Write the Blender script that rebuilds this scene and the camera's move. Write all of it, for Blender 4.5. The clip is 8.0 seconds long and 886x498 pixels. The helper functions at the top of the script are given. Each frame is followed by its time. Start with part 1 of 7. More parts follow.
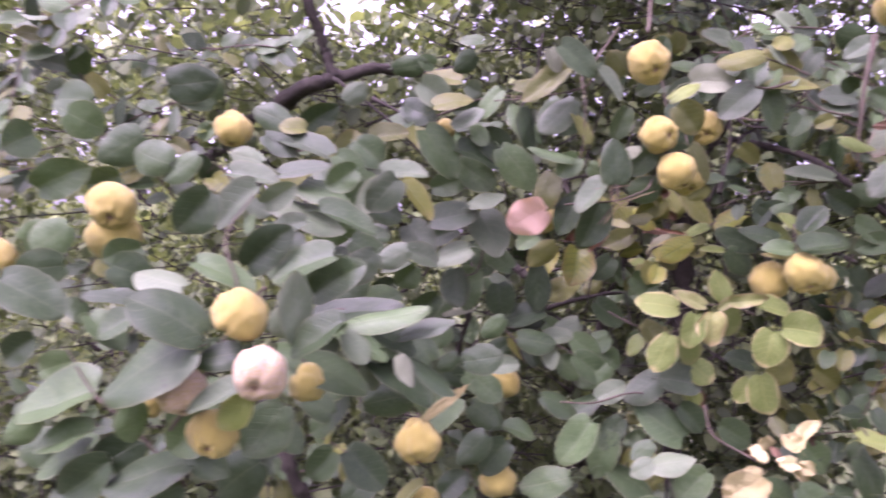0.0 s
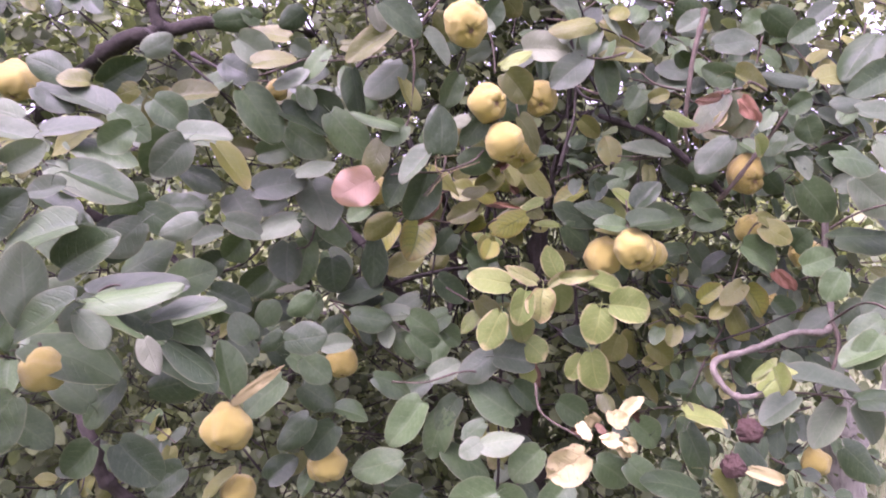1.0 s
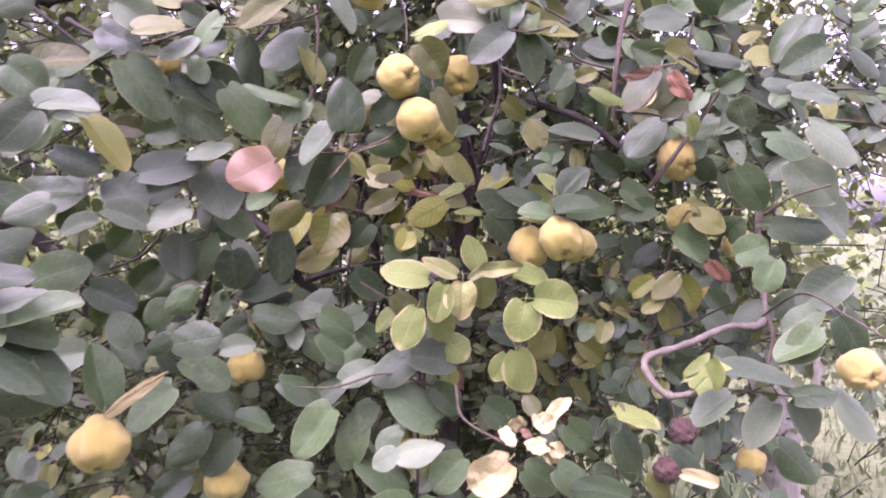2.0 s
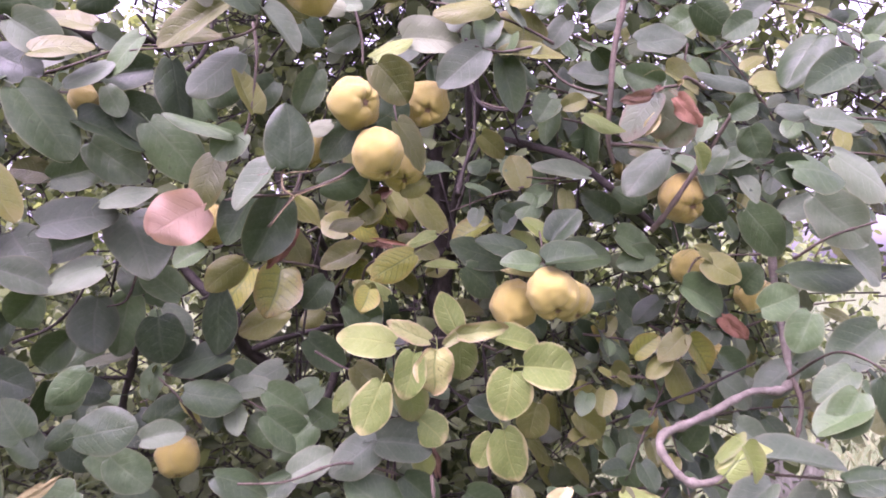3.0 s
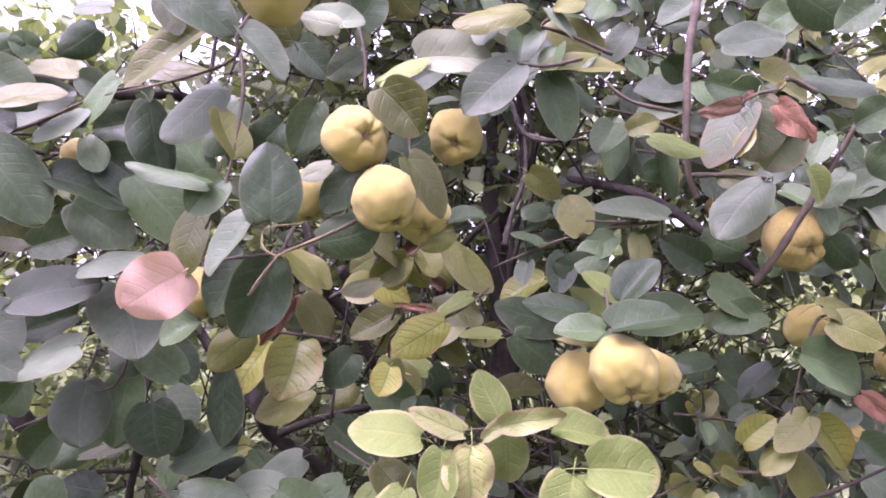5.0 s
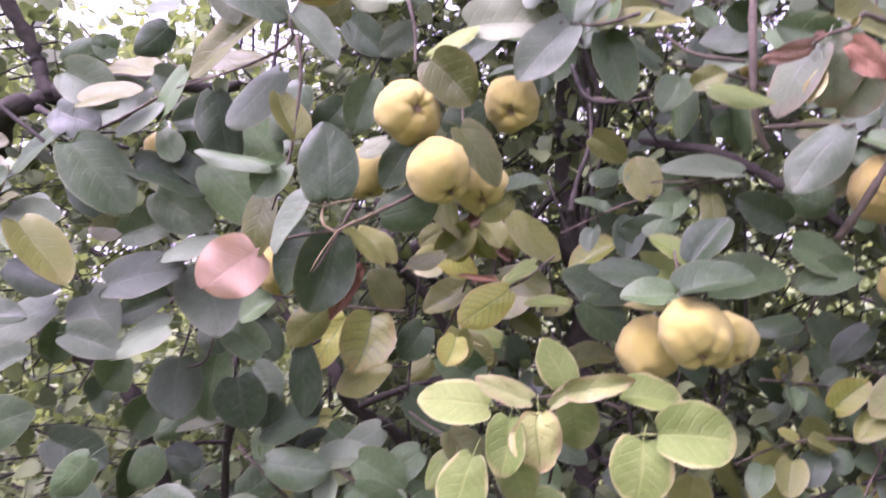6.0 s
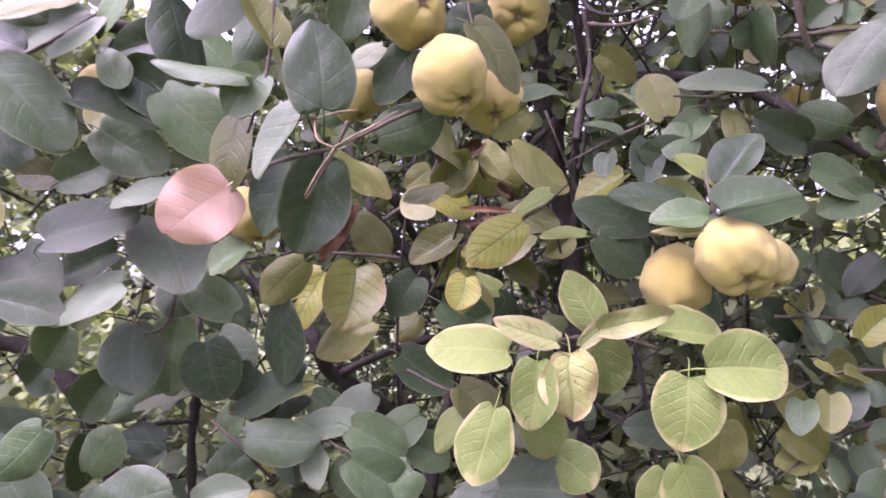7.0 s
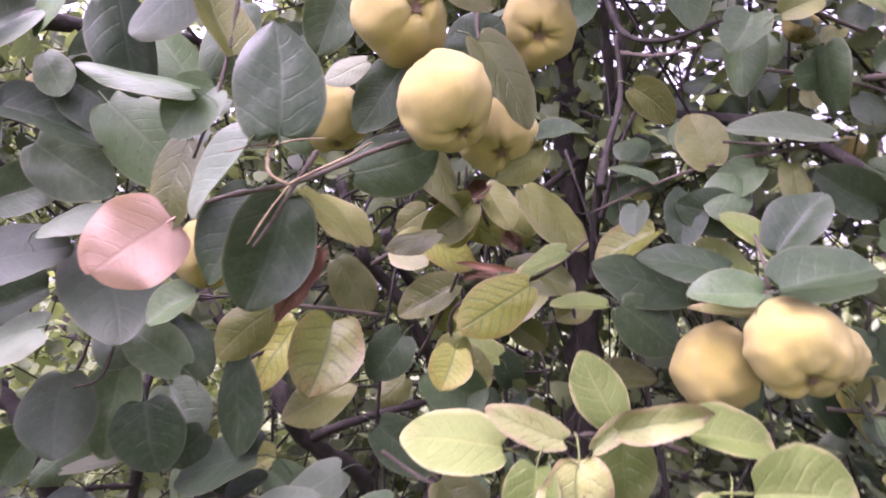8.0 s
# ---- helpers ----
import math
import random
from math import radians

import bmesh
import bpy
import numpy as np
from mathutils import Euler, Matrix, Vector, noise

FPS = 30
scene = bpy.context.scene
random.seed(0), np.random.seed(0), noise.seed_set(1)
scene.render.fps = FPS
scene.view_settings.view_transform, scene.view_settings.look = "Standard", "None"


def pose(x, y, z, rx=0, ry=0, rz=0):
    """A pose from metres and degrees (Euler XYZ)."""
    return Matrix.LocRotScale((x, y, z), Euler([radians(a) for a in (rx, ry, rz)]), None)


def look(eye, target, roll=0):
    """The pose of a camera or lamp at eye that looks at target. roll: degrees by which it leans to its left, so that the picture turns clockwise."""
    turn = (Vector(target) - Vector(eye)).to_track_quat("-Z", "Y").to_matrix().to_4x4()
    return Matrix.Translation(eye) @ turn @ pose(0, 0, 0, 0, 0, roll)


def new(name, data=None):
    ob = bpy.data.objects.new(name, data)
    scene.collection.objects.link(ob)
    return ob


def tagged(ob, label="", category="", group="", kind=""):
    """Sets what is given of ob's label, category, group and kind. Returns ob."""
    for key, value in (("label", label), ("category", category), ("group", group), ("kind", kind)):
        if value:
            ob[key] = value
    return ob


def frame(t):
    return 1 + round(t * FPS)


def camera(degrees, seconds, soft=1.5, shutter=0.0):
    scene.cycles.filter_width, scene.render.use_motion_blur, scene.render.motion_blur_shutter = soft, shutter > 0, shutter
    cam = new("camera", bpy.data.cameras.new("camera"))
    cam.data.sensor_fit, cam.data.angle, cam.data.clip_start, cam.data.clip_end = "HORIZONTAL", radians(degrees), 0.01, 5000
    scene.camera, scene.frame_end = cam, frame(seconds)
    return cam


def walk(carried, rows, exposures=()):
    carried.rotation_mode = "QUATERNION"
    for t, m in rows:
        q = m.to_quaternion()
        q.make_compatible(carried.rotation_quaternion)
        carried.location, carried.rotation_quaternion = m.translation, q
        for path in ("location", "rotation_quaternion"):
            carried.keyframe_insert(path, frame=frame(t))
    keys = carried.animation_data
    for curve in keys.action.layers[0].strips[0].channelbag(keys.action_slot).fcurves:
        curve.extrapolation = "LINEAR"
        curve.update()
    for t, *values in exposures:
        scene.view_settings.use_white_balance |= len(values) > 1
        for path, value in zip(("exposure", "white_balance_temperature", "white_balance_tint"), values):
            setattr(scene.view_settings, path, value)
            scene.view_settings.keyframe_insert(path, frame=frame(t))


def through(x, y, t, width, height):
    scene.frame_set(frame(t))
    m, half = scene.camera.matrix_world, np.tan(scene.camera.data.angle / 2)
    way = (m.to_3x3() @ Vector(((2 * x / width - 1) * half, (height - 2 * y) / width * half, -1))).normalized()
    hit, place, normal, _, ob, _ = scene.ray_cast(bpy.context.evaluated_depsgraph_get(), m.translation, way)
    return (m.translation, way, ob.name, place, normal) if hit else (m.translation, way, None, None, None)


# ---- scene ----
cam = camera(65.3, 8.0, soft=1.8, shutter=0.4)
METRES, EYE, TILT, LEAN, TURN = 1.25, 1.5, 0.0, 0.0, 0.0
ROWS = [
    (0.0, 0.0, 0.0, 0.0, 0.0, 0.0, -0.0),
    (0.5, 0.093, 0.0463, 0.0009, -6.19, 0.22, -0.97),
    (1.0, 0.1474, 0.0604, -0.0022, -7.16, -2.09, -0.72),
    (1.5, 0.1725, 0.087, -0.0136, -7.71, -3.54, 0.02),
    (2.0, 0.2124, 0.1517, -0.0246, -11.64, -1.79, -0.57),
    (3.5, 0.2678, 0.3914, -0.0235, -13.67, 4.21, 0.91),
    (4.0, 0.2863, 0.441, -0.0165, -8.55, 4.86, 2.48),
    (5.5, 0.3877, 0.48, -0.0024, -3.01, 8.01, 1.72),
    (6.0, 0.3926, 0.4755, -0.0136, 2.51, 5.94, 3.58),
    (6.5, 0.3923, 0.5156, -0.0507, 4.54, 2.44, 6.58),
    (7.0, 0.3204, 0.5701, -0.0531, -2.7, 4.54, 6.34),
    (7.5, 0.2987, 0.6046, -0.0334, -4.82, 3.82, 5.87),
    (8.0, 0.3492, 0.6836, -0.0185, -1.75, 6.9, 2.82),
]
walk(cam, [(t, pose(0, 0, EYE, TILT, LEAN, TURN) @ pose(METRES * x, METRES * y, METRES * z, 90 + pitch, roll, yaw)) for t, x, y, z, yaw, pitch, roll in ROWS],
     exposures=[(0.0, 2.04, 5830, 76), (0.5, 2.12, 5830, 76), (2.0, 2.30, 5830, 76), (3.5, 2.26, 5800, 75), (5.5, 2.36, 5740, 71), (6.5, 2.36, 5740, 70), (8.0, 2.44, 5800, 74)])

# ---- light: a bright overcast sky, with a broad soft sun behind the veil of cloud ----
SUN_EL, SUN_AZ = 62.0, 225.0
world = bpy.data.worlds.new("overcast_sky")
scene.world = world
world.use_nodes = True
wn, wl = world.node_tree.nodes, world.node_tree.links
wn.clear()
sky = wn.new("ShaderNodeTexSky")
sky.sky_type, sky.sun_disc = "NISHITA", False
sky.sun_elevation, sky.sun_rotation = radians(SUN_EL), radians(SUN_AZ)
sky.air_density, sky.dust_density, sky.ozone_density = 1.0, 6.0, 1.0
veil = wn.new("ShaderNodeHueSaturation")
veil.inputs["Saturation"].default_value = 0.22
veil.inputs["Value"].default_value = 1.0
back = wn.new("ShaderNodeBackground")
back.inputs["Strength"].default_value = 0.19
wout = wn.new("ShaderNodeOutputWorld")
wl.new(sky.outputs[0], veil.inputs["Color"])
wl.new(veil.outputs[0], back.inputs["Color"])
wl.new(back.outputs[0], wout.inputs["Surface"])
sun = new("sun", bpy.data.lights.new("sun", "SUN"))
sun.data.energy, sun.data.angle, sun.data.color = 0.45, radians(35), (1.0, 0.95, 0.88)
az, el = radians(SUN_AZ), radians(SUN_EL)
sun.matrix_world = look((0, 0, 0), (-math.sin(az) * math.cos(el), -math.cos(az) * math.cos(el), -math.sin(el)))

# ---- materials ----
class Nodes:
    """A small writer of node trees: n(kind, inputs, settings) adds a node and returns it."""

    def __init__(self, name):
        self.mat = bpy.data.materials.new(name)
        self.mat.use_nodes = True
        self.tree = self.mat.node_tree
        self.tree.nodes.clear()

    def n(self, kind, ins=None, out=0, **settings):
        node = self.tree.nodes.new("ShaderNode" + kind)
        if "feature" in settings:
            node.feature = settings["feature"]
        if "op" in settings:
            node.operation = settings["op"]
        if "blend" in settings:
            node.data_type, node.blend_type, node.clamp_factor = "RGBA", settings["blend"], True
        for key, value in (ins or {}).items():
            socket = node.inputs[key]
            if hasattr(value, "is_output"):
                self.tree.links.new(value, socket)
            else:
                socket.default_value = value
        return node.outputs[out]

    def m(self, op, a, b=0.0, c=0.0):
        return self.n("Math", {0: a, 1: b, 2: c}, op=op)

    def mix(self, f, a, b, blend="MIX"):
        return self.n("Mix", {0: f, 6: a, 7: b}, out=2, blend=blend)

    def step(self, x, lo, hi):
        return self.n("MapRange", {0: x, 1: lo, 2: hi, 3: 0.0, 4: 1.0})

    def noise(self, vec, scale, detail=3.0, rough=0.55):
        return self.n("TexNoise", {"Vector": vec, "Scale": scale, "Detail": detail, "Roughness": rough})

    def finish(self, shader):
        o = self.tree.nodes.new("ShaderNodeOutputMaterial")
        self.tree.links.new(shader, o.inputs["Surface"])
        return self.mat


def rgb(r, g, b):
    return (r, g, b, 1.0)


def leaf_material(name, blade, alt, vein, edge, edge_amount, vein_amount, spots, rough=0.42, through=0.4, joined=False, gloss=0.4, relief=0.45, vein_wide=0.12, thin=0.3, vary=0.70):
    """A leaf blade: two tones, a midrib with side veins, a margin of its own colour and spots of decay."""
    w = Nodes(name)
    uv = w.tree.nodes.new("ShaderNodeUVMap").outputs[0]
    sep = w.tree.nodes.new("ShaderNodeSeparateXYZ")
    w.tree.links.new(uv, sep.inputs[0])
    u, v = sep.outputs[0], sep.outputs[1]
    a = w.m("ABSOLUTE", w.m("MULTIPLY_ADD", u, 2.0, -1.0))
    place = w.tree.nodes.new("ShaderNodeTexCoord").outputs["Object"] if not joined else w.tree.nodes.new("ShaderNodeNewGeometry").outputs["Position"]
    if joined:
        pick = w.tree.nodes.new("ShaderNodeNewGeometry").outputs["Random Per Island"]
        k1, k2 = 90.0, 22.0
    else:
        pick = w.tree.nodes.new("ShaderNodeObjectInfo").outputs["Random"]
        k1, k2 = 9.0, 2.2
    shifted = w.n("VectorMath", {0: place, 1: w.n("CombineXYZ", {0: w.m("MULTIPLY", pick, 37.0), 1: w.m("MULTIPLY", pick, 91.0), 2: pick})}, op="ADD")
    fine, broad = w.noise(shifted, k1), w.noise(shifted, k2)
    # side veins run forward and outward from the midrib
    half = w.m("GREATER_THAN", u, 0.5)
    along = w.m("SUBTRACT", v, w.m("MULTIPLY", a, w.m("MULTIPLY_ADD", a, 0.12, 0.16)))
    wob = w.m("MULTIPLY_ADD", fine, 0.05, w.m("MULTIPLY_ADD", broad, 0.10, along))
    count = w.m("MULTIPLY", wob, w.m("MULTIPLY_ADD", pick, 2.5, 5.5))
    saw = w.m("ABSOLUTE", w.m("SUBTRACT", w.m("FRACT", w.m("MULTIPLY_ADD", half, 0.43, count)), 0.5))
    side = w.m("MULTIPLY", w.n("MapRange", {0: saw, 1: 0.0, 2: vein_wide, 3: 1.0, 4: 0.0}), w.n("MapRange", {0: a, 1: 0.55, 2: 1.0, 3: 1.0, 4: 0.25}))
    side = w.m("MULTIPLY", side, w.n("MapRange", {0: fine, 1: 0.35, 2: 0.62, 3: 0.35, 4: 1.0}))
    rib = w.n("MapRange", {0: a, 1: 0.02, 2: 0.08, 3: 1.0, 4: 0.0})
    veins = w.m("MAXIMUM", side, rib)
    tone = w.mix(w.step(w.m("ADD", w.m("MULTIPLY", broad, 0.7), w.m("MULTIPLY", pick, 0.5)), 0.32, 0.85), blade, alt)
    rim = w.m("MULTIPLY", w.step(w.m("ADD", w.m("MAXIMUM", a, v), w.m("MULTIPLY_ADD", side, -0.1, w.m("MULTIPLY_ADD", broad, 0.7, -0.35))), 1.02 - thin, 1.02), edge_amount)
    tone = w.mix(rim, tone, edge)
    tone = w.mix(w.m("MULTIPLY", veins, vein_amount), tone, vein)
    # the fine net between the side veins
    mesh = w.n("TexVoronoi", {"Vector": w.n("VectorMath", {0: fine, 1: (0.05, 0.05, 0.0), 2: shifted}, op="MULTIPLY_ADD"), "Scale": k1 * 1.7, "Randomness": 1.0}, feature="DISTANCE_TO_EDGE")
    web = w.n("MapRange", {0: mesh, 1: 0.0, 2: 0.22, 3: 1.0, 4: 0.0})
    tone = w.mix(w.m("MULTIPLY", web, 0.45 * vein_amount), tone, vein)
    cell = w.n("TexVoronoi", {"Vector": shifted, "Scale": k1 * 0.9, "Randomness": 1.0})
    rot = w.m("MULTIPLY", w.m("MULTIPLY", w.n("MapRange", {0: w.m("MULTIPLY_ADD", fine, 0.25, cell), 1: 0.24, 2: 0.32, 3: 1.0, 4: 0.0}), w.step(broad, 0.52, 0.60)), spots)
    tone = w.mix(rot, tone, rgb(0.035, 0.022, 0.015))
    tone = w.mix(w.m("MULTIPLY", w.step(w.m("MULTIPLY_ADD", broad, 0.06, a), 0.96, 1.02), 0.22), tone, rgb(0.30, 0.32, 0.18))
    tone = w.mix(w.m("MULTIPLY", w.step(fine, 0.45, 0.8), 0.08), tone, rgb(0.30, 0.36, 0.22))
    # each leaf's own tone, spread wider to stand in for leaves shading one another
    tone = w.n("HueSaturation", {"Hue": 0.5, "Saturation": 1.0, "Value": w.m("MULTIPLY_ADD", pick, vary, 0.97 - 0.5 * vary), "Fac": 1.0, "Color": tone})
    height = w.m("SUBTRACT", w.m("MULTIPLY", broad, 1.6), w.m("MULTIPLY", veins, 0.6))
    height = w.m("SUBTRACT", height, w.m("MULTIPLY", web, 0.14))
    bump = w.n("Bump", {"Strength": relief, "Distance": 0.0018, "Height": height})
    body = w.n("BsdfPrincipled", {"Base Color": tone, "Roughness": w.m("MULTIPLY_ADD", fine, 0.2, rough - 0.08), "Specular IOR Level": gloss, "Normal": bump})
    glow = w.n("BsdfTranslucent", {"Color": w.mix(1.0, tone, rgb(1.0, 1.0, 0.62), "MULTIPLY"), "Normal": bump})
    return w.finish(w.n("MixShader", {0: through, 1: body, 2: glow}))


LEAF = {
    "green": ("dark green", leaf_material("leaf_green", rgb(0.034, 0.074, 0.024), rgb(0.064, 0.116, 0.038), rgb(0.150, 0.195, 0.10), rgb(0.095, 0.118, 0.066), 0.25, 0.24, 0.35, rough=0.44, gloss=0.38, relief=0.32)),
    # the green leaf again, with shade put into its colour
    "deep": ("deep shaded green", leaf_material("leaf_deep", rgb(0.026, 0.056, 0.018), rgb(0.044, 0.082, 0.027), rgb(0.105, 0.140, 0.066), rgb(0.065, 0.085, 0.045), 0.25, 0.24, 0.3, rough=0.42, gloss=0.34, relief=0.3, vary=0.3)),
    "olive": ("olive green", leaf_material("leaf_olive", rgb(0.096, 0.124, 0.020), rgb(0.145, 0.165, 0.030), rgb(0.19, 0.215, 0.09), rgb(0.22, 0.19, 0.07), 0.4, 0.28, 0.3, relief=0.5, through=0.42)),
    "pale": ("pale yellow-green", leaf_material("leaf_pale", rgb(0.118, 0.185, 0.036), rgb(0.172, 0.228, 0.058), rgb(0.25, 0.295, 0.085), rgb(0.42, 0.37, 0.16), 0.75, 0.45, 0.15, through=0.30, relief=0.6, thin=0.15, rough=0.55, gloss=0.25, vary=0.4)),
    "cream": ("cream and green withering", leaf_material("leaf_cream", rgb(0.205, 0.255, 0.065), rgb(0.31, 0.32, 0.11), rgb(0.12, 0.18, 0.045), rgb(0.38, 0.25, 0.15), 0.7, 0.6, 0.6, through=0.3, relief=0.7)),
    "mottled": ("yellowing, green-veined", leaf_material("leaf_mottled", rgb(0.160, 0.200, 0.022), rgb(0.225, 0.240, 0.032), rgb(0.06, 0.11, 0.022), rgb(0.27, 0.14, 0.045), 0.4, 0.6, 0.45, vein_wide=0.2, through=0.4, relief=0.5)),
    "blotched": ("green leaf blotched rust-brown", leaf_material("leaf_blotched", rgb(0.10, 0.145, 0.075), rgb(0.15, 0.185, 0.10), rgb(0.17, 0.20, 0.12), rgb(0.20, 0.130, 0.085), 0.6, 0.3, 0.7, relief=0.6)),
    "salmon": ("salmon-pink dead", leaf_material("leaf_salmon", rgb(0.58, 0.415, 0.300), rgb(0.66, 0.50, 0.380), rgb(0.50, 0.33, 0.25), rgb(0.58, 0.39, 0.28), 0.4, 0.14, 0.12, rough=0.75, gloss=0.1, relief=0.4, vary=0.06)),
    "rust": ("rusty brown dead", leaf_material("leaf_rust", rgb(0.15, 0.085, 0.05), rgb(0.25, 0.165, 0.10), rgb(0.10, 0.055, 0.04), rgb(0.085, 0.05, 0.035), 0.9, 0.4, 0.9, rough=0.7, gloss=0.15, relief=0.8)),
    "orange": ("rusty orange dead", leaf_material("leaf_orange", rgb(0.25, 0.122, 0.070), rgb(0.31, 0.180, 0.105), rgb(0.13, 0.06, 0.035), rgb(0.17, 0.08, 0.05), 0.6, 0.35, 0.5, rough=0.65, gloss=0.15, relief=0.7)),
    "straw": ("straw-yellow dead", leaf_material("leaf_straw", rgb(0.44, 0.41, 0.17), rgb(0.50, 0.48, 0.24), rgb(0.36, 0.31, 0.15), rgb(0.32, 0.20, 0.11), 0.25, 0.35, 0.6, rough=0.65, gloss=0.15, relief=0.8)),
    "under": ("grey felted, upturned", leaf_material("leaf_under", rgb(0.185, 0.225, 0.135), rgb(0.245, 0.285, 0.180), rgb(0.28, 0.31, 0.20), rgb(0.20, 0.20, 0.16), 0.3, 0.35, 0.2, rough=0.8, gloss=0.12, relief=0.5)),
    "silver": ("silvery grey-green downy", leaf_material("leaf_silver", rgb(0.078, 0.128, 0.062), rgb(0.120, 0.168, 0.090), rgb(0.20, 0.23, 0.155), rgb(0.18, 0.20, 0.13), 0.35, 0.26, 0.2, rough=0.5, gloss=0.34, relief=0.32)),
    "yellow": ("bright yellow-green", leaf_material("leaf_yellow", rgb(0.150, 0.225, 0.040), rgb(0.205, 0.265, 0.060), rgb(0.21, 0.28, 0.08), rgb(0.30, 0.28, 0.12), 0.5, 0.3, 0.2, through=0.4, relief=0.6)),
}
MAT_FILL = leaf_material("leaf_mass", rgb(0.070, 0.108, 0.044), rgb(0.128, 0.166, 0.064), rgb(0.13, 0.16, 0.09), rgb(0.10, 0.11, 0.05), 0.3, 0.2, 0.4, joined=True, relief=0.35, through=0.5, gloss=0.3, rough=0.5)
MAT_FAR = leaf_material("far_leaf", rgb(0.12, 0.18, 0.06), rgb(0.22, 0.27, 0.10), rgb(0.14, 0.19, 0.08), rgb(0.18, 0.21, 0.08), 0.3, 0.2, 0.2, joined=True, through=0.45)


def fruit_material(name="quince_skin", pale=0.0, scabs=0.64):
    w = Nodes(name)
    tc = w.tree.nodes.new("ShaderNodeTexCoord").outputs["Object"]
    pick = w.tree.nodes.new("ShaderNodeObjectInfo").outputs["Random"]
    p = w.n("VectorMath", {0: tc, 1: w.n("CombineXYZ", {0: w.m("MULTIPLY", pick, 13.0), 1: w.m("MULTIPLY", pick, 7.0), 2: pick})}, op="ADD")
    broad, mid, fine = w.noise(p, 22.0, 3.0), w.noise(p, 85.0, 4.0), w.noise(p, 420.0, 2.0)
    tone = w.mix(w.step(w.m("MULTIPLY_ADD", pick, 0.35, broad), 0.4, 0.85), rgb(0.305, 0.254, 0.044), rgb(0.268, 0.246, 0.042))
    tone = w.mix(w.m("MULTIPLY", w.step(broad, 0.52, 0.75), 0.5), tone, rgb(0.24, 0.23, 0.065))
    tone = w.mix(w.m("MULTIPLY", w.step(mid, 0.5, 0.75), 0.45), tone, rgb(0.335, 0.27, 0.095))
    flush = w.noise(p, 34.0, 2.0)
    tone = w.mix(w.m("MULTIPLY", w.step(flush, 0.5, 0.72), 0.42), tone, rgb(0.25, 0.165, 0.045))
    dots = w.n("TexVoronoi", {"Vector": p, "Scale": 60.0, "Randomness": 1.0})
    dot = w.m("MULTIPLY", w.n("MapRange", {0: dots, 1: 0.09, 2: 0.17, 3: 1.0, 4: 0.0}), w.step(mid, 0.50, 0.54))
    tone = w.mix(w.m("MULTIPLY", dot, 0.9), tone, rgb(0.11, 0.06, 0.02))
    scab = w.step(w.noise(p, 48.0, 5.0, 0.7), scabs, scabs + 0.06)
    tone = w.mix(w.m("MULTIPLY", scab, 0.75), tone, rgb(0.13, 0.075, 0.03))
    tone = w.mix(w.m("MULTIPLY", w.step(broad, 0.30, 0.62), pale), tone, rgb(0.43, 0.33, 0.26))
    bump = w.n("Bump", {"Strength": 0.6, "Distance": 0.003, "Height": w.m("ADD", w.m("MULTIPLY", mid, 1.0), w.m("MULTIPLY", fine, 0.4))})
    return w.finish(w.n("BsdfPrincipled", {"Base Color": tone, "Roughness": w.m("MULTIPLY_ADD", mid, 0.2, 0.46), "Specular IOR Level": 0.35,
                                           "Sheen Weight": 0.12, "Sheen Roughness": 0.5, "Normal": bump}))


def plain_noise(name, c1, c2, c3, k1, k2, rough=0.8, bump_d=0.004, stretch=(1, 1, 1), world_space=False):
    w = Nodes(name)
    tc = w.tree.nodes.new("ShaderNodeTexCoord").outputs["Object"]
    if world_space:
        tc = w.tree.nodes.new("ShaderNodeNewGeometry").outputs["Position"]
    p = w.n("VectorMath", {0: tc, 1: stretch}, op="MULTIPLY")
    broad, fine = w.noise(p, k1, 4.0), w.noise(p, k2, 5.0, 0.65)
    tone = w.mix(w.step(broad, 0.35, 0.7), c1, c2)
    tone = w.mix(w.m("MULTIPLY", w.step(fine, 0.45, 0.72), 0.75), tone, c3)
    bump = w.n("Bump", {"Strength": 0.8, "Distance": bump_d, "Height": w.m("ADD", fine, broad)})
    return w.finish(w.n("BsdfPrincipled", {"Base Color": tone, "Roughness": rough, "Specular IOR Level": 0.25, "Normal": bump}))


MAT_QUINCE = fruit_material()
MAT_SCABQUINCE = fruit_material("scabby_quince_skin", 0.0, 0.51)
MAT_PALEQUINCE = fruit_material("downy_pale_quince_skin", 0.85)
MAT_CALYX = plain_noise("dry_calyx", rgb(0.14, 0.095, 0.05), rgb(0.22, 0.155, 0.08), rgb(0.08, 0.052, 0.03), 60, 300, 0.85, 0.001)
MAT_BARK = plain_noise("bark", rgb(0.023, 0.020, 0.014), rgb(0.044, 0.039, 0.028), rgb(0.012, 0.011, 0.008), 14, 75, 0.85, 0.006, world_space=True)
MAT_TWIG = plain_noise("twig_bark", rgb(0.055, 0.046, 0.029), rgb(0.096, 0.080, 0.052), rgb(0.030, 0.025, 0.017), 30, 160, 0.75, 0.002, world_space=True)
MAT_PALETWIG = plain_noise("pale_twig_bark", rgb(0.100, 0.092, 0.064), rgb(0.155, 0.142, 0.104), rgb(0.052, 0.046, 0.033), 40, 170, 0.8, 0.002, world_space=True)
MAT_PETIOLE = plain_noise("leaf_stalk_skin", rgb(0.13, 0.105, 0.05), rgb(0.19, 0.16, 0.08), rgb(0.10, 0.065, 0.035), 30, 150, 0.7, 0.001, world_space=True)
MAT_GROUND = plain_noise("meadow_ground", rgb(0.06, 0.095, 0.032), rgb(0.105, 0.132, 0.054), rgb(0.17, 0.17, 0.095), 0.9, 14, 0.95, 0.03, world_space=True)
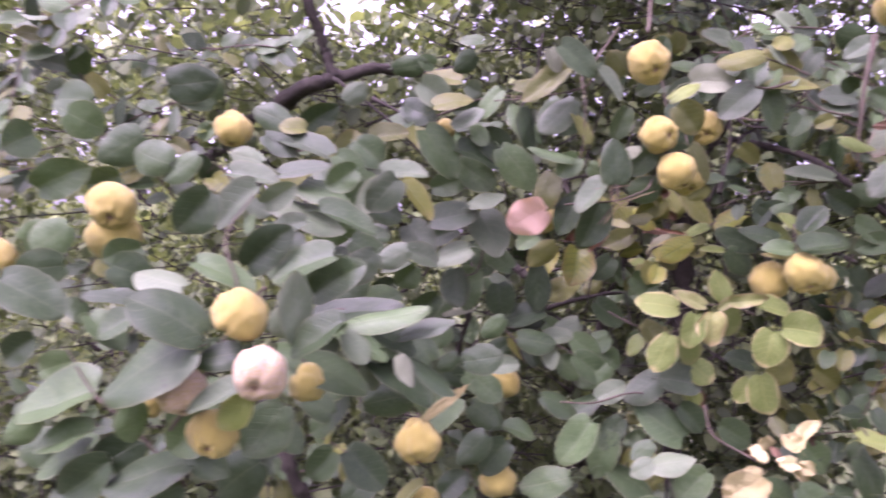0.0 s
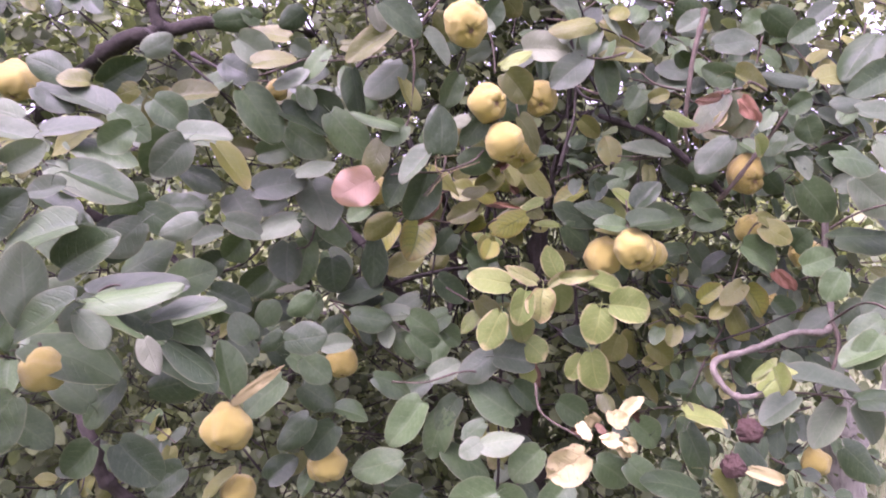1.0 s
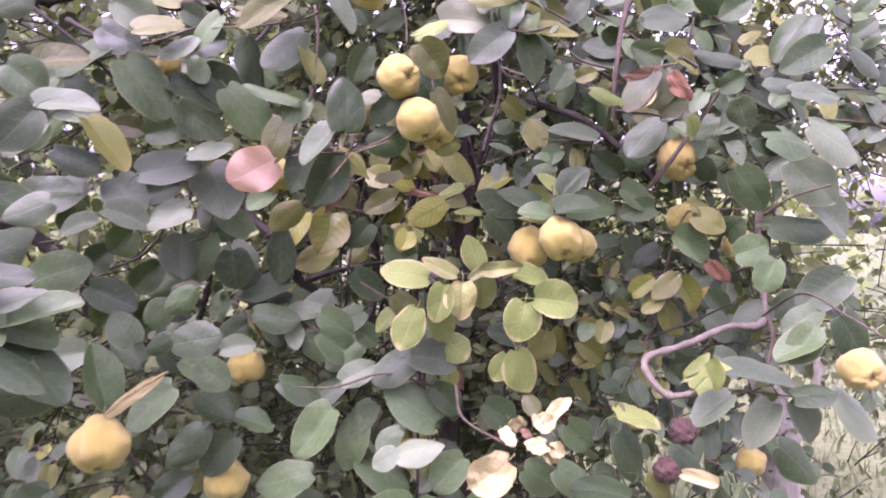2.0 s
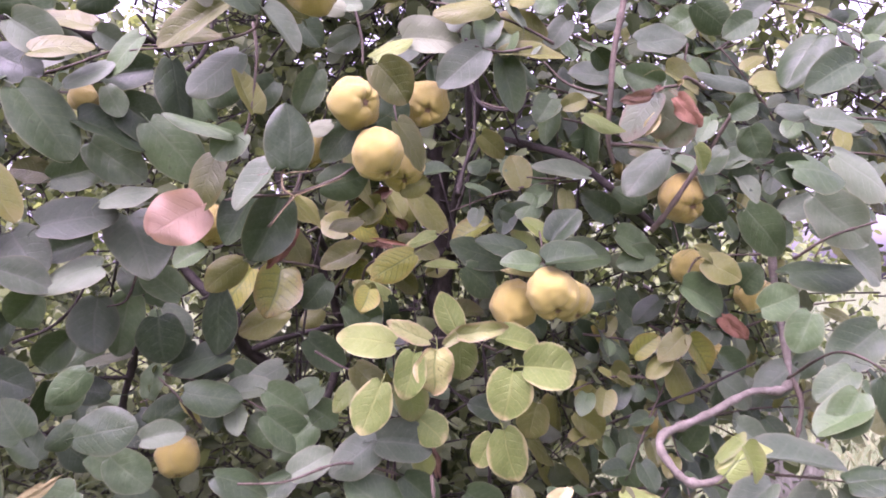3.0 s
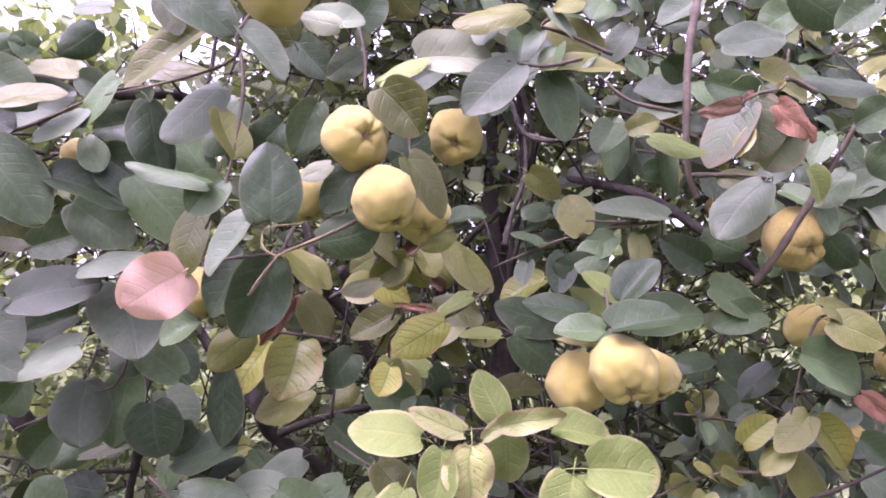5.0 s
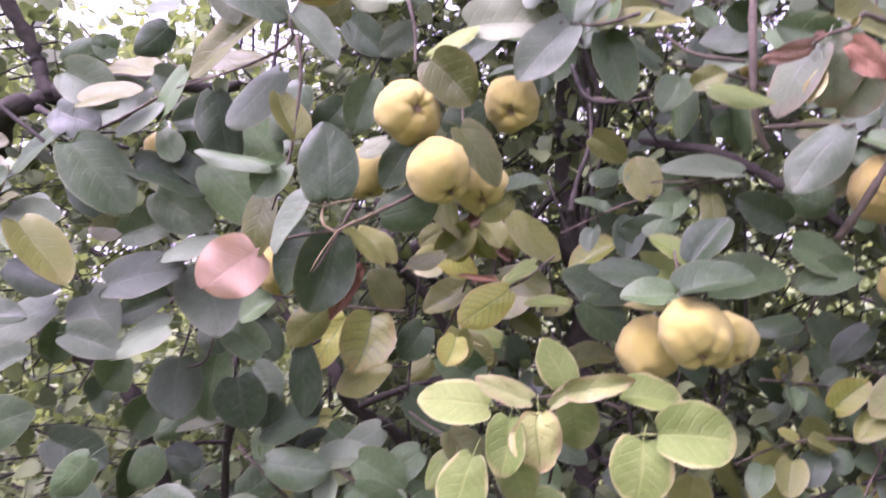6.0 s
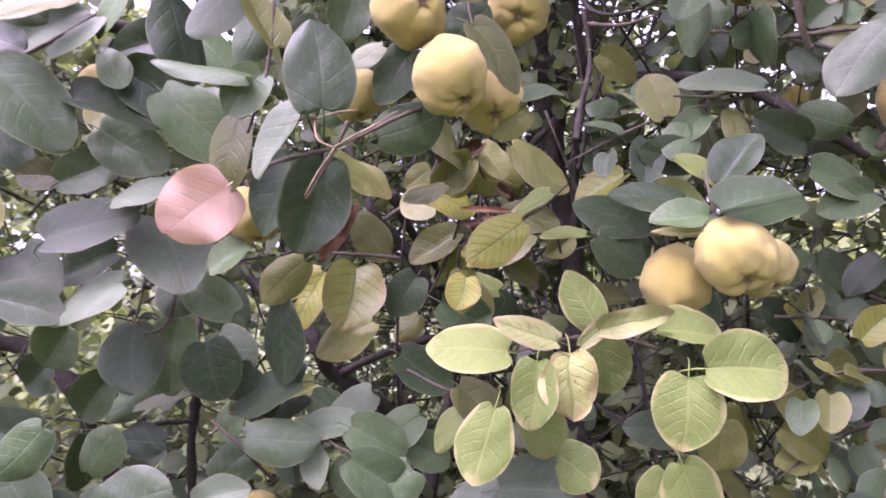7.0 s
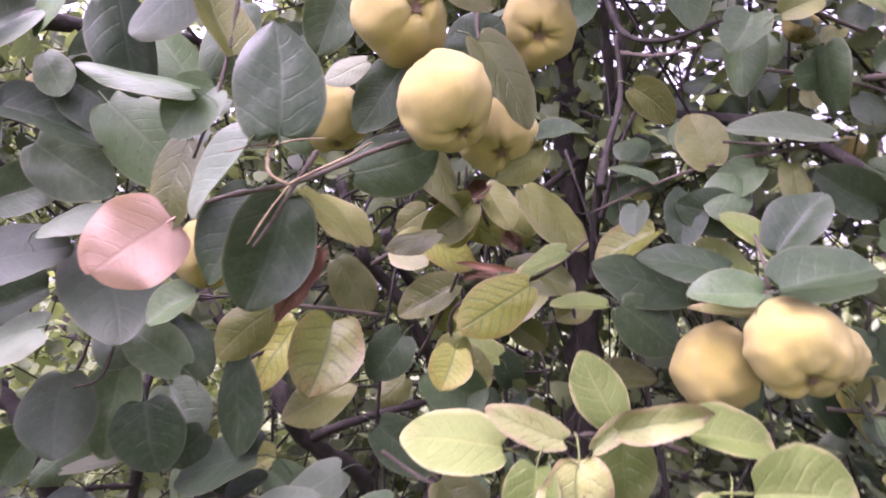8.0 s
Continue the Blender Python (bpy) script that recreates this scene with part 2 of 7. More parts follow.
MAT_GRASS = plain_noise("grass_blades", rgb(0.09, 0.13, 0.05), rgb(0.14, 0.165, 0.07), rgb(0.21, 0.20, 0.12), 1.1, 9, 0.7, 0.001, world_space=True)
MAT_ROTTEN = plain_noise("rotten_skin", rgb(0.075, 0.046, 0.034), rgb(0.115, 0.072, 0.052), rgb(0.036, 0.024, 0.019), 30, 110, 0.75, 0.004)
MAT_OLDBARK = plain_noise("weathered_bark", rgb(0.24, 0.24, 0.175), rgb(0.33, 0.33, 0.25), rgb(0.12, 0.12, 0.09), 9, 50, 0.9, 0.012, stretch=(1, 1, 0.25), world_space=True)

# ---- kit: meshes, parts, branches, leaves, fruit ----
def mesh_of(name, verts, faces, material, smooth=True, uvs=None):
    me = bpy.data.meshes.new(name)
    me.from_pydata(verts, [], faces)
    me.materials.append(material)
    if smooth:
        me.polygons.foreach_set("use_smooth", [True] * len(me.polygons))
    if uvs is not None:
        layer = me.uv_layers.new(name="UVMap")
        idx = np.empty(len(me.loops), dtype=np.int32)
        me.loops.foreach_get("vertex_index", idx)
        layer.data.foreach_set("uv", np.asarray(uvs, dtype=np.float32)[idx].ravel())
    me.update()
    return me


def part(name, me, parent, label=""):
    ob = new(name, me)
    ob.parent = parent
    return tagged(ob, label)


def leaf_grid(rng, across, stations, fold, droop, wave, blunt, curl=0.1, rough=1.0):
    """The blade of a broad ovate leaf of unit length along y, its face up along z: points, faces and uv."""
    pts, uvs, faces = [], [], []
    skew = rng.uniform(0.74, 0.98)
    ph, pl, pr = rng.uniform(0, 6.28), rng.uniform(0, 6.28), rng.uniform(0, 6.28)
    point = rng.uniform(0.0, 0.32) * rough
    bend = rng.uniform(-0.06, 0.06) * rough
    for i in range(stations + 1):
        v = 0.5 - 0.5 * math.cos(math.pi * i / stations)
        full = max(0.02, math.sin(math.pi * v ** skew))
        # broad and rounded at the stalk, drawn out to a blunt tip
        half = 0.5 * full ** (blunt - 0.16 if v ** skew < 0.5 else blunt - 0.03) if 0 < i < stations else 0.012
        half *= 1 - point * max(0.0, (v - 0.66) / 0.34) ** 1.5
        sides = [half * (1 + 0.035 * rough * math.sin(4 * v + q) + 0.012 * rough * math.sin(13 * v + 2 * q)) for q in (pl, pr)]
        mid = -droop * v * v + 0.015 * math.sin(5 * v + ph)
        for j in range(across):
            s = 2 * j / (across - 1) - 1
            half = sides[0] if s < 0 else sides[1]
            lift = fold * abs(s) * half * (1 - 0.4 * v) - curl * s * s * half
            ripple = wave * s * s * math.sin(8 * v + ph + (1.7 if s > 0 else 0))
            # rounded lobes stand a little behind the stalk
            lobe = -0.07 * rough * abs(s) * math.exp(-(v / 0.10) ** 2) * (half > 0.05)
            pts.append((s * half + bend * math.sin(math.pi * v), v - 0.25 * droop * v ** 3 + lobe, mid + lift + ripple))
            uvs.append((0.5 + 0.5 * s, v))
    for i in range(stations):
        for j in range(across - 1):
            a = i * across + j
            faces.append((a, a + 1, a + across + 1))
            faces.append((a, a + across + 1, a + across))
    return pts, faces, uvs


LEAF_SHAPES = 17
LEAF_MESHES = {}


def leaf_mesh(kind, shape):
    """One leaf, shared by all of its kind and shape: upper face, felted lower face and the stalk."""
    if (kind, shape) in LEAF_MESHES:
        return LEAF_MESHES[kind, shape]
    rng = random.Random(100 + shape)
    dead = kind in ("rust", "straw", "cream", "orange")
    fold, curl = (rng.uniform(0.18, 0.52), rng.uniform(-0.06, 0.14)) if shape % 3 else (rng.uniform(0.0, 0.14), rng.uniform(0.12, 0.34))
    if dead:
        fold, curl = rng.uniform(0.1, 0.6), rng.uniform(-0.3, 0.4)
    if kind == "salmon":
        fold, curl = 0.10, 0.04
    droop = rng.uniform(-0.05, 0.20) * (1.8 if dead else 1)
    wave = rng.uniform(0.010, 0.040) * (4.0 if dead else 1)
    if kind == "salmon":
        droop, wave = 0.05, 0.085
    pts, faces, uvs = leaf_grid(rng, 9, 18, fold, droop, wave, 0.40 if kind == "salmon" else rng.uniform(0.42, 0.58) if kind in ("pale", "yellow") else rng.uniform(0.44, 0.58), curl, 0.3 if kind == "salmon" else 1.0)
    n = len(pts)
    if kind == "salmon":
        pts = [(x, y, z + 0.009 * math.sin(7 * math.atan2(y - 0.52, x) + 9 * math.hypot(x, y - 0.52)) * min(1.0, 3.5 * math.hypot(x, y - 0.52))) for x, y, z in pts]
    if dead:
        crumple = 0.4 if kind == "cream" else 0.9
        off = Vector((shape * 5.1, 3.0, 0))
        pts = [tuple(Vector(p) + noise.noise_vector(Vector(p) * 3.2 + off) * 0.13 * crumple + noise.noise_vector(Vector(p) * 8.0 + off) * 0.06 * crumple) for p in pts]
    else:
        off = Vector((shape * 5.1, 7.0, 0))
        pts = [(x, y, z + 0.035 * noise.noise(Vector((x, y, 0)) * 3.0 + off) + 0.014 * noise.noise(Vector((x, y, 0)) * 9.0 + off)) for x, y, z in pts]
    low = [(x, y, z - 0.008) for x, y, z in pts]
    low_faces = [tuple(n + k for k in reversed(f)) for f in faces]
    verts, allf, alluv = pts + low, faces + low_faces, uvs + uvs
    base = len(verts)
    stalk = ((0.05, -0.012, 0.014), (-0.10, -0.03, 0.013), (-0.20, -0.14, 0.012), (-0.24, -0.42, 0.013))
    for y, z, r in stalk:
        for k in range(4):
            verts.append((r * math.cos(k * math.pi / 2), y, r * math.sin(k * math.pi / 2) + z))
            alluv.append((0.5, 0.0))
    for i in range(len(stalk) - 1):
        for k in range(4):
            a, b = base + 4 * i + k, base + 4 * i + (k + 1) % 4
            allf.append((b, a, a + 4, b + 4))
    me = mesh_of("leaf_" + kind, verts, allf, LEAF[kind][1], uvs=alluv)
    me.materials.append(LEAF["under" if kind in ("green", "deep", "pale", "yellow", "blotched", "silver") else kind][1])
    for f in me.polygons:
        f.material_index = 1 if len(faces) <= f.index < 2 * len(faces) else 0
    LEAF_MESHES[kind, shape] = me
    return me


LEAF_COUNT = [0]


def leaf(parent, kind, base, tip, width, face):
    """A leaf from its base to its tip, that wide, its upper side towards face."""
    LEAF_COUNT[0] += 1
    base, tip = Vector(base), Vector(tip)
    y = tip - base
    length = y.length
    y.normalize()
    z = Vector(face)
    z = (z - y * z.dot(y)).normalized()
    x = y.cross(z)
    me = leaf_mesh(kind, (LEAF_COUNT[0] * 7) % LEAF_SHAPES)
    ob = new("leaf", me)
    ob.parent = parent
    ob.matrix_basis = (Matrix.Translation(base - quince_tree.location) @ Matrix((x, y, z)).transposed().to_4x4() @ Matrix.Diagonal((1.08 * width, 1.06 * length, min(0.5 * (width + length), 1.5 * width), 1)))
    if kind not in ("green", "deep", "olive"):
        tagged(ob, LEAF[kind][0] + " leaf")
    return ob


def tube(points, radii, sides=8, knots=0.14, seed=1, sub=8):
    """Points and faces of a tapering, slightly knotty branch through the points."""
    rng = random.Random(seed)
    P = [Vector(p) for p in points]
    P = [2 * P[0] - P[1]] + P + [2 * P[-1] - P[-2]]
    line, rad = [], []
    for i in range(1, len(P) - 2):
        a, b, c, d = P[i - 1:i + 3]
        for k in range(sub):
            t = k / sub
            line.append(0.5 * ((2 * b) + (c - a) * t + (2 * a - 5 * b + 4 * c - d) * t * t + (3 * b - a - 3 * c + d) * t ** 3))
            rad.append(radii[i - 1] * (1 - t) + radii[i] * t)
    line.append(P[-2]), rad.append(radii[-1])
    off = Vector((seed * 3.7, seed * 1.3, 0))
    line = [p + noise.noise_vector(p * 9 + off) * min(0.011, rad[i]) * 1.3 for i, p in enumerate(line)]
    verts, faces = [], []
    side = Vector((1, 0, 0))
    for i, p in enumerate(line):
        d = (line[min(i + 1, len(line) - 1)] - line[max(i - 1, 0)]).normalized()
        side = (side - d * side.dot(d))
        side = side.normalized() if side.length > 1e-4 else d.orthogonal().normalized()
        up = d.cross(side)
        r = rad[i] * (1 + rng.uniform(-knots, knots) + (knots * 2.5 if rng.random() < 0.12 else 0))
        for k in range(sides):
            a = 2 * math.pi * k / sides
            rr = r * (1 + rng.uniform(-0.08, 0.08))
            verts.append(p + (side * math.cos(a) + up * math.sin(a)) * rr)
    for i in range(len(line) - 1):
        for k in range(sides):
            a, b = i * sides + k, i * sides + (k + 1) % sides
            faces.append((a, b, b + sides, a + sides))
    faces.append(tuple(reversed(range(sides))))
    faces.append(tuple(range(len(verts) - sides, len(verts))))
    return [tuple(v) for v in verts], faces


def branch(parent, name, points, r0, r1, material, label="", sides=8, seed=1):
    n = len(points)
    radii = [r0 + (r1 - r0) * i / (n - 1) for i in range(n)]
    v, f = tube(points, radii, sides, seed=seed)
    off = parent.matrix_basis.translation if parent else Vector()
    v = [tuple(Vector(p) - off) for p in v]
    return part(name, mesh_of(name, v, f, material), parent, label)


def fruit_shape(rng, rows=32, cols=52):
    """A quince of unit width: pear-like towards the stalk (+z), ribbed round the sunken calyx (-z)."""
    neck, dim = rng.uniform(0.04, 0.2), rng.uniform(0.09, 0.14)
    tall = rng.uniform(0.98, 1.10)
    off = Vector((rng.uniform(0, 50), rng.uniform(0, 50), 0))
    ph = rng.uniform(0, 6.28)
    furrow = rng.uniform(0, 6.28)
    verts, faces = [], []
    for i in range(rows + 1):
        th = math.pi * i / rows
        for j in range(cols):
            fi = 2 * math.pi * j / cols
            c, s = math.cos(th), math.sin(th)
            low = max(0.0, -c)
            ribs = 1 + (0.016 + 0.12 * low ** 3) * (1.6 * abs(math.cos(2.5 * fi + ph)) ** 0.6 - 1) + 0.04 * math.cos(2 * fi + 2 * ph)
            gap = (fi - furrow + math.pi) % (2 * math.pi) - math.pi
            ribs -= 0.06 * math.exp(-(gap / 0.16) ** 2) * min(1.0, max(0.0, 0.75 - c)) 
            r = 0.5 * s * (1 - neck * max(0, c) ** 1.2 * 1.6) * ribs
            z = 0.5 * tall * c
            z += dim * math.exp(-(r / 0.105) ** 2) * (1 if c < 0 else -0.35)
            groove = 1 - abs(math.cos(2.5 * fi + ph)) ** 0.45
            if c < 0:
                z += 0.075 * groove * math.exp(-(r / 0.2) ** 2) + 0.07 * math.exp(-(gap / 0.22) ** 2 - (r / 0.28) ** 2)
            p = Vector((r * math.cos(fi), r * math.sin(fi), z))
            p *= 1 + 0.13 * noise.noise(p * 2.4 + off) + 0.065 * noise.noise(p * 5.0 + off) + 0.022 * noise.noise(p * 13 + off)
            verts.append(tuple(p))
    wide = 0.5 * (max(v[0] for v in verts) - min(v[0] for v in verts) + max(v[1] for v in verts) - min(v[1] for v in verts))
    verts = [(x * 1.03 / wide, y * 1.03 / wide, z) for x, y, z in verts]
    for i in range(rows):
        for j in range(cols):
            a, b = i * cols + j, i * cols + (j + 1) % cols
            faces.append((a, a + cols, b + cols, b))
    return verts, faces, -0.5 * tall + dim


FRUIT = []
for k in range(10):
    fv, ff, pit = fruit_shape(random.Random(40 + k))
    FRUIT.append((mesh_of("quince_flesh", fv, ff, MAT_QUINCE), mesh_of("rotten_flesh", [tuple(Vector(q) * (1 + 0.22 * noise.noise(Vector(q) * 6.5) + 0.10 * noise.noise(Vector(q) * 15))) for q in fv], ff, MAT_ROTTEN), mesh_of("pale_flesh", fv, ff, MAT_PALEQUINCE), mesh_of("scabby_flesh", fv, ff, MAT_SCABQUINCE), pit))


def calyx_mesh():
    verts, faces = [], []
    rng = random.Random(9)
    for k in range(5):
        a = k * 1.2566 + rng.uniform(-0.2, 0.2)
        d, sd = Vector((math.cos(a), math.sin(a), 0)), Vector((-math.sin(a), math.cos(a), 0))
        o = len(verts)
        tip = d * rng.uniform(0.13, 0.18) + Vector((0, 0, -rng.uniform(0.05, 0.09)))
        for q in (d * 0.03 - sd * 0.04, d * 0.03 + sd * 0.04, d * 0.10 + sd * 0.045 + Vector((0, 0, -0.05)), tip, d * 0.10 - sd * 0.045 + Vector((0, 0, -0.05))):
            verts.append(tuple(q))
        for q in range(5):
            verts.append((verts[o + q][0], verts[o + q][1], verts[o + q][2] + 0.02))
        faces += [(o, o + 1, o + 2, o + 3, o + 4), (o + 9, o + 8, o + 7, o + 6, o + 5)]
        faces += [(o + q, o + 5 + q, o + 5 + (q + 1) % 5, o + (q + 1) % 5) for q in range(5)]
    o = len(verts)
    for k in range(8):
        verts.append((0.045 * math.cos(k * 0.785), 0.045 * math.sin(k * 0.785), -0.03))
    verts.append((0, 0, 0.03))
    faces += [(o + k, o + (k + 1) % 8, o + 8) for k in range(8)] + [tuple(range(o + 7, o - 1, -1))]
    return mesh_of("calyx", verts, faces, MAT_CALYX, smooth=False)


CALYX = calyx_mesh()
sv, sf = tube([(0, 0, -0.03), (0.01, 0, 0.10), (-0.01, 0.02, 0.24)], [0.04, 0.03, 0.045], 6, seed=5, sub=3)
STALK = mesh_of("stalk", sv, sf, MAT_TWIG)
FRUIT_COUNT = [0]


def quince(centre, width, eye_dir, label="ripe yellow quince hanging among the green leaves", rotten=False, shape=None):
    """A quince about its centre, its calyx towards eye_dir. Parts: flesh, calyx and stalk."""
    k = FRUIT_COUNT[0] if shape is None else shape
    FRUIT_COUNT[0] += 1
    skin, bad, wan, rough, pit = FRUIT[k % len(FRUIT)]
    ob = tagged(new("quince"), label, "fruit", "quinces on the tree")
    z = -Vector(eye_dir).normalized()
    x = Vector((math.cos(k * 1.7), math.sin(k * 1.7), 0.2)).cross(z).normalized()
    y = z.cross(x)
    ob.matrix_basis = Matrix.Translation(centre) @ Matrix((x, y, z)).transposed().to_4x4() @ Matrix.Scale(width, 4)
    part("flesh", wan if rotten == "pale" else rough if rotten == "scab" else bad if rotten else skin, ob, "pale pinkish downy skin" if rotten == "pale" else "rough scabby skin" if rotten == "scab" else "shrivelled brown skin" if rotten else "")
    part("calyx", CALYX, ob, "dry brown calyx").matrix_basis = Matrix.Translation((0, 0, pit - 0.03)) @ Matrix.Scale(0.52, 4)
    part("stalk", STALK, ob).location = (0, 0, 0.44)
    return ob


def leaf_mass(name, parent, centres, axes, faces_to, sizes, material, label, fold=0.22, stations=4):
    """Very many leaves in one mesh."""
    rng = random.Random(3)
    forms = [leaf_grid(rng, 3, stations, fold * k, 0.12 * k, 0.03, 0.66) for k in (0.4, 1.0, 1.8, 2.6)]
    F, U = np.array(forms[0][1]), np.array(forms[0][2])
    T = np.array([f[0] for f in forms])[np.random.RandomState(6).randint(0, 4, len(centres))]
    y = axes / np.linalg.norm(axes, axis=1, keepdims=True)
    z = faces_to - y * np.sum(faces_to * y, axis=1, keepdims=True)
    z /= np.linalg.norm(z, axis=1, keepdims=True) + 1e-9
    x = np.cross(y, z)
    n, m = len(centres), T.shape[1]
    wide = sizes * (0.66 + 0.22 * np.random.RandomState(4).rand(n))
    V = (centres[:, None, :] + T[:, :, 0:1] * (x * wide[:, None])[:, None, :] + T[:, :, 1:2] * (y * sizes[:, None])[:, None, :]
         + T[:, :, 2:3] * (z * sizes[:, None])[:, None, :]).reshape(-1, 3)
    q = (F[None] + (np.arange(n) * m)[:, None, None]).reshape(-1, 3)
    me = bpy.data.meshes.new(name)
    me.vertices.add(len(V))
    me.vertices.foreach_set("co", V.astype(np.float32).ravel())
    me.loops.add(q.size)
    me.loops.foreach_set("vertex_index", q.astype(np.int32).ravel())
    me.polygons.add(len(q))
    me.polygons.foreach_set("loop_start", np.arange(0, q.size, 3, dtype=np.int32))
    me.polygons.foreach_set("use_smooth", np.ones(len(q), dtype=bool))
    layer = me.uv_layers.new(name="UVMap")
    layer.data.foreach_set("uv", np.tile(U, (n, 1))[q.ravel()].astype(np.float32).ravel())
    me.materials.append(material)
    me.update(calc_edges=True)
    ob = part(name, me, parent, label)
    return tagged(ob, kind="stuff")

# ---- ground, distance ----
def sheet(size, cells, rng):
    v, f = [], []
    for i in range(cells + 1):
        for j in range(cells + 1):
            # finer towards the middle
            x, y = (2 * i / cells - 1), (2 * j / cells - 1)
            x, y = math.copysign(abs(x) ** 3, x) * size, math.copysign(abs(y) ** 3, y) * size
            v.append((x, y, 0.05 * noise.noise(Vector((x * 0.5, y * 0.5, 0)))))
    for i in range(cells):
        for j in range(cells):
            a = i * (cells + 1) + j
            f.append((a, a + cells + 1, a + cells + 2, a + 1))
    return v, f


gv, gf = sheet(400, 60, random.Random(1))
ground = tagged(new("ground", mesh_of("ground", gv, gf, MAT_GROUND)), "mown green and straw-coloured meadow under the tree", "ground", kind="structure")


def grass_field():
    rs = np.random.RandomState(11)
    n = 70000
    d = 0.3 + 10.0 * rs.rand(n) ** 0.9
    a = rs.uniform(-math.pi, math.pi, n)
    c = np.stack([d * np.sin(a), 0.6 + d * np.cos(a), np.full(n, -0.02)], 1)
    lean = rs.normal(0, 0.35, (n, 2))
    h = rs.uniform(0.05, 0.15, n)
    w = rs.uniform(0.003, 0.007, n) * (1 + d * 0.25)
    t = rs.uniform(0, 6.28, n)
    sd = np.stack([np.cos(t) * w, np.sin(t) * w, np.zeros(n)], 1)
    top = c + np.stack([lean[:, 0] * h, lean[:, 1] * h, h], 1)
    mid = 0.5 * (c + top) + np.stack([np.zeros(n), np.zeros(n), 0.08 * h], 1)
    V = np.stack([c - sd, c + sd, mid + 0.7 * sd, mid - 0.7 * sd, top], 1).reshape(-1, 3)
    b = np.arange(n)[:, None] * 5
    faces = [tuple(r) for r in (b + np.array([[0, 1, 2, 3]])).tolist()] + [tuple(r) for r in (b + np.array([[3, 2, 4]])).tolist()]
    ob = new("grass", mesh_of("grass", V.tolist(), faces, MAT_GRASS, smooth=False))
    return tagged(ob, "short green grass with dry straw blades", "grass", kind="stuff")


grass_field()


def far_tree(x, y, height, crown_w, seed, n=2600, low=0.2, label="leafy green tree standing behind the quince tree", leaf=(0.09, 0.2)):
    """A tree in the distance: trunk, limbs and a crown of separate leaf clumps."""
    rng, rs = random.Random(seed), np.random.RandomState(seed)
    tree = tagged(new("tree"), label, "tree", "trees in the background")
    tree.location = (x, y, 0)
    top = height * 0.75
    v, f = tube([(0, 0, -0.1), (rng.uniform(-.1, .1), 0, top * 0.4), (rng.uniform(-.3, .3), rng.uniform(-.2, .2), top)], [0.05 + 0.02 * height, 0.04 + 0.012 * height, 0.03], 8, seed=seed)
    part("trunk", mesh_of("trunk", v, f, MAT_BARK), tree)
    cc = []
    for k in range(7):
        a = rng.uniform(0, 6.28)
        z0 = rng.uniform(0.25, 0.7) * top
        r = crown_w * rng.uniform(0.25, 0.48)
        end = (r * math.cos(a), r * math.sin(a), z0 + rng.uniform(0.1, 0.35) * height)
        v, f = tube([(0, 0, z0), (end[0] * 0.5, end[1] * 0.5, z0 + 0.6 * (end[2] - z0)), end], [0.03 + 0.006 * height, 0.03, 0.012], 6, seed=seed + k)
        part("limb", mesh_of("limb", v, f, MAT_BARK), tree)
        cc.append(end)
    clumps = []
    for k in range(46):
        a, zz = rng.uniform(0, 6.28), rng.uniform(low, 1.0)
        r = crown_w * 0.5 * math.sqrt(rng.random()) * math.sin(math.pi * min(0.97, max(0.12, 0.1 + 0.85 * zz))) ** 0.5
        clumps.append((r * math.cos(a), r * math.sin(a), zz * height, rng.uniform(0.16, 0.34) * crown_w * 0.5))
    clumps = np.array(clumps)
    pick = rs.randint(0, len(clumps), n)
    c = clumps[pick, :3] + rs.normal(0, 0.55, (n, 3)) * clumps[pick, 3:4]
    c[:, 2] = np.abs(c[:, 2])
    axes = rs.normal(0, 1, (n, 3)) + np.array([0, 0, -0.5])
    up = rs.normal(0, 0.6, (n, 3)) + np.array([0, -0.3, 1.0])
    leaf_mass("crown", tree, c, axes, up, rs.uniform(*leaf, n), MAT_FAR, "bright green leaves of the crown", stations=3)
    return tree


far_tree(-6.0, 8.5, 6.5, 5.0, 21)
far_tree(-2.6, 7.5, 4.6, 3.6, 22)
far_tree(-0.3, 7.6, 5.0, 2.8, 33, n=3600, low=0.3)
far_tree(2.2, 11.5, 6.0, 5.0, 23)
far_tree(3.8, 9.5, 4.2, 4.2, 24)
far_tree(7.5, 11.0, 6.5, 5.5, 25)
far_tree(-9.5, 13.0, 8.0, 6.0, 26)
far_tree(-3.8, 4.2, 3.6, 2.6, 27, low=0.35)
far_tree(12.0, 15.0, 8.0, 7.0, 28)
far_tree(4.2, 16.0, 7.5, 7.0, 29)
far_tree(-4.5, 17.0, 8.0, 7.0, 30)
far_tree(2.6, 6.8, 1.7, 2.6, 31, n=1800, low=0.05, label="low bright green bush at the edge of the meadow")
far_tree(5.2, 7.6, 1.9, 3.0, 32, n=1800, low=0.05, label="low bright green bush at the edge of the meadow")

# a thicket close behind the quince tree
for bx, by, bh, bw, bs in ((-3.4, 4.6, 2.3, 2.6, 41), (-2.2, 5.6, 3.0, 3.0, 42), (-1.5, 3.9, 1.7, 2.2, 43), (-0.5, 5.0, 1.5, 2.4, 44), (1.3, 5.4, 2.4, 2.4, 46)):
    far_tree(bx, by, bh, bw, bs, n=3200, low=0.05, label="dense green bush in the thicket behind the quince tree", leaf=(0.04, 0.10))


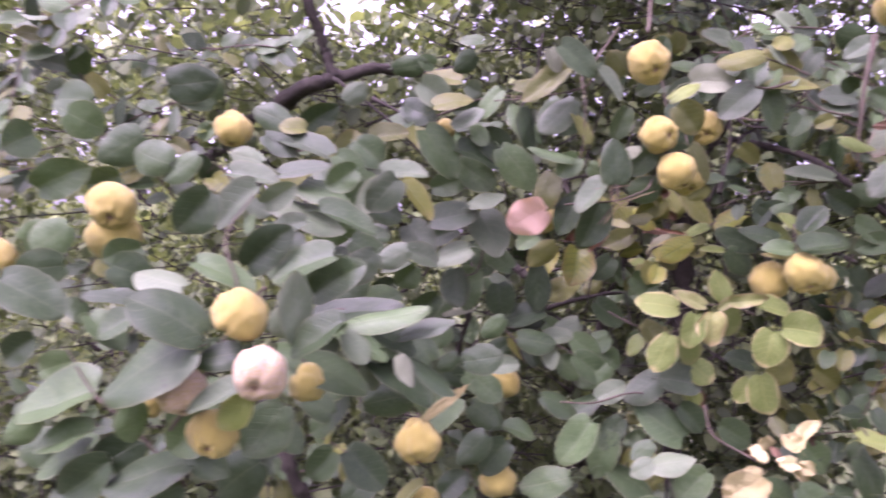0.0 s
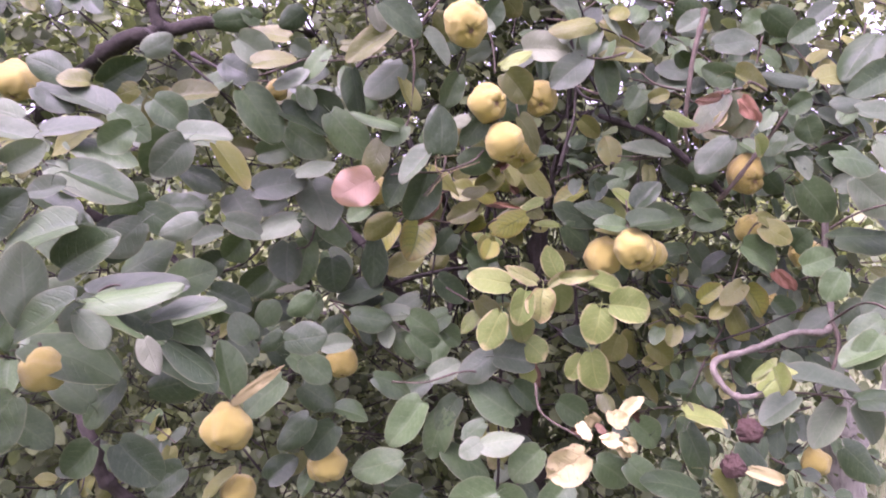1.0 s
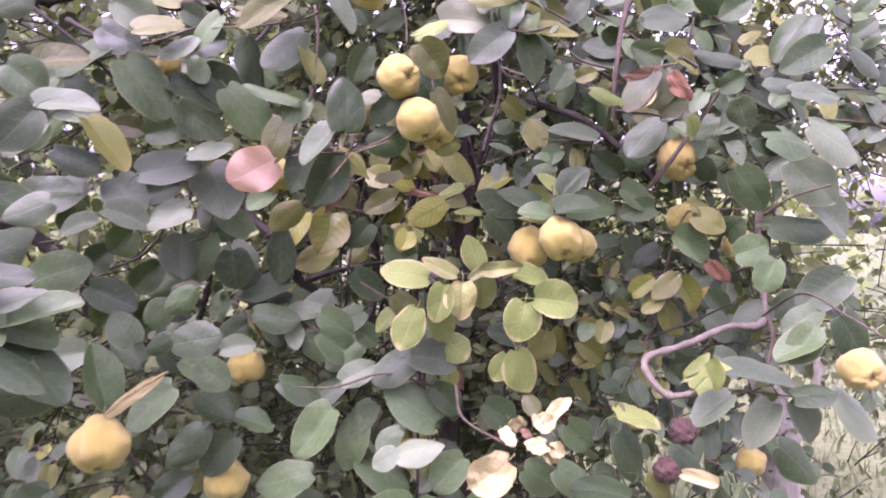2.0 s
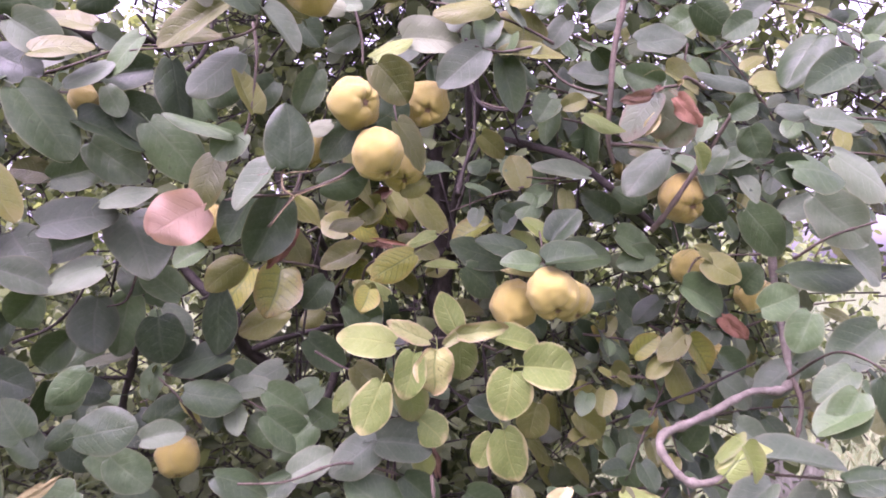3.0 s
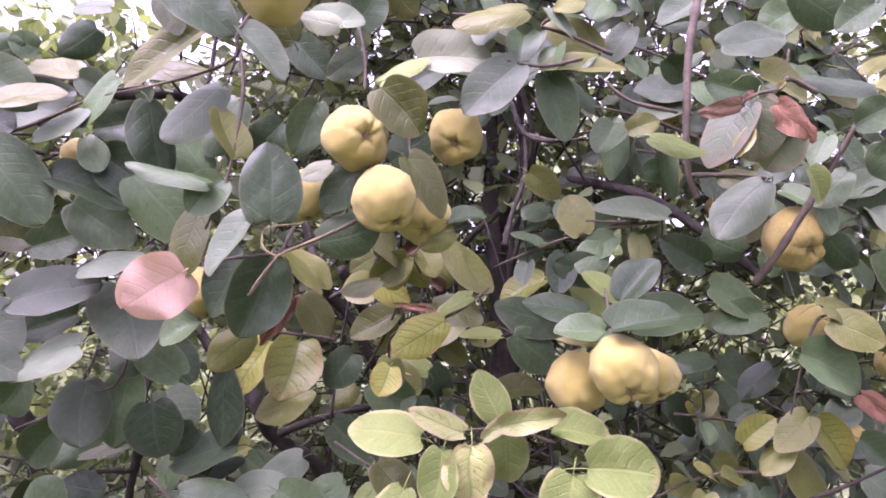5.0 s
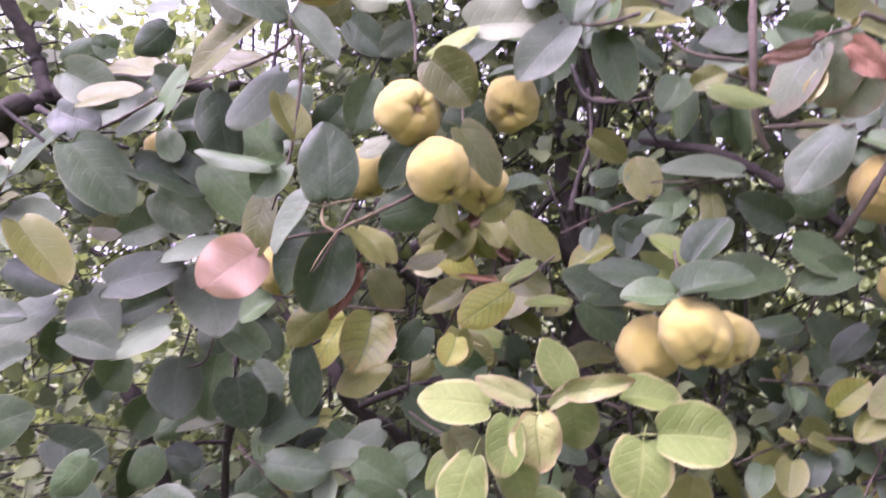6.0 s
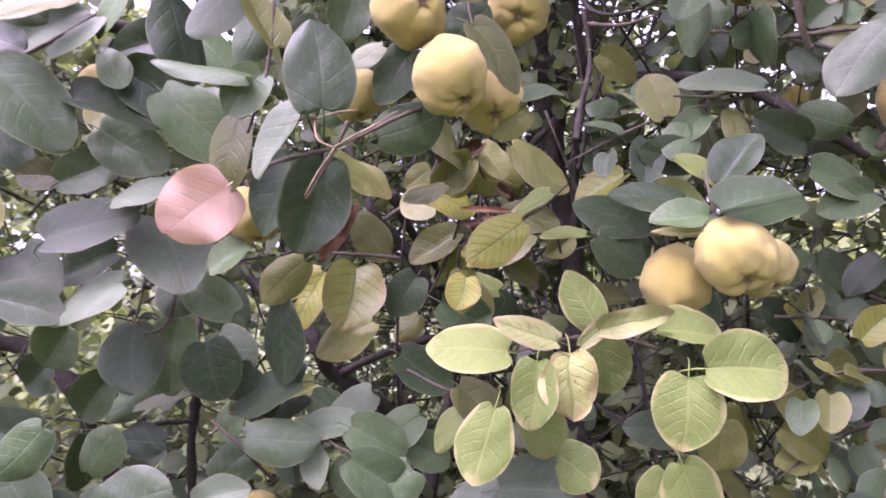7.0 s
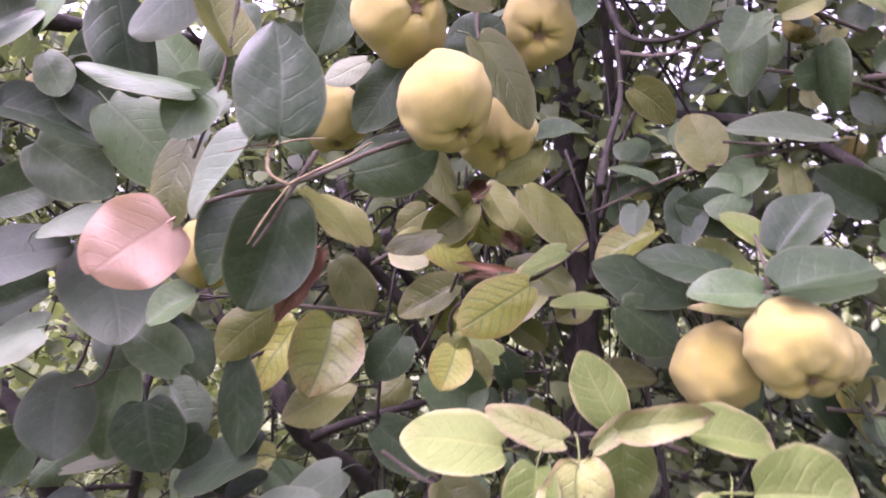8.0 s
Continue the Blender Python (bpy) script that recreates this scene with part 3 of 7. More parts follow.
def old_trunk(x, y):
    """A leaning dead trunk with weathered, flaking bark."""
    log = tagged(new("dead_trunk"), "leaning dead tree trunk with pale weathered bark in the grass", "tree trunk")
    log.location = (x, y, 0)
    v, f = tube([(0.05, 0, -0.1), (0.02, 0.02, 0.3), (-0.04, 0.03, 0.62), (-0.06, 0.06, 0.92)], [0.105, 0.08, 0.07, 0.06], 14, knots=0.16, seed=8)
    stem = part("stem", mesh_of("stem", v, f, MAT_OLDBARK), log)
    v, f = tube([(-0.02, 0.02, 0.45), (0.16, 0.03, 0.70), (0.22, 0.06, 0.90)], [0.045, 0.03, 0.018], 8, knots=0.12, seed=9)
    part("broken_limb", mesh_of("broken_limb", v, f, MAT_OLDBARK), stem)
    return log


old_trunk(2.36, 2.85)

# ---- the quince tree ----
quince_tree = tagged(new("quince_tree"), "old spreading quince tree, heavy with yellow fruit and broad dull-green leaves", "tree")
quince_tree.location = (0.75, 2.05, 0)


def limb(name, points, r0, r1, label="", mat=None, sides=9, seed=1):
    return branch(quince_tree, name, points, r0, r1, mat or MAT_BARK, label, sides, seed)

# ---- limbs of the quince tree ----
limb("trunk", [(0.80, 2.02, -0.1), (0.78, 2.06, 0.25), (0.70, 2.02, 0.55), (0.66, 1.98, 0.85)], 0.085, 0.055, "short leaning trunk with dark furrowed bark", sides=12, seed=3)
limb("limb", [(0.446, 2.124, 0.746), (0.392, 2.002, 1.082), (0.341, 1.914, 1.252), (0.272, 1.857, 1.332), (0.234, 1.836, 1.407), (0.169, 1.900, 1.480), (0.056, 2.010, 1.587)], 0.0140, 0.0090, mat=MAT_BARK, seed=11)
limb("limb", [(0.392, 2.002, 1.082), (0.458, 2.026, 1.278), (0.460, 1.982, 1.421), (0.393, 1.911, 1.547), (0.352, 1.861, 1.610), (0.322, 1.906, 1.726)], 0.0110, 0.0080, mat=MAT_BARK, seed=12)
limb("limb", [(0.272, 1.857, 1.332), (0.335, 1.824, 1.362), (0.395, 1.813, 1.378), (0.482, 1.861, 1.382)], 0.0074, 0.0043, mat=MAT_BARK, seed=13)
limb("limb", [(0.459, 2.022, 1.313), (0.534, 2.049, 1.463), (0.590, 2.005, 1.630), (0.706, 1.896, 1.753), (0.731, 1.785, 1.816), (0.713, 1.730, 1.895), (0.688, 1.698, 1.955)], 0.0087, 0.0037, mat=MAT_BARK, seed=14)
limb("limb", [(0.643, 1.611, 1.631), (0.658, 1.626, 1.670), (0.696, 1.674, 1.756), (0.699, 1.686, 1.839)], 0.0050, 0.0025, mat=MAT_BARK, seed=15)
limb("branch", [(0.658, 1.590, 1.845), (0.672, 1.573, 1.792), (0.707, 1.539, 1.769), (0.751, 1.501, 1.772)], 0.0037, 0.0019, mat=MAT_BARK, seed=16)
limb("limb", [(0.697, 2.200, 1.773), (0.790, 1.929, 1.804), (0.892, 1.766, 1.743), (0.951, 1.710, 1.699), (1.009, 1.676, 1.641), (1.070, 1.652, 1.578)], 0.0099, 0.0068, mat=MAT_BARK, seed=17)
limb("branch", [(0.939, 1.451, 1.552), (0.955, 1.425, 1.585), (0.987, 1.405, 1.640), (1.017, 1.397, 1.685), (1.043, 1.368, 1.741)], 0.0050, 0.0031, mat=MAT_TWIG, seed=18)
limb("branch", [(-0.164, 1.615, 1.855), (-0.107, 1.589, 1.820), (-0.056, 1.574, 1.784), (-0.013, 1.599, 1.771)], 0.0043, 0.0025, mat=MAT_BARK, seed=20)
limb("limb", [(-0.685, 2.435, 1.515), (-0.523, 2.365, 1.455), (-0.420, 2.303, 1.400), (-0.323, 2.244, 1.317), (-0.275, 2.310, 1.055)], 0.0186, 0.0161, mat=MAT_BARK, seed=21)
limb("branch", [(-0.159, 1.859, 1.366), (-0.080, 1.844, 1.404), (-0.035, 1.832, 1.460), (-0.020, 1.844, 1.529)], 0.0031, 0.0019, mat=MAT_BARK, seed=22)
limb("limb", [(0.019, 1.855, 1.096), (0.034, 1.821, 1.227), (0.061, 1.779, 1.317), (0.077, 1.770, 1.391), (0.077, 1.813, 1.485)], 0.0081, 0.0043, mat=MAT_BARK, seed=23)
limb("branch", [(0.060, 1.780, 1.302), (0.006, 1.768, 1.304), (-0.055, 1.769, 1.281), (-0.130, 1.766, 1.219), (-0.184, 1.776, 1.192)], 0.0037, 0.0019, mat=MAT_BARK, seed=24)
limb("branch", [(0.209, 1.902, 1.394), (0.295, 1.838, 1.394), (0.378, 1.767, 1.472)], 0.0025, 0.0012, mat=MAT_TWIG, seed=25)
limb("limb", [(-0.226, 1.635, 0.682), (-0.292, 1.606, 0.874), (-0.336, 1.568, 0.987), (-0.375, 1.580, 1.101), (-0.465, 1.700, 1.196)], 0.0161, 0.0124, mat=MAT_BARK, seed=26)
limb("branch", [(-0.249, 1.562, 1.886), (-0.129, 1.540, 1.795), (-0.071, 1.559, 1.737), (0.037, 1.659, 1.636)], 0.0037, 0.0025, mat=MAT_BARK, seed=27)
limb("branch", [(1.282, 1.587, 1.568), (1.251, 1.543, 1.439), (1.238, 1.494, 1.279), (1.127, 1.468, 1.266), (0.987, 1.405, 1.243), (0.881, 1.338, 1.230), (0.881, 1.315, 1.200), (0.910, 1.300, 1.177), (0.961, 1.274, 1.193)], 0.0074, 0.0058, mat=MAT_PALETWIG, seed=28)
limb("branch", [(1.244, 1.494, 1.291), (1.243, 1.471, 1.244), (1.210, 1.451, 1.175)], 0.0062, 0.0030, mat=MAT_TWIG, seed=29)
limb("branch", [(0.479, 1.544, 0.755), (0.495, 1.535, 0.958), (0.500, 1.564, 1.122), (0.517, 1.620, 1.237)], 0.0037, 0.0019, mat=MAT_BARK, seed=30)
limb("branch", [(0.640, 1.586, 0.959), (0.674, 1.525, 0.878), (0.776, 1.462, 0.888), (0.871, 1.402, 0.941)], 0.0050, 0.0025, mat=MAT_BARK, seed=31)
limb("branch", [(0.890, 1.716, 1.157), (1.032, 1.600, 1.229), (1.164, 1.487, 1.318)], 0.0031, 0.0019, mat=MAT_BARK, seed=32)
limb("limb", [(-0.950, 2.600, 1.780), (-0.620, 2.150, 1.870), (-0.381, 1.850, 1.926), (-0.324, 1.850, 1.939), (-0.278, 1.850, 1.963), (-0.210, 1.855, 1.981), (-0.080, 1.950, 2.000), (0.060, 2.150, 2.050)], 0.0235, 0.0120, "thick grey-brown limb reaching sideways", sides=14, seed=33)
limb("limb", [(-0.285, 1.850, 1.955), (-0.304, 1.850, 2.015), (-0.326, 1.840, 2.065), (-0.380, 1.800, 2.260), (-0.400, 1.760, 2.420)], 0.0150, 0.0085, sides=12, seed=34)
limb("branch", [(0.406, 1.350, 2.053), (0.398, 1.330, 1.958), (0.384, 1.300, 1.905)], 0.0050, 0.0031, mat=MAT_TWIG, seed=35)
limb("branch", [(0.152, 1.600, 1.802), (0.204, 1.600, 1.867), (0.230, 1.600, 1.998)], 0.0043, 0.0025, mat=MAT_BARK, seed=36)
limb("limb", [(0.713, 1.945, 1.550), (0.712, 1.880, 1.653), (0.720, 1.834, 1.763), (0.723, 1.800, 1.859), (0.709, 1.761, 1.925)], 0.0080, 0.0050, mat=MAT_BARK, seed=37)
limb("limb", [(0.660, 1.980, 0.800), (0.695, 2.060, 1.200), (0.715, 2.050, 1.500), (0.705, 2.040, 1.738), (0.730, 2.020, 2.050), (0.780, 2.000, 2.450)], 0.0300, 0.0180, "upright dark limb in the middle of the crown", sides=12, seed=38)
limb("branch", [(0.693, 1.804, 1.624), (0.700, 1.778, 1.661), (0.717, 1.748, 1.724), (0.750, 1.728, 1.783)], 0.0040, 0.0025, mat=MAT_BARK, seed=39)
limb("branch", [(0.451, 2.022, 1.470), (0.482, 2.004, 1.582), (0.512, 1.940, 1.666), (0.519, 1.927, 1.753)], 0.0040, 0.0020, mat=MAT_BARK, seed=40)
limb("branch", [(0.527, 1.918, 1.459), (0.535, 1.901, 1.575), (0.553, 1.890, 1.648), (0.575, 1.881, 1.700)], 0.0030, 0.0020, mat=MAT_BARK, seed=41)
limb("branch", [(0.577, 2.009, 1.511), (0.568, 1.996, 1.602), (0.536, 1.987, 1.683)], 0.0030, 0.0020, mat=MAT_BARK, seed=42)
limb("branch", [(0.379, 1.709, 1.567), (0.434, 1.701, 1.601), (0.471, 1.691, 1.653)], 0.0030, 0.0015, mat=MAT_TWIG, seed=43)
limb("branch", [(0.719, 1.751, 1.845), (0.756, 1.703, 1.818), (0.793, 1.651, 1.808)], 0.0030, 0.0015, mat=MAT_TWIG, seed=44)
limb("branch", [(0.916, 1.951, 1.924), (0.857, 1.912, 1.828), (0.766, 1.870, 1.781), (0.706, 1.830, 1.696), (0.697, 1.834, 1.655)], 0.0040, 0.0025, mat=MAT_BARK, seed=45)
limb("branch", [(0.387, 1.853, 1.628), (0.409, 1.907, 1.575), (0.455, 2.010, 1.507), (0.471, 2.117, 1.408)], 0.0080, 0.0060, mat=MAT_BARK, seed=46)
limb("branch", [(0.276, 1.925, 1.432), (0.336, 1.921, 1.445), (0.392, 1.970, 1.419)], 0.0040, 0.0030, mat=MAT_BARK, seed=47)
limb("branch", [(0.191, 1.728, 1.444), (0.262, 1.772, 1.479), (0.304, 1.817, 1.512)], 0.0030, 0.0020, mat=MAT_BARK, seed=48)
limb("branch", [(-0.065, 1.756, 1.276), (-0.099, 1.759, 1.264), (-0.161, 1.766, 1.220)], 0.0025, 0.0015, mat=MAT_TWIG, seed=49)

# ---- sprays of leaves on their twigs ----
spray = limb("spray", [(-0.084, 1.587, 1.797), (-0.005, 1.554, 1.803), (0.092, 1.526, 1.834), (0.172, 1.464, 1.823)], 0.0026, 0.0014, mat=MAT_TWIG, sides=6, seed=50)
leaf(spray, "deep", (-0.042, 1.500, 1.757), (0.035, 1.500, 1.664), 0.080, (0.34, -0.89, 0.29))
leaf(spray, "olive", (-0.085, 1.450, 1.643), (-0.020, 1.450, 1.567), 0.066, (0.63, -0.56, 0.54))
leaf(spray, "green", (-0.170, 1.350, 1.708), (-0.119, 1.350, 1.664), 0.061, (0.04, -0.96, 0.26))
leaf(spray, "olive", (-0.144, 1.400, 1.724), (-0.071, 1.400, 1.742), 0.050, (-0.13, -0.84, 0.53))
leaf(spray, "silver", (-0.050, 1.500, 1.859), (0.016, 1.500, 1.812), 0.065, (-0.06, -0.99, 0.13))
leaf(spray, "olive", (-0.018, 1.480, 1.806), (0.061, 1.480, 1.828), 0.049, (-0.16, -0.80, 0.58))
leaf(spray, "silver", (0.022, 1.500, 1.767), (0.086, 1.500, 1.803), 0.046, (-0.30, -0.79, 0.54))
leaf(spray, "green", (0.087, 1.550, 1.755), (0.152, 1.550, 1.700), 0.069, (-0.06, -0.99, 0.15))
leaf(spray, "green", (0.174, 1.460, 1.799), (0.198, 1.460, 1.706), 0.063, (0.69, -0.70, 0.18))
leaf(spray, "green", (0.038, 1.580, 1.698), (0.115, 1.580, 1.641), 0.068, (-0.03, -0.98, 0.18))
leaf(spray, "green", (-0.169, 1.550, 1.601), (-0.094, 1.550, 1.568), 0.054, (0.18, -0.90, 0.40))
leaf(spray, "green", (-0.024, 1.600, 1.641), (0.056, 1.600, 1.666), 0.059, (0.04, -1.00, 0.08))
leaf(spray, "green", (0.074, 1.550, 1.936), (0.027, 1.550, 1.901), 0.045, (0.34, -0.91, -0.22))
leaf(spray, "green", (0.091, 1.550, 1.968), (0.038, 1.550, 1.970), 0.031, (0.02, -0.90, 0.44))
leaf(spray, "olive", (0.154, 1.480, 1.852), (0.240, 1.480, 1.854), 0.038, (-0.01, -0.87, 0.49))
leaf(spray, "silver", (-0.072, 1.620, 1.832), (0.013, 1.620, 1.877), 0.063, (-0.02, -1.00, 0.04))
leaf(spray, "green", (0.215, 1.567, 1.740), (0.162, 1.567, 1.833), 0.071, (0.51, -0.81, 0.29))
leaf(spray, "green", (-0.214, 1.800, 1.776), (-0.165, 1.800, 1.714), 0.054, (0.21, -0.90, 0.37))
leaf(spray, "olive", (-0.032, 1.620, 1.650), (-0.089, 1.620, 1.661), 0.042, (-0.02, -0.99, 0.11))
leaf(spray, "deep", (0.115, 1.660, 1.845), (0.027, 1.660, 1.831), 0.059, (0.00, -1.00, -0.01))
leaf(spray, "silver", (-0.099, 1.550, 1.654), (-0.182, 1.550, 1.684), 0.058, (0.20, -0.81, 0.55))
leaf(spray, "silver", (0.052, 1.550, 1.867), (0.087, 1.557, 1.847), 0.040, (0.08, -0.98, -0.19))
leaf(spray, "green", (0.125, 1.490, 1.842), (0.072, 1.493, 1.784), 0.043, (-0.37, -0.88, 0.30))
leaf(spray, "green", (0.069, 1.535, 1.776), (0.093, 1.525, 1.730), 0.038, (0.03, -0.97, 0.23))
leaf(spray, "green", (0.032, 1.525, 1.720), (0.126, 1.534, 1.690), 0.071, (0.28, -0.71, 0.65))
leaf(spray, "green", (-0.115, 1.602, 1.918), (-0.039, 1.569, 1.923), 0.049, (-0.35, -0.85, -0.39))
leaf(spray, "olive", (0.041, 1.580, 1.886), (-0.039, 1.602, 1.903), 0.044, (-0.11, -0.82, 0.55))
spray = limb("spray", [(0.290, 1.443, 1.859), (0.295, 1.428, 1.793), (0.282, 1.408, 1.693), (0.252, 1.428, 1.633)], 0.0026, 0.0014, mat=MAT_TWIG, sides=6, seed=51)
leaf(spray, "silver", (0.270, 1.420, 1.805), (0.201, 1.420, 1.745), 0.060, (-0.23, -0.93, 0.27))
leaf(spray, "green", (0.346, 1.500, 1.905), (0.391, 1.500, 1.851), 0.047, (-0.13, -0.99, 0.11))
leaf(spray, "green", (0.261, 1.394, 1.680), (0.176, 1.394, 1.702), 0.028, (0.16, -0.78, 0.60))
leaf(spray, "olive", (0.235, 1.468, 1.659), (0.205, 1.468, 1.581), 0.055, (-0.41, -0.90, 0.16))
leaf(spray, "green", (0.316, 1.500, 1.680), (0.354, 1.500, 1.662), 0.036, (-0.07, -0.99, 0.07))
leaf(spray, "olive", (0.291, 1.412, 1.715), (0.270, 1.412, 1.781), 0.046, (0.68, -0.70, 0.22))
leaf(spray, "green", (0.264, 1.560, 1.837), (0.217, 1.560, 1.763), 0.058, (-0.16, -0.98, 0.10))
leaf(spray, "deep", (0.320, 1.600, 1.818), (0.273, 1.600, 1.768), 0.053, (0.16, -0.98, 0.07))
leaf(spray, "green", (0.276, 1.409, 1.687), (0.237, 1.408, 1.650), 0.047, (0.04, -1.00, -0.00))
leaf(spray, "salmon", (0.219, 1.467, 1.588), (0.144, 1.482, 1.546), 0.077, (-0.01, -0.94, -0.33))
leaf(spray, "green", (0.212, 1.555, 1.528), (0.166, 1.543, 1.505), 0.043, (-0.07, -0.82, 0.56))
spray = limb("twig", [(0.436, 1.439, 1.643), (0.403, 1.375, 1.618), (0.345, 1.376, 1.596), (0.287, 1.405, 1.594), (0.250, 1.431, 1.591)], 0.0024, 0.0016, mat=MAT_TWIG, sides=6, seed=52)
leaf(spray, "deep", (0.290, 1.470, 1.611), (0.241, 1.470, 1.535), 0.060, (-0.40, -0.88, 0.26))
leaf(spray, "deep", (0.430, 1.423, 1.704), (0.388, 1.423, 1.653), 0.044, (-0.10, -0.99, 0.08))
leaf(spray, "under", (0.401, 1.411, 1.705), (0.367, 1.411, 1.689), 0.025, (-0.10, -0.97, 0.22))
spray = limb("twig", [(0.356, 1.412, 1.629), (0.345, 1.376, 1.596), (0.324, 1.382, 1.566), (0.311, 1.385, 1.550)], 0.0022, 0.0014, mat=MAT_TWIG, sides=6, seed=53)
leaf(spray, "deep", (0.326, 1.440, 1.598), (0.289, 1.440, 1.505), 0.069, (0.24, -0.96, 0.12))
leaf(spray, "deep", (0.386, 1.430, 1.615), (0.456, 1.430, 1.636), 0.055, (0.07, -1.00, -0.02))
leaf(spray, "olive", (0.342, 1.440, 1.604), (0.384, 1.440, 1.555), 0.026, (0.60, -0.61, 0.51))
leaf(spray, "orange", (0.350, 1.465, 1.550), (0.310, 1.465, 1.499), 0.022, (0.17, -0.98, 0.09))
spray = limb("spray", [(0.436, 1.419, 1.881), (0.443, 1.392, 1.825), (0.443, 1.375, 1.782)], 0.0026, 0.0014, mat=MAT_TWIG, sides=6, seed=54)
leaf(spray, "deep", (0.383, 1.440, 1.792), (0.356, 1.440, 1.727), 0.046, (0.19, -0.98, -0.08))
leaf(spray, "under", (0.415, 1.360, 1.856), (0.373, 1.360, 1.866), 0.028, (0.00, -1.00, 0.00))
leaf(spray, "silver", (0.440, 1.420, 1.847), (0.398, 1.420, 1.819), 0.035, (0.21, -0.97, -0.08))
leaf(spray, "yellow", (0.460, 1.400, 1.803), (0.519, 1.400, 1.838), 0.029, (-0.28, -0.84, 0.47))
leaf(spray, "olive", (0.462, 1.364, 1.782), (0.504, 1.364, 1.729), 0.058, (-0.25, -0.97, 0.02))
spray = limb("spray", [(0.723, 1.428, 1.845), (0.666, 1.408, 1.828), (0.616, 1.395, 1.830)], 0.0026, 0.0014, mat=MAT_TWIG, sides=6, seed=55)
leaf(spray, "olive", (0.639, 1.380, 1.889), (0.551, 1.380, 1.876), 0.044, (-0.07, -0.89, 0.45))
leaf(spray, "silver", (0.630, 1.397, 1.825), (0.562, 1.397, 1.770), 0.058, (-0.17, -0.96, 0.21))
leaf(spray, "green", (0.683, 1.461, 1.836), (0.708, 1.461, 1.752), 0.058, (0.21, -0.98, 0.06))
leaf(spray, "olive", (0.676, 1.440, 1.837), (0.783, 1.440, 1.843), 0.036, (-0.03, -0.85, 0.53))
leaf(spray, "silver", (0.673, 1.460, 1.900), (0.635, 1.460, 1.857), 0.041, (0.02, -0.98, 0.20))
leaf(spray, "olive", (0.767, 1.500, 1.884), (0.697, 1.500, 1.932), 0.056, (0.06, -0.99, 0.09))
spray = limb("twig", [(0.863, 1.390, 1.927), (0.846, 1.376, 1.872), (0.831, 1.365, 1.791), (0.825, 1.371, 1.732), (0.831, 1.385, 1.683), (0.844, 1.396, 1.654)], 0.0060, 0.0030, mat=MAT_TWIG, sides=6, seed=56)
leaf(spray, "silver", (0.825, 1.520, 1.933), (0.784, 1.520, 1.882), 0.043, (-0.40, -0.86, 0.32))
leaf(spray, "silver", (0.845, 1.440, 1.893), (0.897, 1.440, 1.902), 0.022, (-0.09, -0.86, 0.50))
leaf(spray, "silver", (0.883, 1.420, 1.928), (0.826, 1.420, 1.898), 0.043, (-0.24, -0.86, 0.45))
leaf(spray, "silver", (0.937, 1.404, 1.676), (0.872, 1.404, 1.612), 0.060, (-0.39, -0.83, 0.40))
leaf(spray, "silver", (0.929, 1.460, 1.881), (1.018, 1.460, 1.893), 0.059, (-0.05, -0.94, 0.35))
leaf(spray, "green", (1.030, 1.440, 1.949), (1.093, 1.440, 1.907), 0.057, (-0.39, -0.85, -0.34))
leaf(spray, "silver", (1.220, 1.500, 1.992), (1.167, 1.500, 1.950), 0.045, (-0.35, -0.82, 0.45))
leaf(spray, "yellow", (0.756, 1.313, 1.709), (0.818, 1.315, 1.689), 0.029, (0.18, -0.89, 0.43))
leaf(spray, "blotched", (0.870, 1.312, 1.746), (0.822, 1.325, 1.683), 0.061, (-0.73, -0.52, 0.45))
leaf(spray, "rust", (0.862, 1.304, 1.745), (0.803, 1.293, 1.727), 0.018, (0.24, -0.95, -0.22))
leaf(spray, "blotched", (0.883, 1.310, 1.751), (0.882, 1.327, 1.683), 0.057, (-0.63, -0.76, -0.17))
leaf(spray, "orange", (0.891, 1.290, 1.739), (0.926, 1.278, 1.695), 0.030, (-0.39, -0.92, -0.05))
leaf(spray, "blotched", (0.917, 1.298, 1.711), (0.893, 1.326, 1.672), 0.047, (-0.61, -0.77, -0.19))
leaf(spray, "straw", (0.864, 1.296, 1.710), (0.846, 1.302, 1.681), 0.018, (-0.57, -0.80, 0.20))
leaf(spray, "pale", (0.941, 1.318, 1.672), (0.963, 1.329, 1.633), 0.033, (0.29, -0.95, -0.09))
leaf(spray, "olive", (0.924, 1.370, 1.802), (1.000, 1.381, 1.782), 0.052, (0.22, -0.93, 0.31))
leaf(spray, "green", (1.020, 1.342, 1.731), (1.070, 1.332, 1.752), 0.040, (-0.13, -0.98, -0.14))
leaf(spray, "green", (1.020, 1.393, 1.732), (0.988, 1.379, 1.696), 0.029, (-0.28, -0.80, 0.53))
leaf(spray, "green", (1.063, 1.419, 1.691), (1.027, 1.439, 1.653), 0.044, (-0.63, -0.74, 0.22))
leaf(spray, "green", (1.090, 1.441, 1.637), (1.133, 1.422, 1.650), 0.054, (-0.39, -0.92, -0.01))
leaf(spray, "green", (1.048, 1.449, 1.609), (1.098, 1.466, 1.572), 0.043, (-0.01, -0.91, -0.42))
leaf(spray, "green", (1.087, 1.383, 1.722), (1.108, 1.384, 1.672), 0.051, (-0.62, -0.73, -0.28))
spray = limb("spray", [(0.880, 1.571, 1.674), (0.801, 1.524, 1.649), (0.735, 1.494, 1.645)], 0.0026, 0.0014, mat=MAT_TWIG, sides=6, seed=57)
leaf(spray, "green", (0.792, 1.556, 1.652), (0.712, 1.556, 1.678), 0.056, (0.09, -0.96, 0.27))
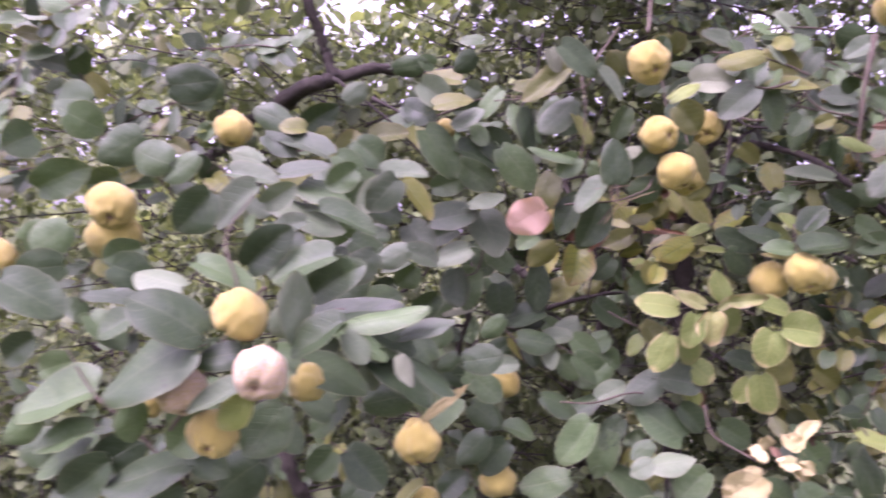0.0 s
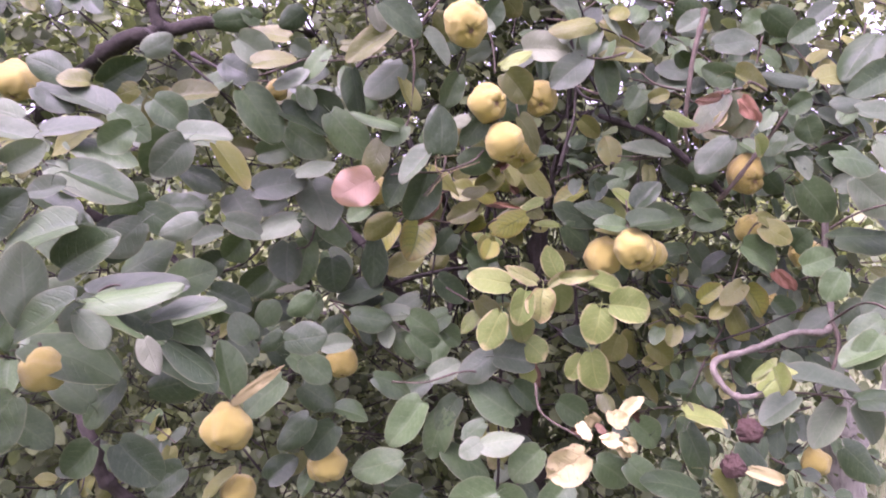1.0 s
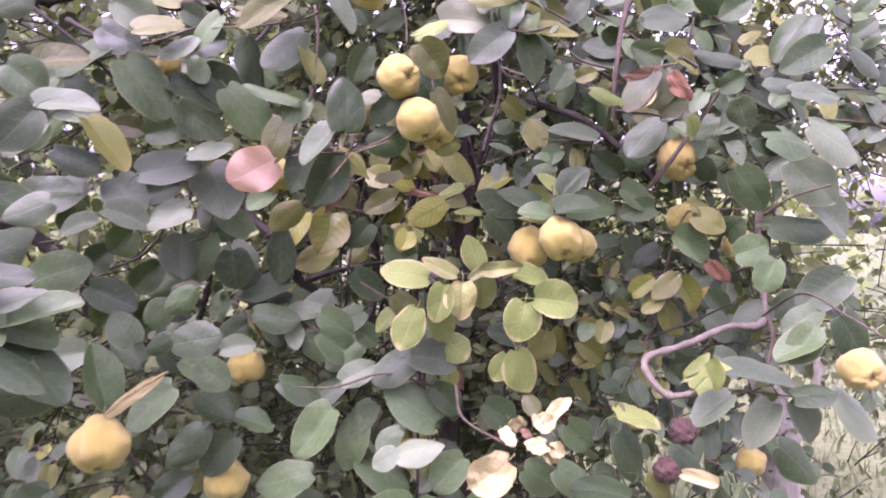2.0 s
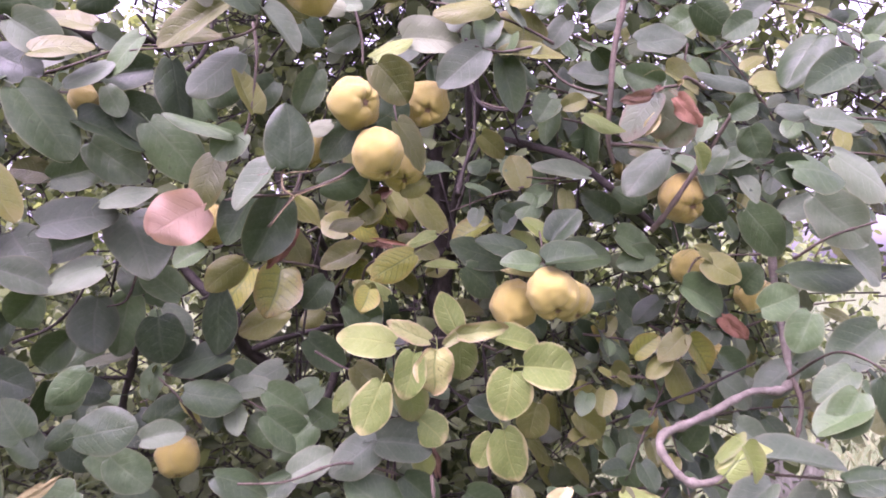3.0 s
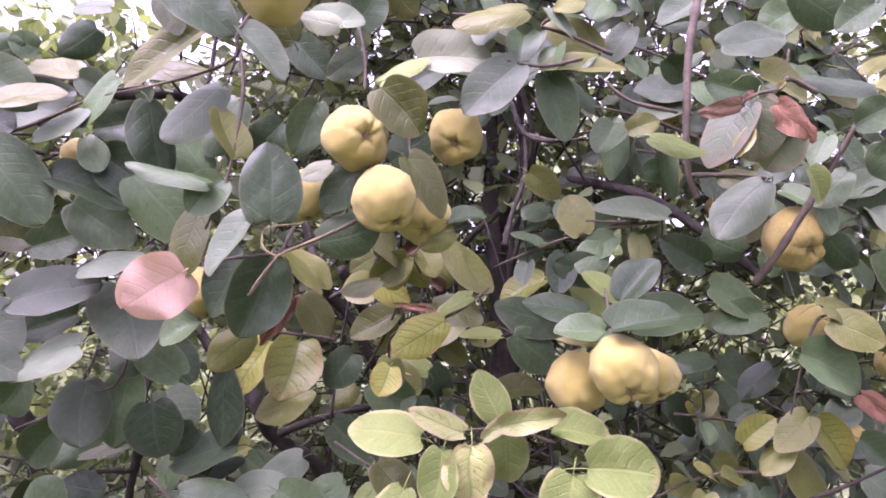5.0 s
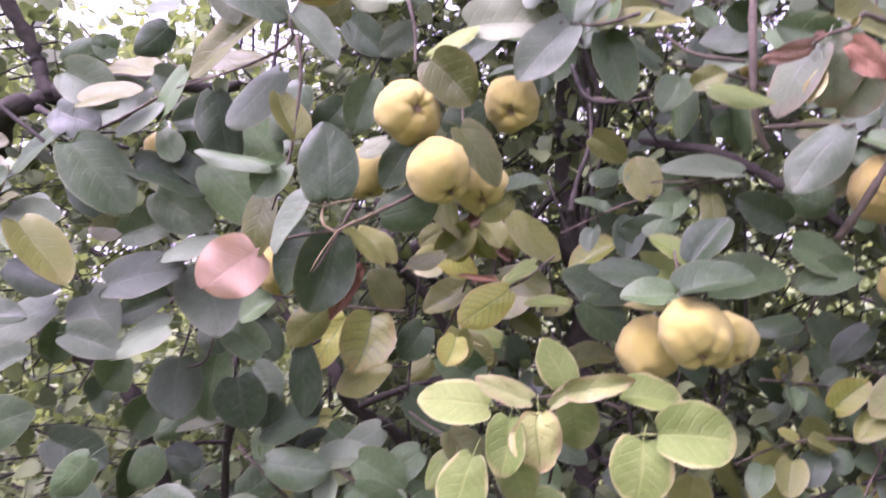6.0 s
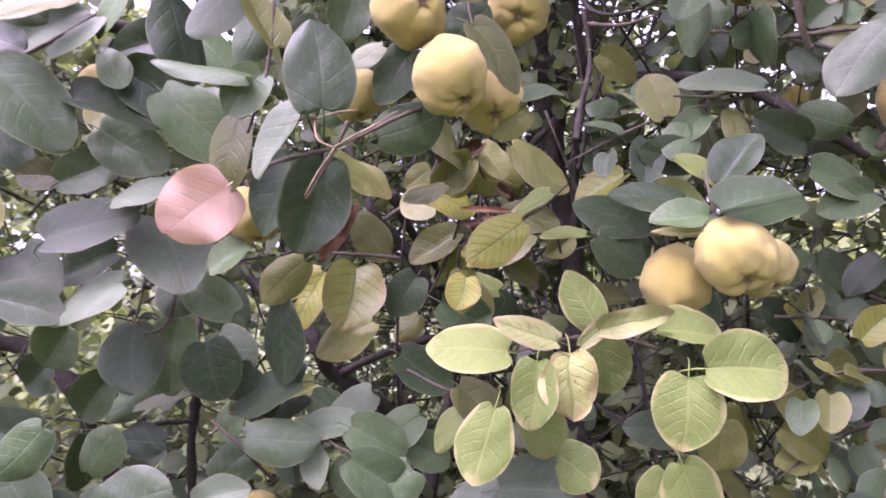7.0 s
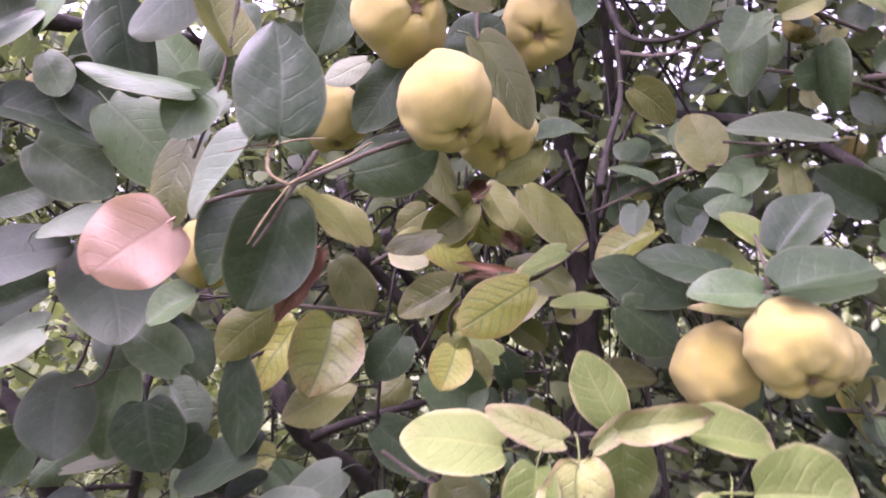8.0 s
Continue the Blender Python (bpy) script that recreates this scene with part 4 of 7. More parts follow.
leaf(spray, "silver", (0.868, 1.538, 1.657), (0.765, 1.538, 1.675), 0.042, (0.10, -0.82, 0.56))
leaf(spray, "green", (0.815, 1.600, 1.817), (0.814, 1.600, 1.731), 0.057, (-0.89, -0.45, 0.01))
leaf(spray, "green", (0.831, 1.524, 1.718), (0.877, 1.537, 1.730), 0.032, (0.31, -0.94, -0.16))
leaf(spray, "green", (0.859, 1.517, 1.748), (0.865, 1.522, 1.681), 0.052, (-0.98, -0.17, -0.11))
leaf(spray, "green", (0.943, 1.589, 1.593), (0.877, 1.575, 1.630), 0.052, (0.12, -0.98, -0.16))
leaf(spray, "green", (1.015, 1.606, 1.612), (0.962, 1.622, 1.646), 0.052, (-0.37, -0.91, -0.15))
spray = limb("spray", [(0.752, 1.474, 1.500), (0.750, 1.472, 1.520), (0.753, 1.489, 1.553)], 0.0026, 0.0014, mat=MAT_TWIG, sides=6, seed=58)
leaf(spray, "yellow", (0.777, 1.562, 1.511), (0.734, 1.562, 1.564), 0.045, (0.39, -0.86, 0.32))
leaf(spray, "yellow", (0.773, 1.500, 1.537), (0.731, 1.500, 1.577), 0.038, (0.37, -0.84, 0.39))
leaf(spray, "green", (0.776, 1.494, 1.537), (0.828, 1.494, 1.594), 0.051, (-0.46, -0.79, 0.42))
leaf(spray, "green", (0.735, 1.420, 1.499), (0.823, 1.420, 1.522), 0.058, (-0.20, -0.61, 0.76))
leaf(spray, "green", (0.827, 1.598, 1.503), (0.943, 1.598, 1.529), 0.078, (-0.13, -0.80, 0.58))
leaf(spray, "green", (0.728, 1.500, 1.519), (0.650, 1.500, 1.547), 0.051, (0.22, -0.75, 0.62))
leaf(spray, "deep", (0.716, 1.580, 1.504), (0.625, 1.580, 1.538), 0.064, (0.18, -0.86, 0.48))
leaf(spray, "green", (0.740, 1.460, 1.497), (0.677, 1.460, 1.505), 0.042, (0.08, -0.79, 0.61))
leaf(spray, "cream", (0.748, 1.480, 1.481), (0.682, 1.480, 1.490), 0.012, (-0.01, -0.99, 0.13))
leaf(spray, "green", (0.770, 1.546, 1.575), (0.702, 1.534, 1.593), 0.047, (0.12, -0.97, -0.20))
leaf(spray, "green", (0.643, 1.562, 1.496), (0.698, 1.568, 1.449), 0.056, (0.11, -0.99, -0.01))
spray = limb("spray", [(0.676, 1.498, 1.357), (0.616, 1.485, 1.378), (0.560, 1.483, 1.379), (0.499, 1.494, 1.368)], 0.0026, 0.0014, mat=MAT_TWIG, sides=6, seed=59)
leaf(spray, "green", (0.734, 1.620, 1.227), (0.663, 1.620, 1.250), 0.049, (0.13, -0.91, 0.40))
leaf(spray, "pale", (0.603, 1.470, 1.391), (0.577, 1.470, 1.451), 0.044, (-0.09, -0.98, 0.18))
leaf(spray, "pale", (0.502, 1.480, 1.374), (0.416, 1.480, 1.392), 0.058, (0.11, -0.86, 0.50))
leaf(spray, "cream", (0.555, 1.460, 1.380), (0.490, 1.460, 1.410), 0.029, (0.01, -0.97, 0.24))
leaf(spray, "pale", (0.526, 1.440, 1.363), (0.508, 1.440, 1.294), 0.047, (-0.35, -0.93, 0.09))
leaf(spray, "cream", (0.560, 1.430, 1.369), (0.558, 1.430, 1.297), 0.058, (-0.09, -0.97, 0.22))
leaf(spray, "yellow", (0.610, 1.480, 1.378), (0.612, 1.480, 1.312), 0.051, (-0.14, -0.97, 0.21))
leaf(spray, "cream", (0.577, 1.450, 1.372), (0.623, 1.450, 1.404), 0.019, (-0.07, -0.95, 0.31))
leaf(spray, "cream", (0.595, 1.440, 1.387), (0.675, 1.440, 1.396), 0.028, (-0.01, -0.96, 0.28))
leaf(spray, "pale", (0.665, 1.460, 1.380), (0.741, 1.460, 1.371), 0.051, (0.08, -0.74, 0.67))
leaf(spray, "pale", (0.692, 1.410, 1.339), (0.785, 1.410, 1.327), 0.071, (0.01, -0.95, 0.30))
leaf(spray, "pale", (0.677, 1.420, 1.331), (0.659, 1.420, 1.257), 0.067, (-0.24, -0.93, 0.27))
leaf(spray, "pale", (0.479, 1.460, 1.317), (0.447, 1.460, 1.245), 0.059, (-0.04, -0.97, 0.23))
leaf(spray, "yellow", (0.520, 1.500, 1.312), (0.541, 1.500, 1.248), 0.052, (0.01, -0.98, 0.22))
leaf(spray, "pale", (0.684, 1.490, 1.227), (0.710, 1.490, 1.142), 0.068, (-0.14, -0.98, 0.18))
leaf(spray, "olive", (0.448, 1.545, 1.335), (0.491, 1.532, 1.289), 0.049, (0.12, -0.92, 0.37))
leaf(spray, "pale", (0.548, 1.537, 1.249), (0.588, 1.513, 1.210), 0.056, (-0.26, -0.92, 0.30))
leaf(spray, "olive", (0.776, 1.573, 1.251), (0.761, 1.580, 1.189), 0.057, (-0.34, -0.94, -0.03))
spray = limb("spray", [(0.388, 1.624, 1.352), (0.428, 1.589, 1.329), (0.474, 1.564, 1.306), (0.513, 1.564, 1.239)], 0.0026, 0.0014, mat=MAT_TWIG, sides=6, seed=60)
leaf(spray, "silver", (0.334, 1.700, 1.322), (0.266, 1.700, 1.286), 0.051, (-0.19, -0.91, 0.37))
leaf(spray, "green", (0.398, 1.660, 1.289), (0.332, 1.660, 1.253), 0.050, (-0.04, -0.96, 0.28))
leaf(spray, "yellow", (0.442, 1.540, 1.305), (0.411, 1.540, 1.264), 0.034, (-0.53, -0.74, 0.40))
leaf(spray, "silver", (0.481, 1.524, 1.214), (0.573, 1.524, 1.198), 0.069, (0.04, -0.90, 0.43))
leaf(spray, "silver", (0.487, 1.533, 1.221), (0.403, 1.533, 1.169), 0.065, (-0.27, -0.86, 0.43))
leaf(spray, "green", (0.306, 1.640, 1.287), (0.376, 1.640, 1.244), 0.059, (0.07, -0.94, 0.33))
leaf(spray, "green", (0.379, 1.720, 1.368), (0.447, 1.720, 1.313), 0.059, (0.03, -0.97, 0.25))
leaf(spray, "green", (0.376, 1.680, 1.251), (0.431, 1.680, 1.214), 0.051, (0.07, -0.95, 0.32))
leaf(spray, "green", (0.441, 1.618, 1.436), (0.504, 1.623, 1.396), 0.057, (0.02, -1.00, -0.08))
leaf(spray, "green", (0.498, 1.632, 1.420), (0.441, 1.632, 1.390), 0.058, (-0.13, -0.97, 0.23))
spray = limb("spray", [(0.393, 1.611, 1.498), (0.327, 1.579, 1.508), (0.262, 1.578, 1.519)], 0.0026, 0.0014, mat=MAT_TWIG, sides=6, seed=61)
leaf(spray, "green", (0.414, 1.700, 1.477), (0.370, 1.700, 1.427), 0.053, (0.03, -0.98, 0.19))
leaf(spray, "deep", (0.227, 1.660, 1.460), (0.224, 1.660, 1.356), 0.069, (-0.53, -0.85, 0.02))
leaf(spray, "mottled", (0.331, 1.696, 1.498), (0.308, 1.646, 1.420), 0.081, (0.29, -0.74, 0.60))
leaf(spray, "olive", (0.267, 1.644, 1.511), (0.206, 1.644, 1.463), 0.053, (0.12, -0.99, 0.07))
leaf(spray, "mottled", (0.277, 1.749, 1.500), (0.224, 1.749, 1.421), 0.063, (-0.34, -0.91, 0.23))
leaf(spray, "olive", (0.340, 1.684, 1.570), (0.374, 1.684, 1.505), 0.051, (0.06, -0.97, 0.24))
leaf(spray, "mottled", (0.476, 1.548, 1.482), (0.544, 1.536, 1.509), 0.056, (-0.36, -0.74, 0.57))
leaf(spray, "olive", (0.469, 1.550, 1.470), (0.463, 1.566, 1.422), 0.040, (-0.31, -0.92, -0.26))
leaf(spray, "olive", (0.533, 1.616, 1.545), (0.601, 1.586, 1.523), 0.058, (-0.09, -0.72, 0.69))
leaf(spray, "mottled", (0.447, 1.625, 1.584), (0.503, 1.629, 1.555), 0.048, (0.30, -0.85, 0.43))
leaf(spray, "olive", (0.495, 1.554, 1.610), (0.443, 1.576, 1.578), 0.042, (-0.21, -0.93, -0.29))
spray = limb("spray", [(0.105, 1.652, 1.536), (0.083, 1.642, 1.452), (0.052, 1.638, 1.437)], 0.0026, 0.0014, mat=MAT_TWIG, sides=6, seed=62)
leaf(spray, "silver", (0.060, 1.550, 1.601), (0.137, 1.550, 1.627), 0.048, (-0.23, -0.70, 0.68))
leaf(spray, "silver", (-0.026, 1.560, 1.562), (0.077, 1.560, 1.593), 0.071, (-0.13, -0.89, 0.44))
leaf(spray, "silver", (-0.078, 1.601, 1.555), (-0.024, 1.559, 1.495), 0.072, (-0.19, -0.79, 0.59))
leaf(spray, "silver", (-0.083, 1.550, 1.498), (-0.008, 1.550, 1.469), 0.053, (0.18, -0.87, 0.46))
leaf(spray, "silver", (-0.070, 1.450, 1.473), (-0.131, 1.450, 1.459), 0.041, (-0.14, -0.79, 0.60))
leaf(spray, "green", (-0.198, 1.500, 1.521), (-0.115, 1.500, 1.532), 0.055, (-0.09, -0.75, 0.66))
leaf(spray, "silver", (0.083, 1.632, 1.587), (0.130, 1.566, 1.495), 0.095, (0.11, -0.67, 0.74))
leaf(spray, "silver", (-0.129, 1.600, 1.543), (-0.230, 1.600, 1.505), 0.071, (-0.15, -0.90, 0.41))
leaf(spray, "green", (-0.180, 1.700, 1.518), (-0.198, 1.700, 1.453), 0.054, (0.52, -0.85, 0.08))
leaf(spray, "silver", (0.032, 1.661, 1.451), (0.040, 1.625, 1.368), 0.077, (0.37, -0.74, 0.56))
leaf(spray, "green", (0.073, 1.709, 1.455), (0.055, 1.709, 1.354), 0.068, (0.05, -1.00, -0.01))
leaf(spray, "deep", (0.048, 1.864, 1.523), (0.129, 1.864, 1.438), 0.079, (0.14, -0.93, 0.35))
leaf(spray, "green", (0.118, 1.747, 1.427), (0.164, 1.705, 1.369), 0.068, (-0.02, -0.72, 0.70))
leaf(spray, "green", (0.018, 1.740, 1.375), (-0.043, 1.740, 1.322), 0.053, (-0.27, -0.91, 0.31))
leaf(spray, "under", (0.002, 1.720, 1.336), (0.074, 1.720, 1.351), 0.022, (-0.16, -0.62, 0.77))
leaf(spray, "silver", (0.058, 1.560, 1.504), (-0.035, 1.560, 1.472), 0.065, (-0.23, -0.71, 0.66))
leaf(spray, "green", (0.032, 1.620, 1.546), (-0.051, 1.620, 1.524), 0.057, (-0.10, -0.91, 0.39))
leaf(spray, "green", (0.094, 1.681, 1.513), (0.087, 1.639, 1.461), 0.058, (0.28, -0.66, 0.69))
leaf(spray, "green", (0.163, 1.660, 1.452), (0.098, 1.660, 1.506), 0.056, (0.25, -0.92, 0.30))
leaf(spray, "green", (0.131, 1.637, 1.418), (0.143, 1.642, 1.342), 0.074, (0.27, -0.96, -0.02))
leaf(spray, "green", (-0.067, 1.685, 1.459), (-0.113, 1.696, 1.410), 0.064, (-0.03, -0.98, -0.20))
leaf(spray, "green", (-0.012, 1.682, 1.388), (-0.076, 1.708, 1.329), 0.059, (-0.15, -0.96, -0.25))
leaf(spray, "green", (-0.122, 1.748, 1.414), (-0.185, 1.771, 1.378), 0.059, (-0.28, -0.95, -0.13))
spray = limb("spray", [(0.198, 1.664, 1.224), (0.167, 1.613, 1.287), (0.135, 1.615, 1.321)], 0.0026, 0.0014, mat=MAT_TWIG, sides=6, seed=63)
leaf(spray, "green", (-0.026, 1.500, 1.257), (-0.057, 1.500, 1.313), 0.055, (0.19, -0.93, 0.31))
leaf(spray, "green", (0.046, 1.480, 1.258), (0.124, 1.480, 1.270), 0.066, (-0.02, -0.94, 0.34))
leaf(spray, "silver", (0.113, 1.600, 1.224), (0.177, 1.600, 1.235), 0.043, (-0.07, -0.90, 0.42))
leaf(spray, "green", (0.175, 1.620, 1.294), (0.265, 1.620, 1.280), 0.060, (0.07, -0.89, 0.45))
leaf(spray, "green", (0.076, 1.560, 1.209), (0.129, 1.560, 1.160), 0.059, (0.13, -0.93, 0.35))
leaf(spray, "green", (-0.023, 1.620, 1.273), (0.013, 1.620, 1.321), 0.053, (0.03, -0.98, 0.19))
leaf(spray, "green", (0.005, 1.580, 1.231), (0.049, 1.580, 1.191), 0.047, (0.14, -0.92, 0.36))
leaf(spray, "deep", (0.068, 1.640, 1.131), (0.140, 1.640, 1.078), 0.065, (0.13, -0.91, 0.39))
leaf(spray, "deep", (0.175, 1.700, 1.374), (0.131, 1.700, 1.339), 0.047, (0.09, -0.99, 0.11))
leaf(spray, "green", (0.107, 1.707, 1.227), (0.171, 1.707, 1.277), 0.056, (0.04, -0.99, 0.17))
leaf(spray, "silver", (-0.098, 1.480, 1.248), (-0.171, 1.480, 1.240), 0.058, (-0.02, -0.94, 0.35))
leaf(spray, "green", (0.032, 1.540, 1.264), (-0.012, 1.540, 1.233), 0.036, (-0.13, -0.97, 0.19))
leaf(spray, "green", (0.046, 1.560, 1.214), (0.101, 1.560, 1.183), 0.047, (0.18, -0.83, 0.53))
leaf(spray, "green", (0.247, 1.720, 1.322), (0.303, 1.720, 1.279), 0.050, (0.12, -0.92, 0.37))
leaf(spray, "olive", (0.248, 1.740, 1.337), (0.180, 1.740, 1.314), 0.047, (-0.21, -0.75, 0.62))
leaf(spray, "green", (-0.097, 1.598, 1.345), (-0.101, 1.594, 1.277), 0.051, (0.44, -0.90, 0.03))
leaf(spray, "olive", (-0.038, 1.590, 1.319), (-0.121, 1.631, 1.247), 0.047, (-0.63, -0.69, 0.34))
leaf(spray, "green", (-0.041, 1.662, 1.316), (-0.055, 1.671, 1.239), 0.060, (0.87, -0.44, -0.21))
leaf(spray, "green", (0.040, 1.713, 1.285), (-0.031, 1.745, 1.293), 0.049, (-0.38, -0.91, 0.18))
spray = limb("spray", [(1.181, 1.488, 1.514), (1.084, 1.483, 1.509), (1.035, 1.481, 1.494), (1.017, 1.525, 1.376)], 0.0026, 0.0014, mat=MAT_TWIG, sides=6, seed=64)
leaf(spray, "olive", (0.869, 1.620, 1.221), (0.930, 1.620, 1.175), 0.051, (-0.09, -0.99, 0.10))
leaf(spray, "silver", (1.209, 1.380, 1.754), (1.142, 1.380, 1.753), 0.044, (-0.01, -0.84, 0.55))
leaf(spray, "silver", (1.170, 1.340, 1.602), (1.266, 1.340, 1.529), 0.080, (-0.17, -0.96, -0.22))
leaf(spray, "silver", (1.214, 1.340, 1.670), (1.323, 1.340, 1.613), 0.081, (0.14, -0.95, 0.27))
leaf(spray, "silver", (1.243, 1.380, 1.542), (1.344, 1.380, 1.465), 0.084, (0.20, -0.94, 0.26))
leaf(spray, "green", (1.217, 1.460, 1.479), (1.380, 1.460, 1.481), 0.085, (-0.01, -0.61, 0.79))
leaf(spray, "green", (1.163, 1.500, 1.598), (1.246, 1.500, 1.516), 0.077, (-0.10, -0.99, -0.10))
leaf(spray, "mottled", (0.988, 1.760, 1.380), (1.056, 1.760, 1.300), 0.069, (0.45, -0.81, 0.38))
leaf(spray, "green", (0.939, 1.760, 1.376), (0.991, 1.760, 1.319), 0.051, (0.13, -0.99, 0.12))
leaf(spray, "green", (1.014, 1.740, 1.449), (0.933, 1.740, 1.448), 0.052, (-0.01, -0.58, 0.82))
leaf(spray, "green", (1.113, 1.720, 1.428), (1.052, 1.720, 1.385), 0.049, (-0.45, -0.63, 0.64))
leaf(spray, "olive", (0.909, 1.700, 1.257), (0.964, 1.700, 1.196), 0.054, (0.27, -0.93, 0.24))
leaf(spray, "pale", (0.920, 1.720, 1.165), (0.988, 1.720, 1.117), 0.046, (0.45, -0.63, 0.63))
leaf(spray, "olive", (0.896, 1.740, 1.095), (0.958, 1.740, 1.052), 0.050, (0.41, -0.69, 0.60))
leaf(spray, "green", (1.012, 1.480, 1.459), (1.105, 1.480, 1.415), 0.068, (0.12, -0.96, 0.26))
leaf(spray, "olive", (1.067, 1.560, 1.368), (1.014, 1.560, 1.324), 0.045, (-0.37, -0.81, 0.45))
leaf(spray, "olive", (1.050, 1.580, 1.332), (1.003, 1.580, 1.287), 0.043, (-0.58, -0.53, 0.61))
leaf(spray, "mottled", (1.073, 1.560, 1.360), (1.124, 1.560, 1.294), 0.055, (0.17, -0.98, 0.13))
leaf(spray, "olive", (1.062, 1.600, 1.305), (1.113, 1.600, 1.233), 0.058, (0.18, -0.98, 0.13))
leaf(spray, "green", (1.039, 1.620, 1.232), (1.099, 1.620, 1.224), 0.040, (0.08, -0.80, 0.59))
leaf(spray, "green", (1.093, 1.620, 1.237), (1.171, 1.620, 1.197), 0.058, (0.24, -0.86, 0.46))
leaf(spray, "silver", (1.197, 1.500, 1.751), (1.263, 1.500, 1.735), 0.045, (0.11, -0.89, 0.44))
leaf(spray, "silver", (1.247, 1.500, 1.589), (1.320, 1.500, 1.630), 0.055, (-0.37, -0.65, 0.66))
leaf(spray, "olive", (1.045, 1.459, 1.501), (1.099, 1.432, 1.471), 0.050, (-0.35, -0.92, 0.19))
leaf(spray, "orange", (1.087, 1.481, 1.403), (1.150, 1.486, 1.361), 0.028, (-0.12, -0.95, -0.29))
leaf(spray, "mottled", (0.987, 1.605, 1.326), (1.029, 1.585, 1.363), 0.040, (-0.51, -0.85, 0.12))
leaf(spray, "olive", (1.037, 1.458, 1.522), (1.111, 1.469, 1.507), 0.047, (0.23, -0.77, 0.60))
leaf(spray, "green", (0.963, 1.619, 1.559), (1.040, 1.610, 1.527), 0.064, (0.07, -0.91, 0.41))
leaf(spray, "green", (1.040, 1.611, 1.518), (0.960, 1.603, 1.501), 0.052, (0.03, -0.96, 0.27))
leaf(spray, "green", (1.147, 1.499, 1.455), (1.155, 1.459, 1.489), 0.057, (-0.82, -0.46, -0.34))
leaf(spray, "olive", (0.940, 1.613, 1.303), (0.998, 1.631, 1.239), 0.057, (0.48, -0.86, 0.19))
spray = limb("spray", [(-0.271, 1.172, 1.259), (-0.213, 1.171, 1.373), (-0.164, 1.166, 1.398), (-0.108, 1.155, 1.341)], 0.0026, 0.0014, mat=MAT_TWIG, sides=6, seed=65)
leaf(spray, "silver", (-0.113, 1.300, 1.642), (-0.029, 1.300, 1.649), 0.051, (-0.06, -0.73, 0.68))
leaf(spray, "silver", (-0.080, 1.200, 1.622), (-0.132, 1.200, 1.568), 0.056, (0.20, -0.98, 0.03))
leaf(spray, "silver", (-0.102, 1.050, 1.494), (-0.147, 1.050, 1.452), 0.048, (0.16, -0.99, 0.05))
leaf(spray, "green", (-0.041, 1.380, 1.177), (-0.054, 1.380, 1.277), 0.067, (0.77, -0.63, 0.10))
leaf(spray, "straw", (-0.035, 1.380, 1.164), (0.049, 1.380, 1.229), 0.020, (-0.05, -0.96, 0.27))
leaf(spray, "green", (-0.146, 1.450, 1.020), (-0.208, 1.450, 0.969), 0.064, (-0.06, -0.96, 0.28))
leaf(spray, "green", (-0.041, 0.940, 1.349), (0.017, 0.940, 1.306), 0.042, (0.54, -0.42, 0.73))
leaf(spray, "silver", (-0.096, 1.300, 1.627), (-0.161, 1.300, 1.572), 0.056, (-0.23, -0.93, 0.27))
leaf(spray, "silver", (-0.062, 1.200, 1.499), (-0.116, 1.200, 1.475), 0.040, (0.02, -0.99, 0.17))
leaf(spray, "green", (-0.171, 1.300, 1.516), (-0.105, 1.300, 1.474), 0.052, (0.09, -0.99, 0.13))
leaf(spray, "deep", (-0.170, 1.050, 1.249), (-0.223, 1.050, 1.290), 0.044, (0.41, -0.74, 0.54))
leaf(spray, "green", (-0.167, 1.050, 1.194), (-0.206, 1.050, 1.153), 0.045, (-0.01, -0.97, 0.23))
leaf(spray, "green", (0.112, 1.263, 1.373), (0.071, 1.263, 1.340), 0.035, (0.02, -1.00, -0.03))
leaf(spray, "green", (-0.216, 1.173, 1.384), (-0.066, 1.133, 1.413), 0.055, (-0.30, -0.58, 0.76))
leaf(spray, "silver", (-0.225, 1.152, 1.377), (-0.187, 1.154, 1.311), 0.067, (0.34, -0.92, 0.18))
leaf(spray, "green", (-0.196, 1.139, 1.378), (-0.090, 1.111, 1.330), 0.088, (0.30, -0.37, 0.88))
leaf(spray, "green", (-0.116, 1.155, 1.335), (-0.018, 1.166, 1.377), 0.055, (-0.26, -0.61, 0.75))
leaf(spray, "green", (-0.112, 1.175, 1.336), (-0.044, 1.165, 1.319), 0.054, (0.09, -0.63, 0.77))
leaf(spray, "green", (-0.116, 1.154, 1.311), (-0.015, 1.116, 1.262), 0.085, (0.31, -0.32, 0.90))
leaf(spray, "silver", (-0.126, 1.146, 1.327), (-0.116, 1.152, 1.267), 0.041, (0.44, -0.90, -0.01))
leaf(spray, "silver", (-0.068, 1.147, 1.293), (-0.063, 1.133, 1.256), 0.030, (-0.47, -0.85, 0.25))
leaf(spray, "green", (-0.272, 1.126, 1.334), (-0.153, 1.117, 1.281), 0.102, (0.31, -0.54, 0.78))
leaf(spray, "green", (-0.164, 1.157, 1.261), (-0.221, 1.181, 1.185), 0.065, (-0.59, -0.79, 0.19))
leaf(spray, "silver", (-0.234, 1.175, 1.399), (-0.291, 1.180, 1.354), 0.061, (0.13, -0.95, -0.28))
leaf(spray, "green", (-0.316, 1.246, 1.533), (-0.242, 1.213, 1.499), 0.056, (0.19, -0.47, 0.86))
leaf(spray, "green", (-0.235, 1.279, 1.441), (-0.184, 1.286, 1.498), 0.071, (0.02, -0.99, 0.11))
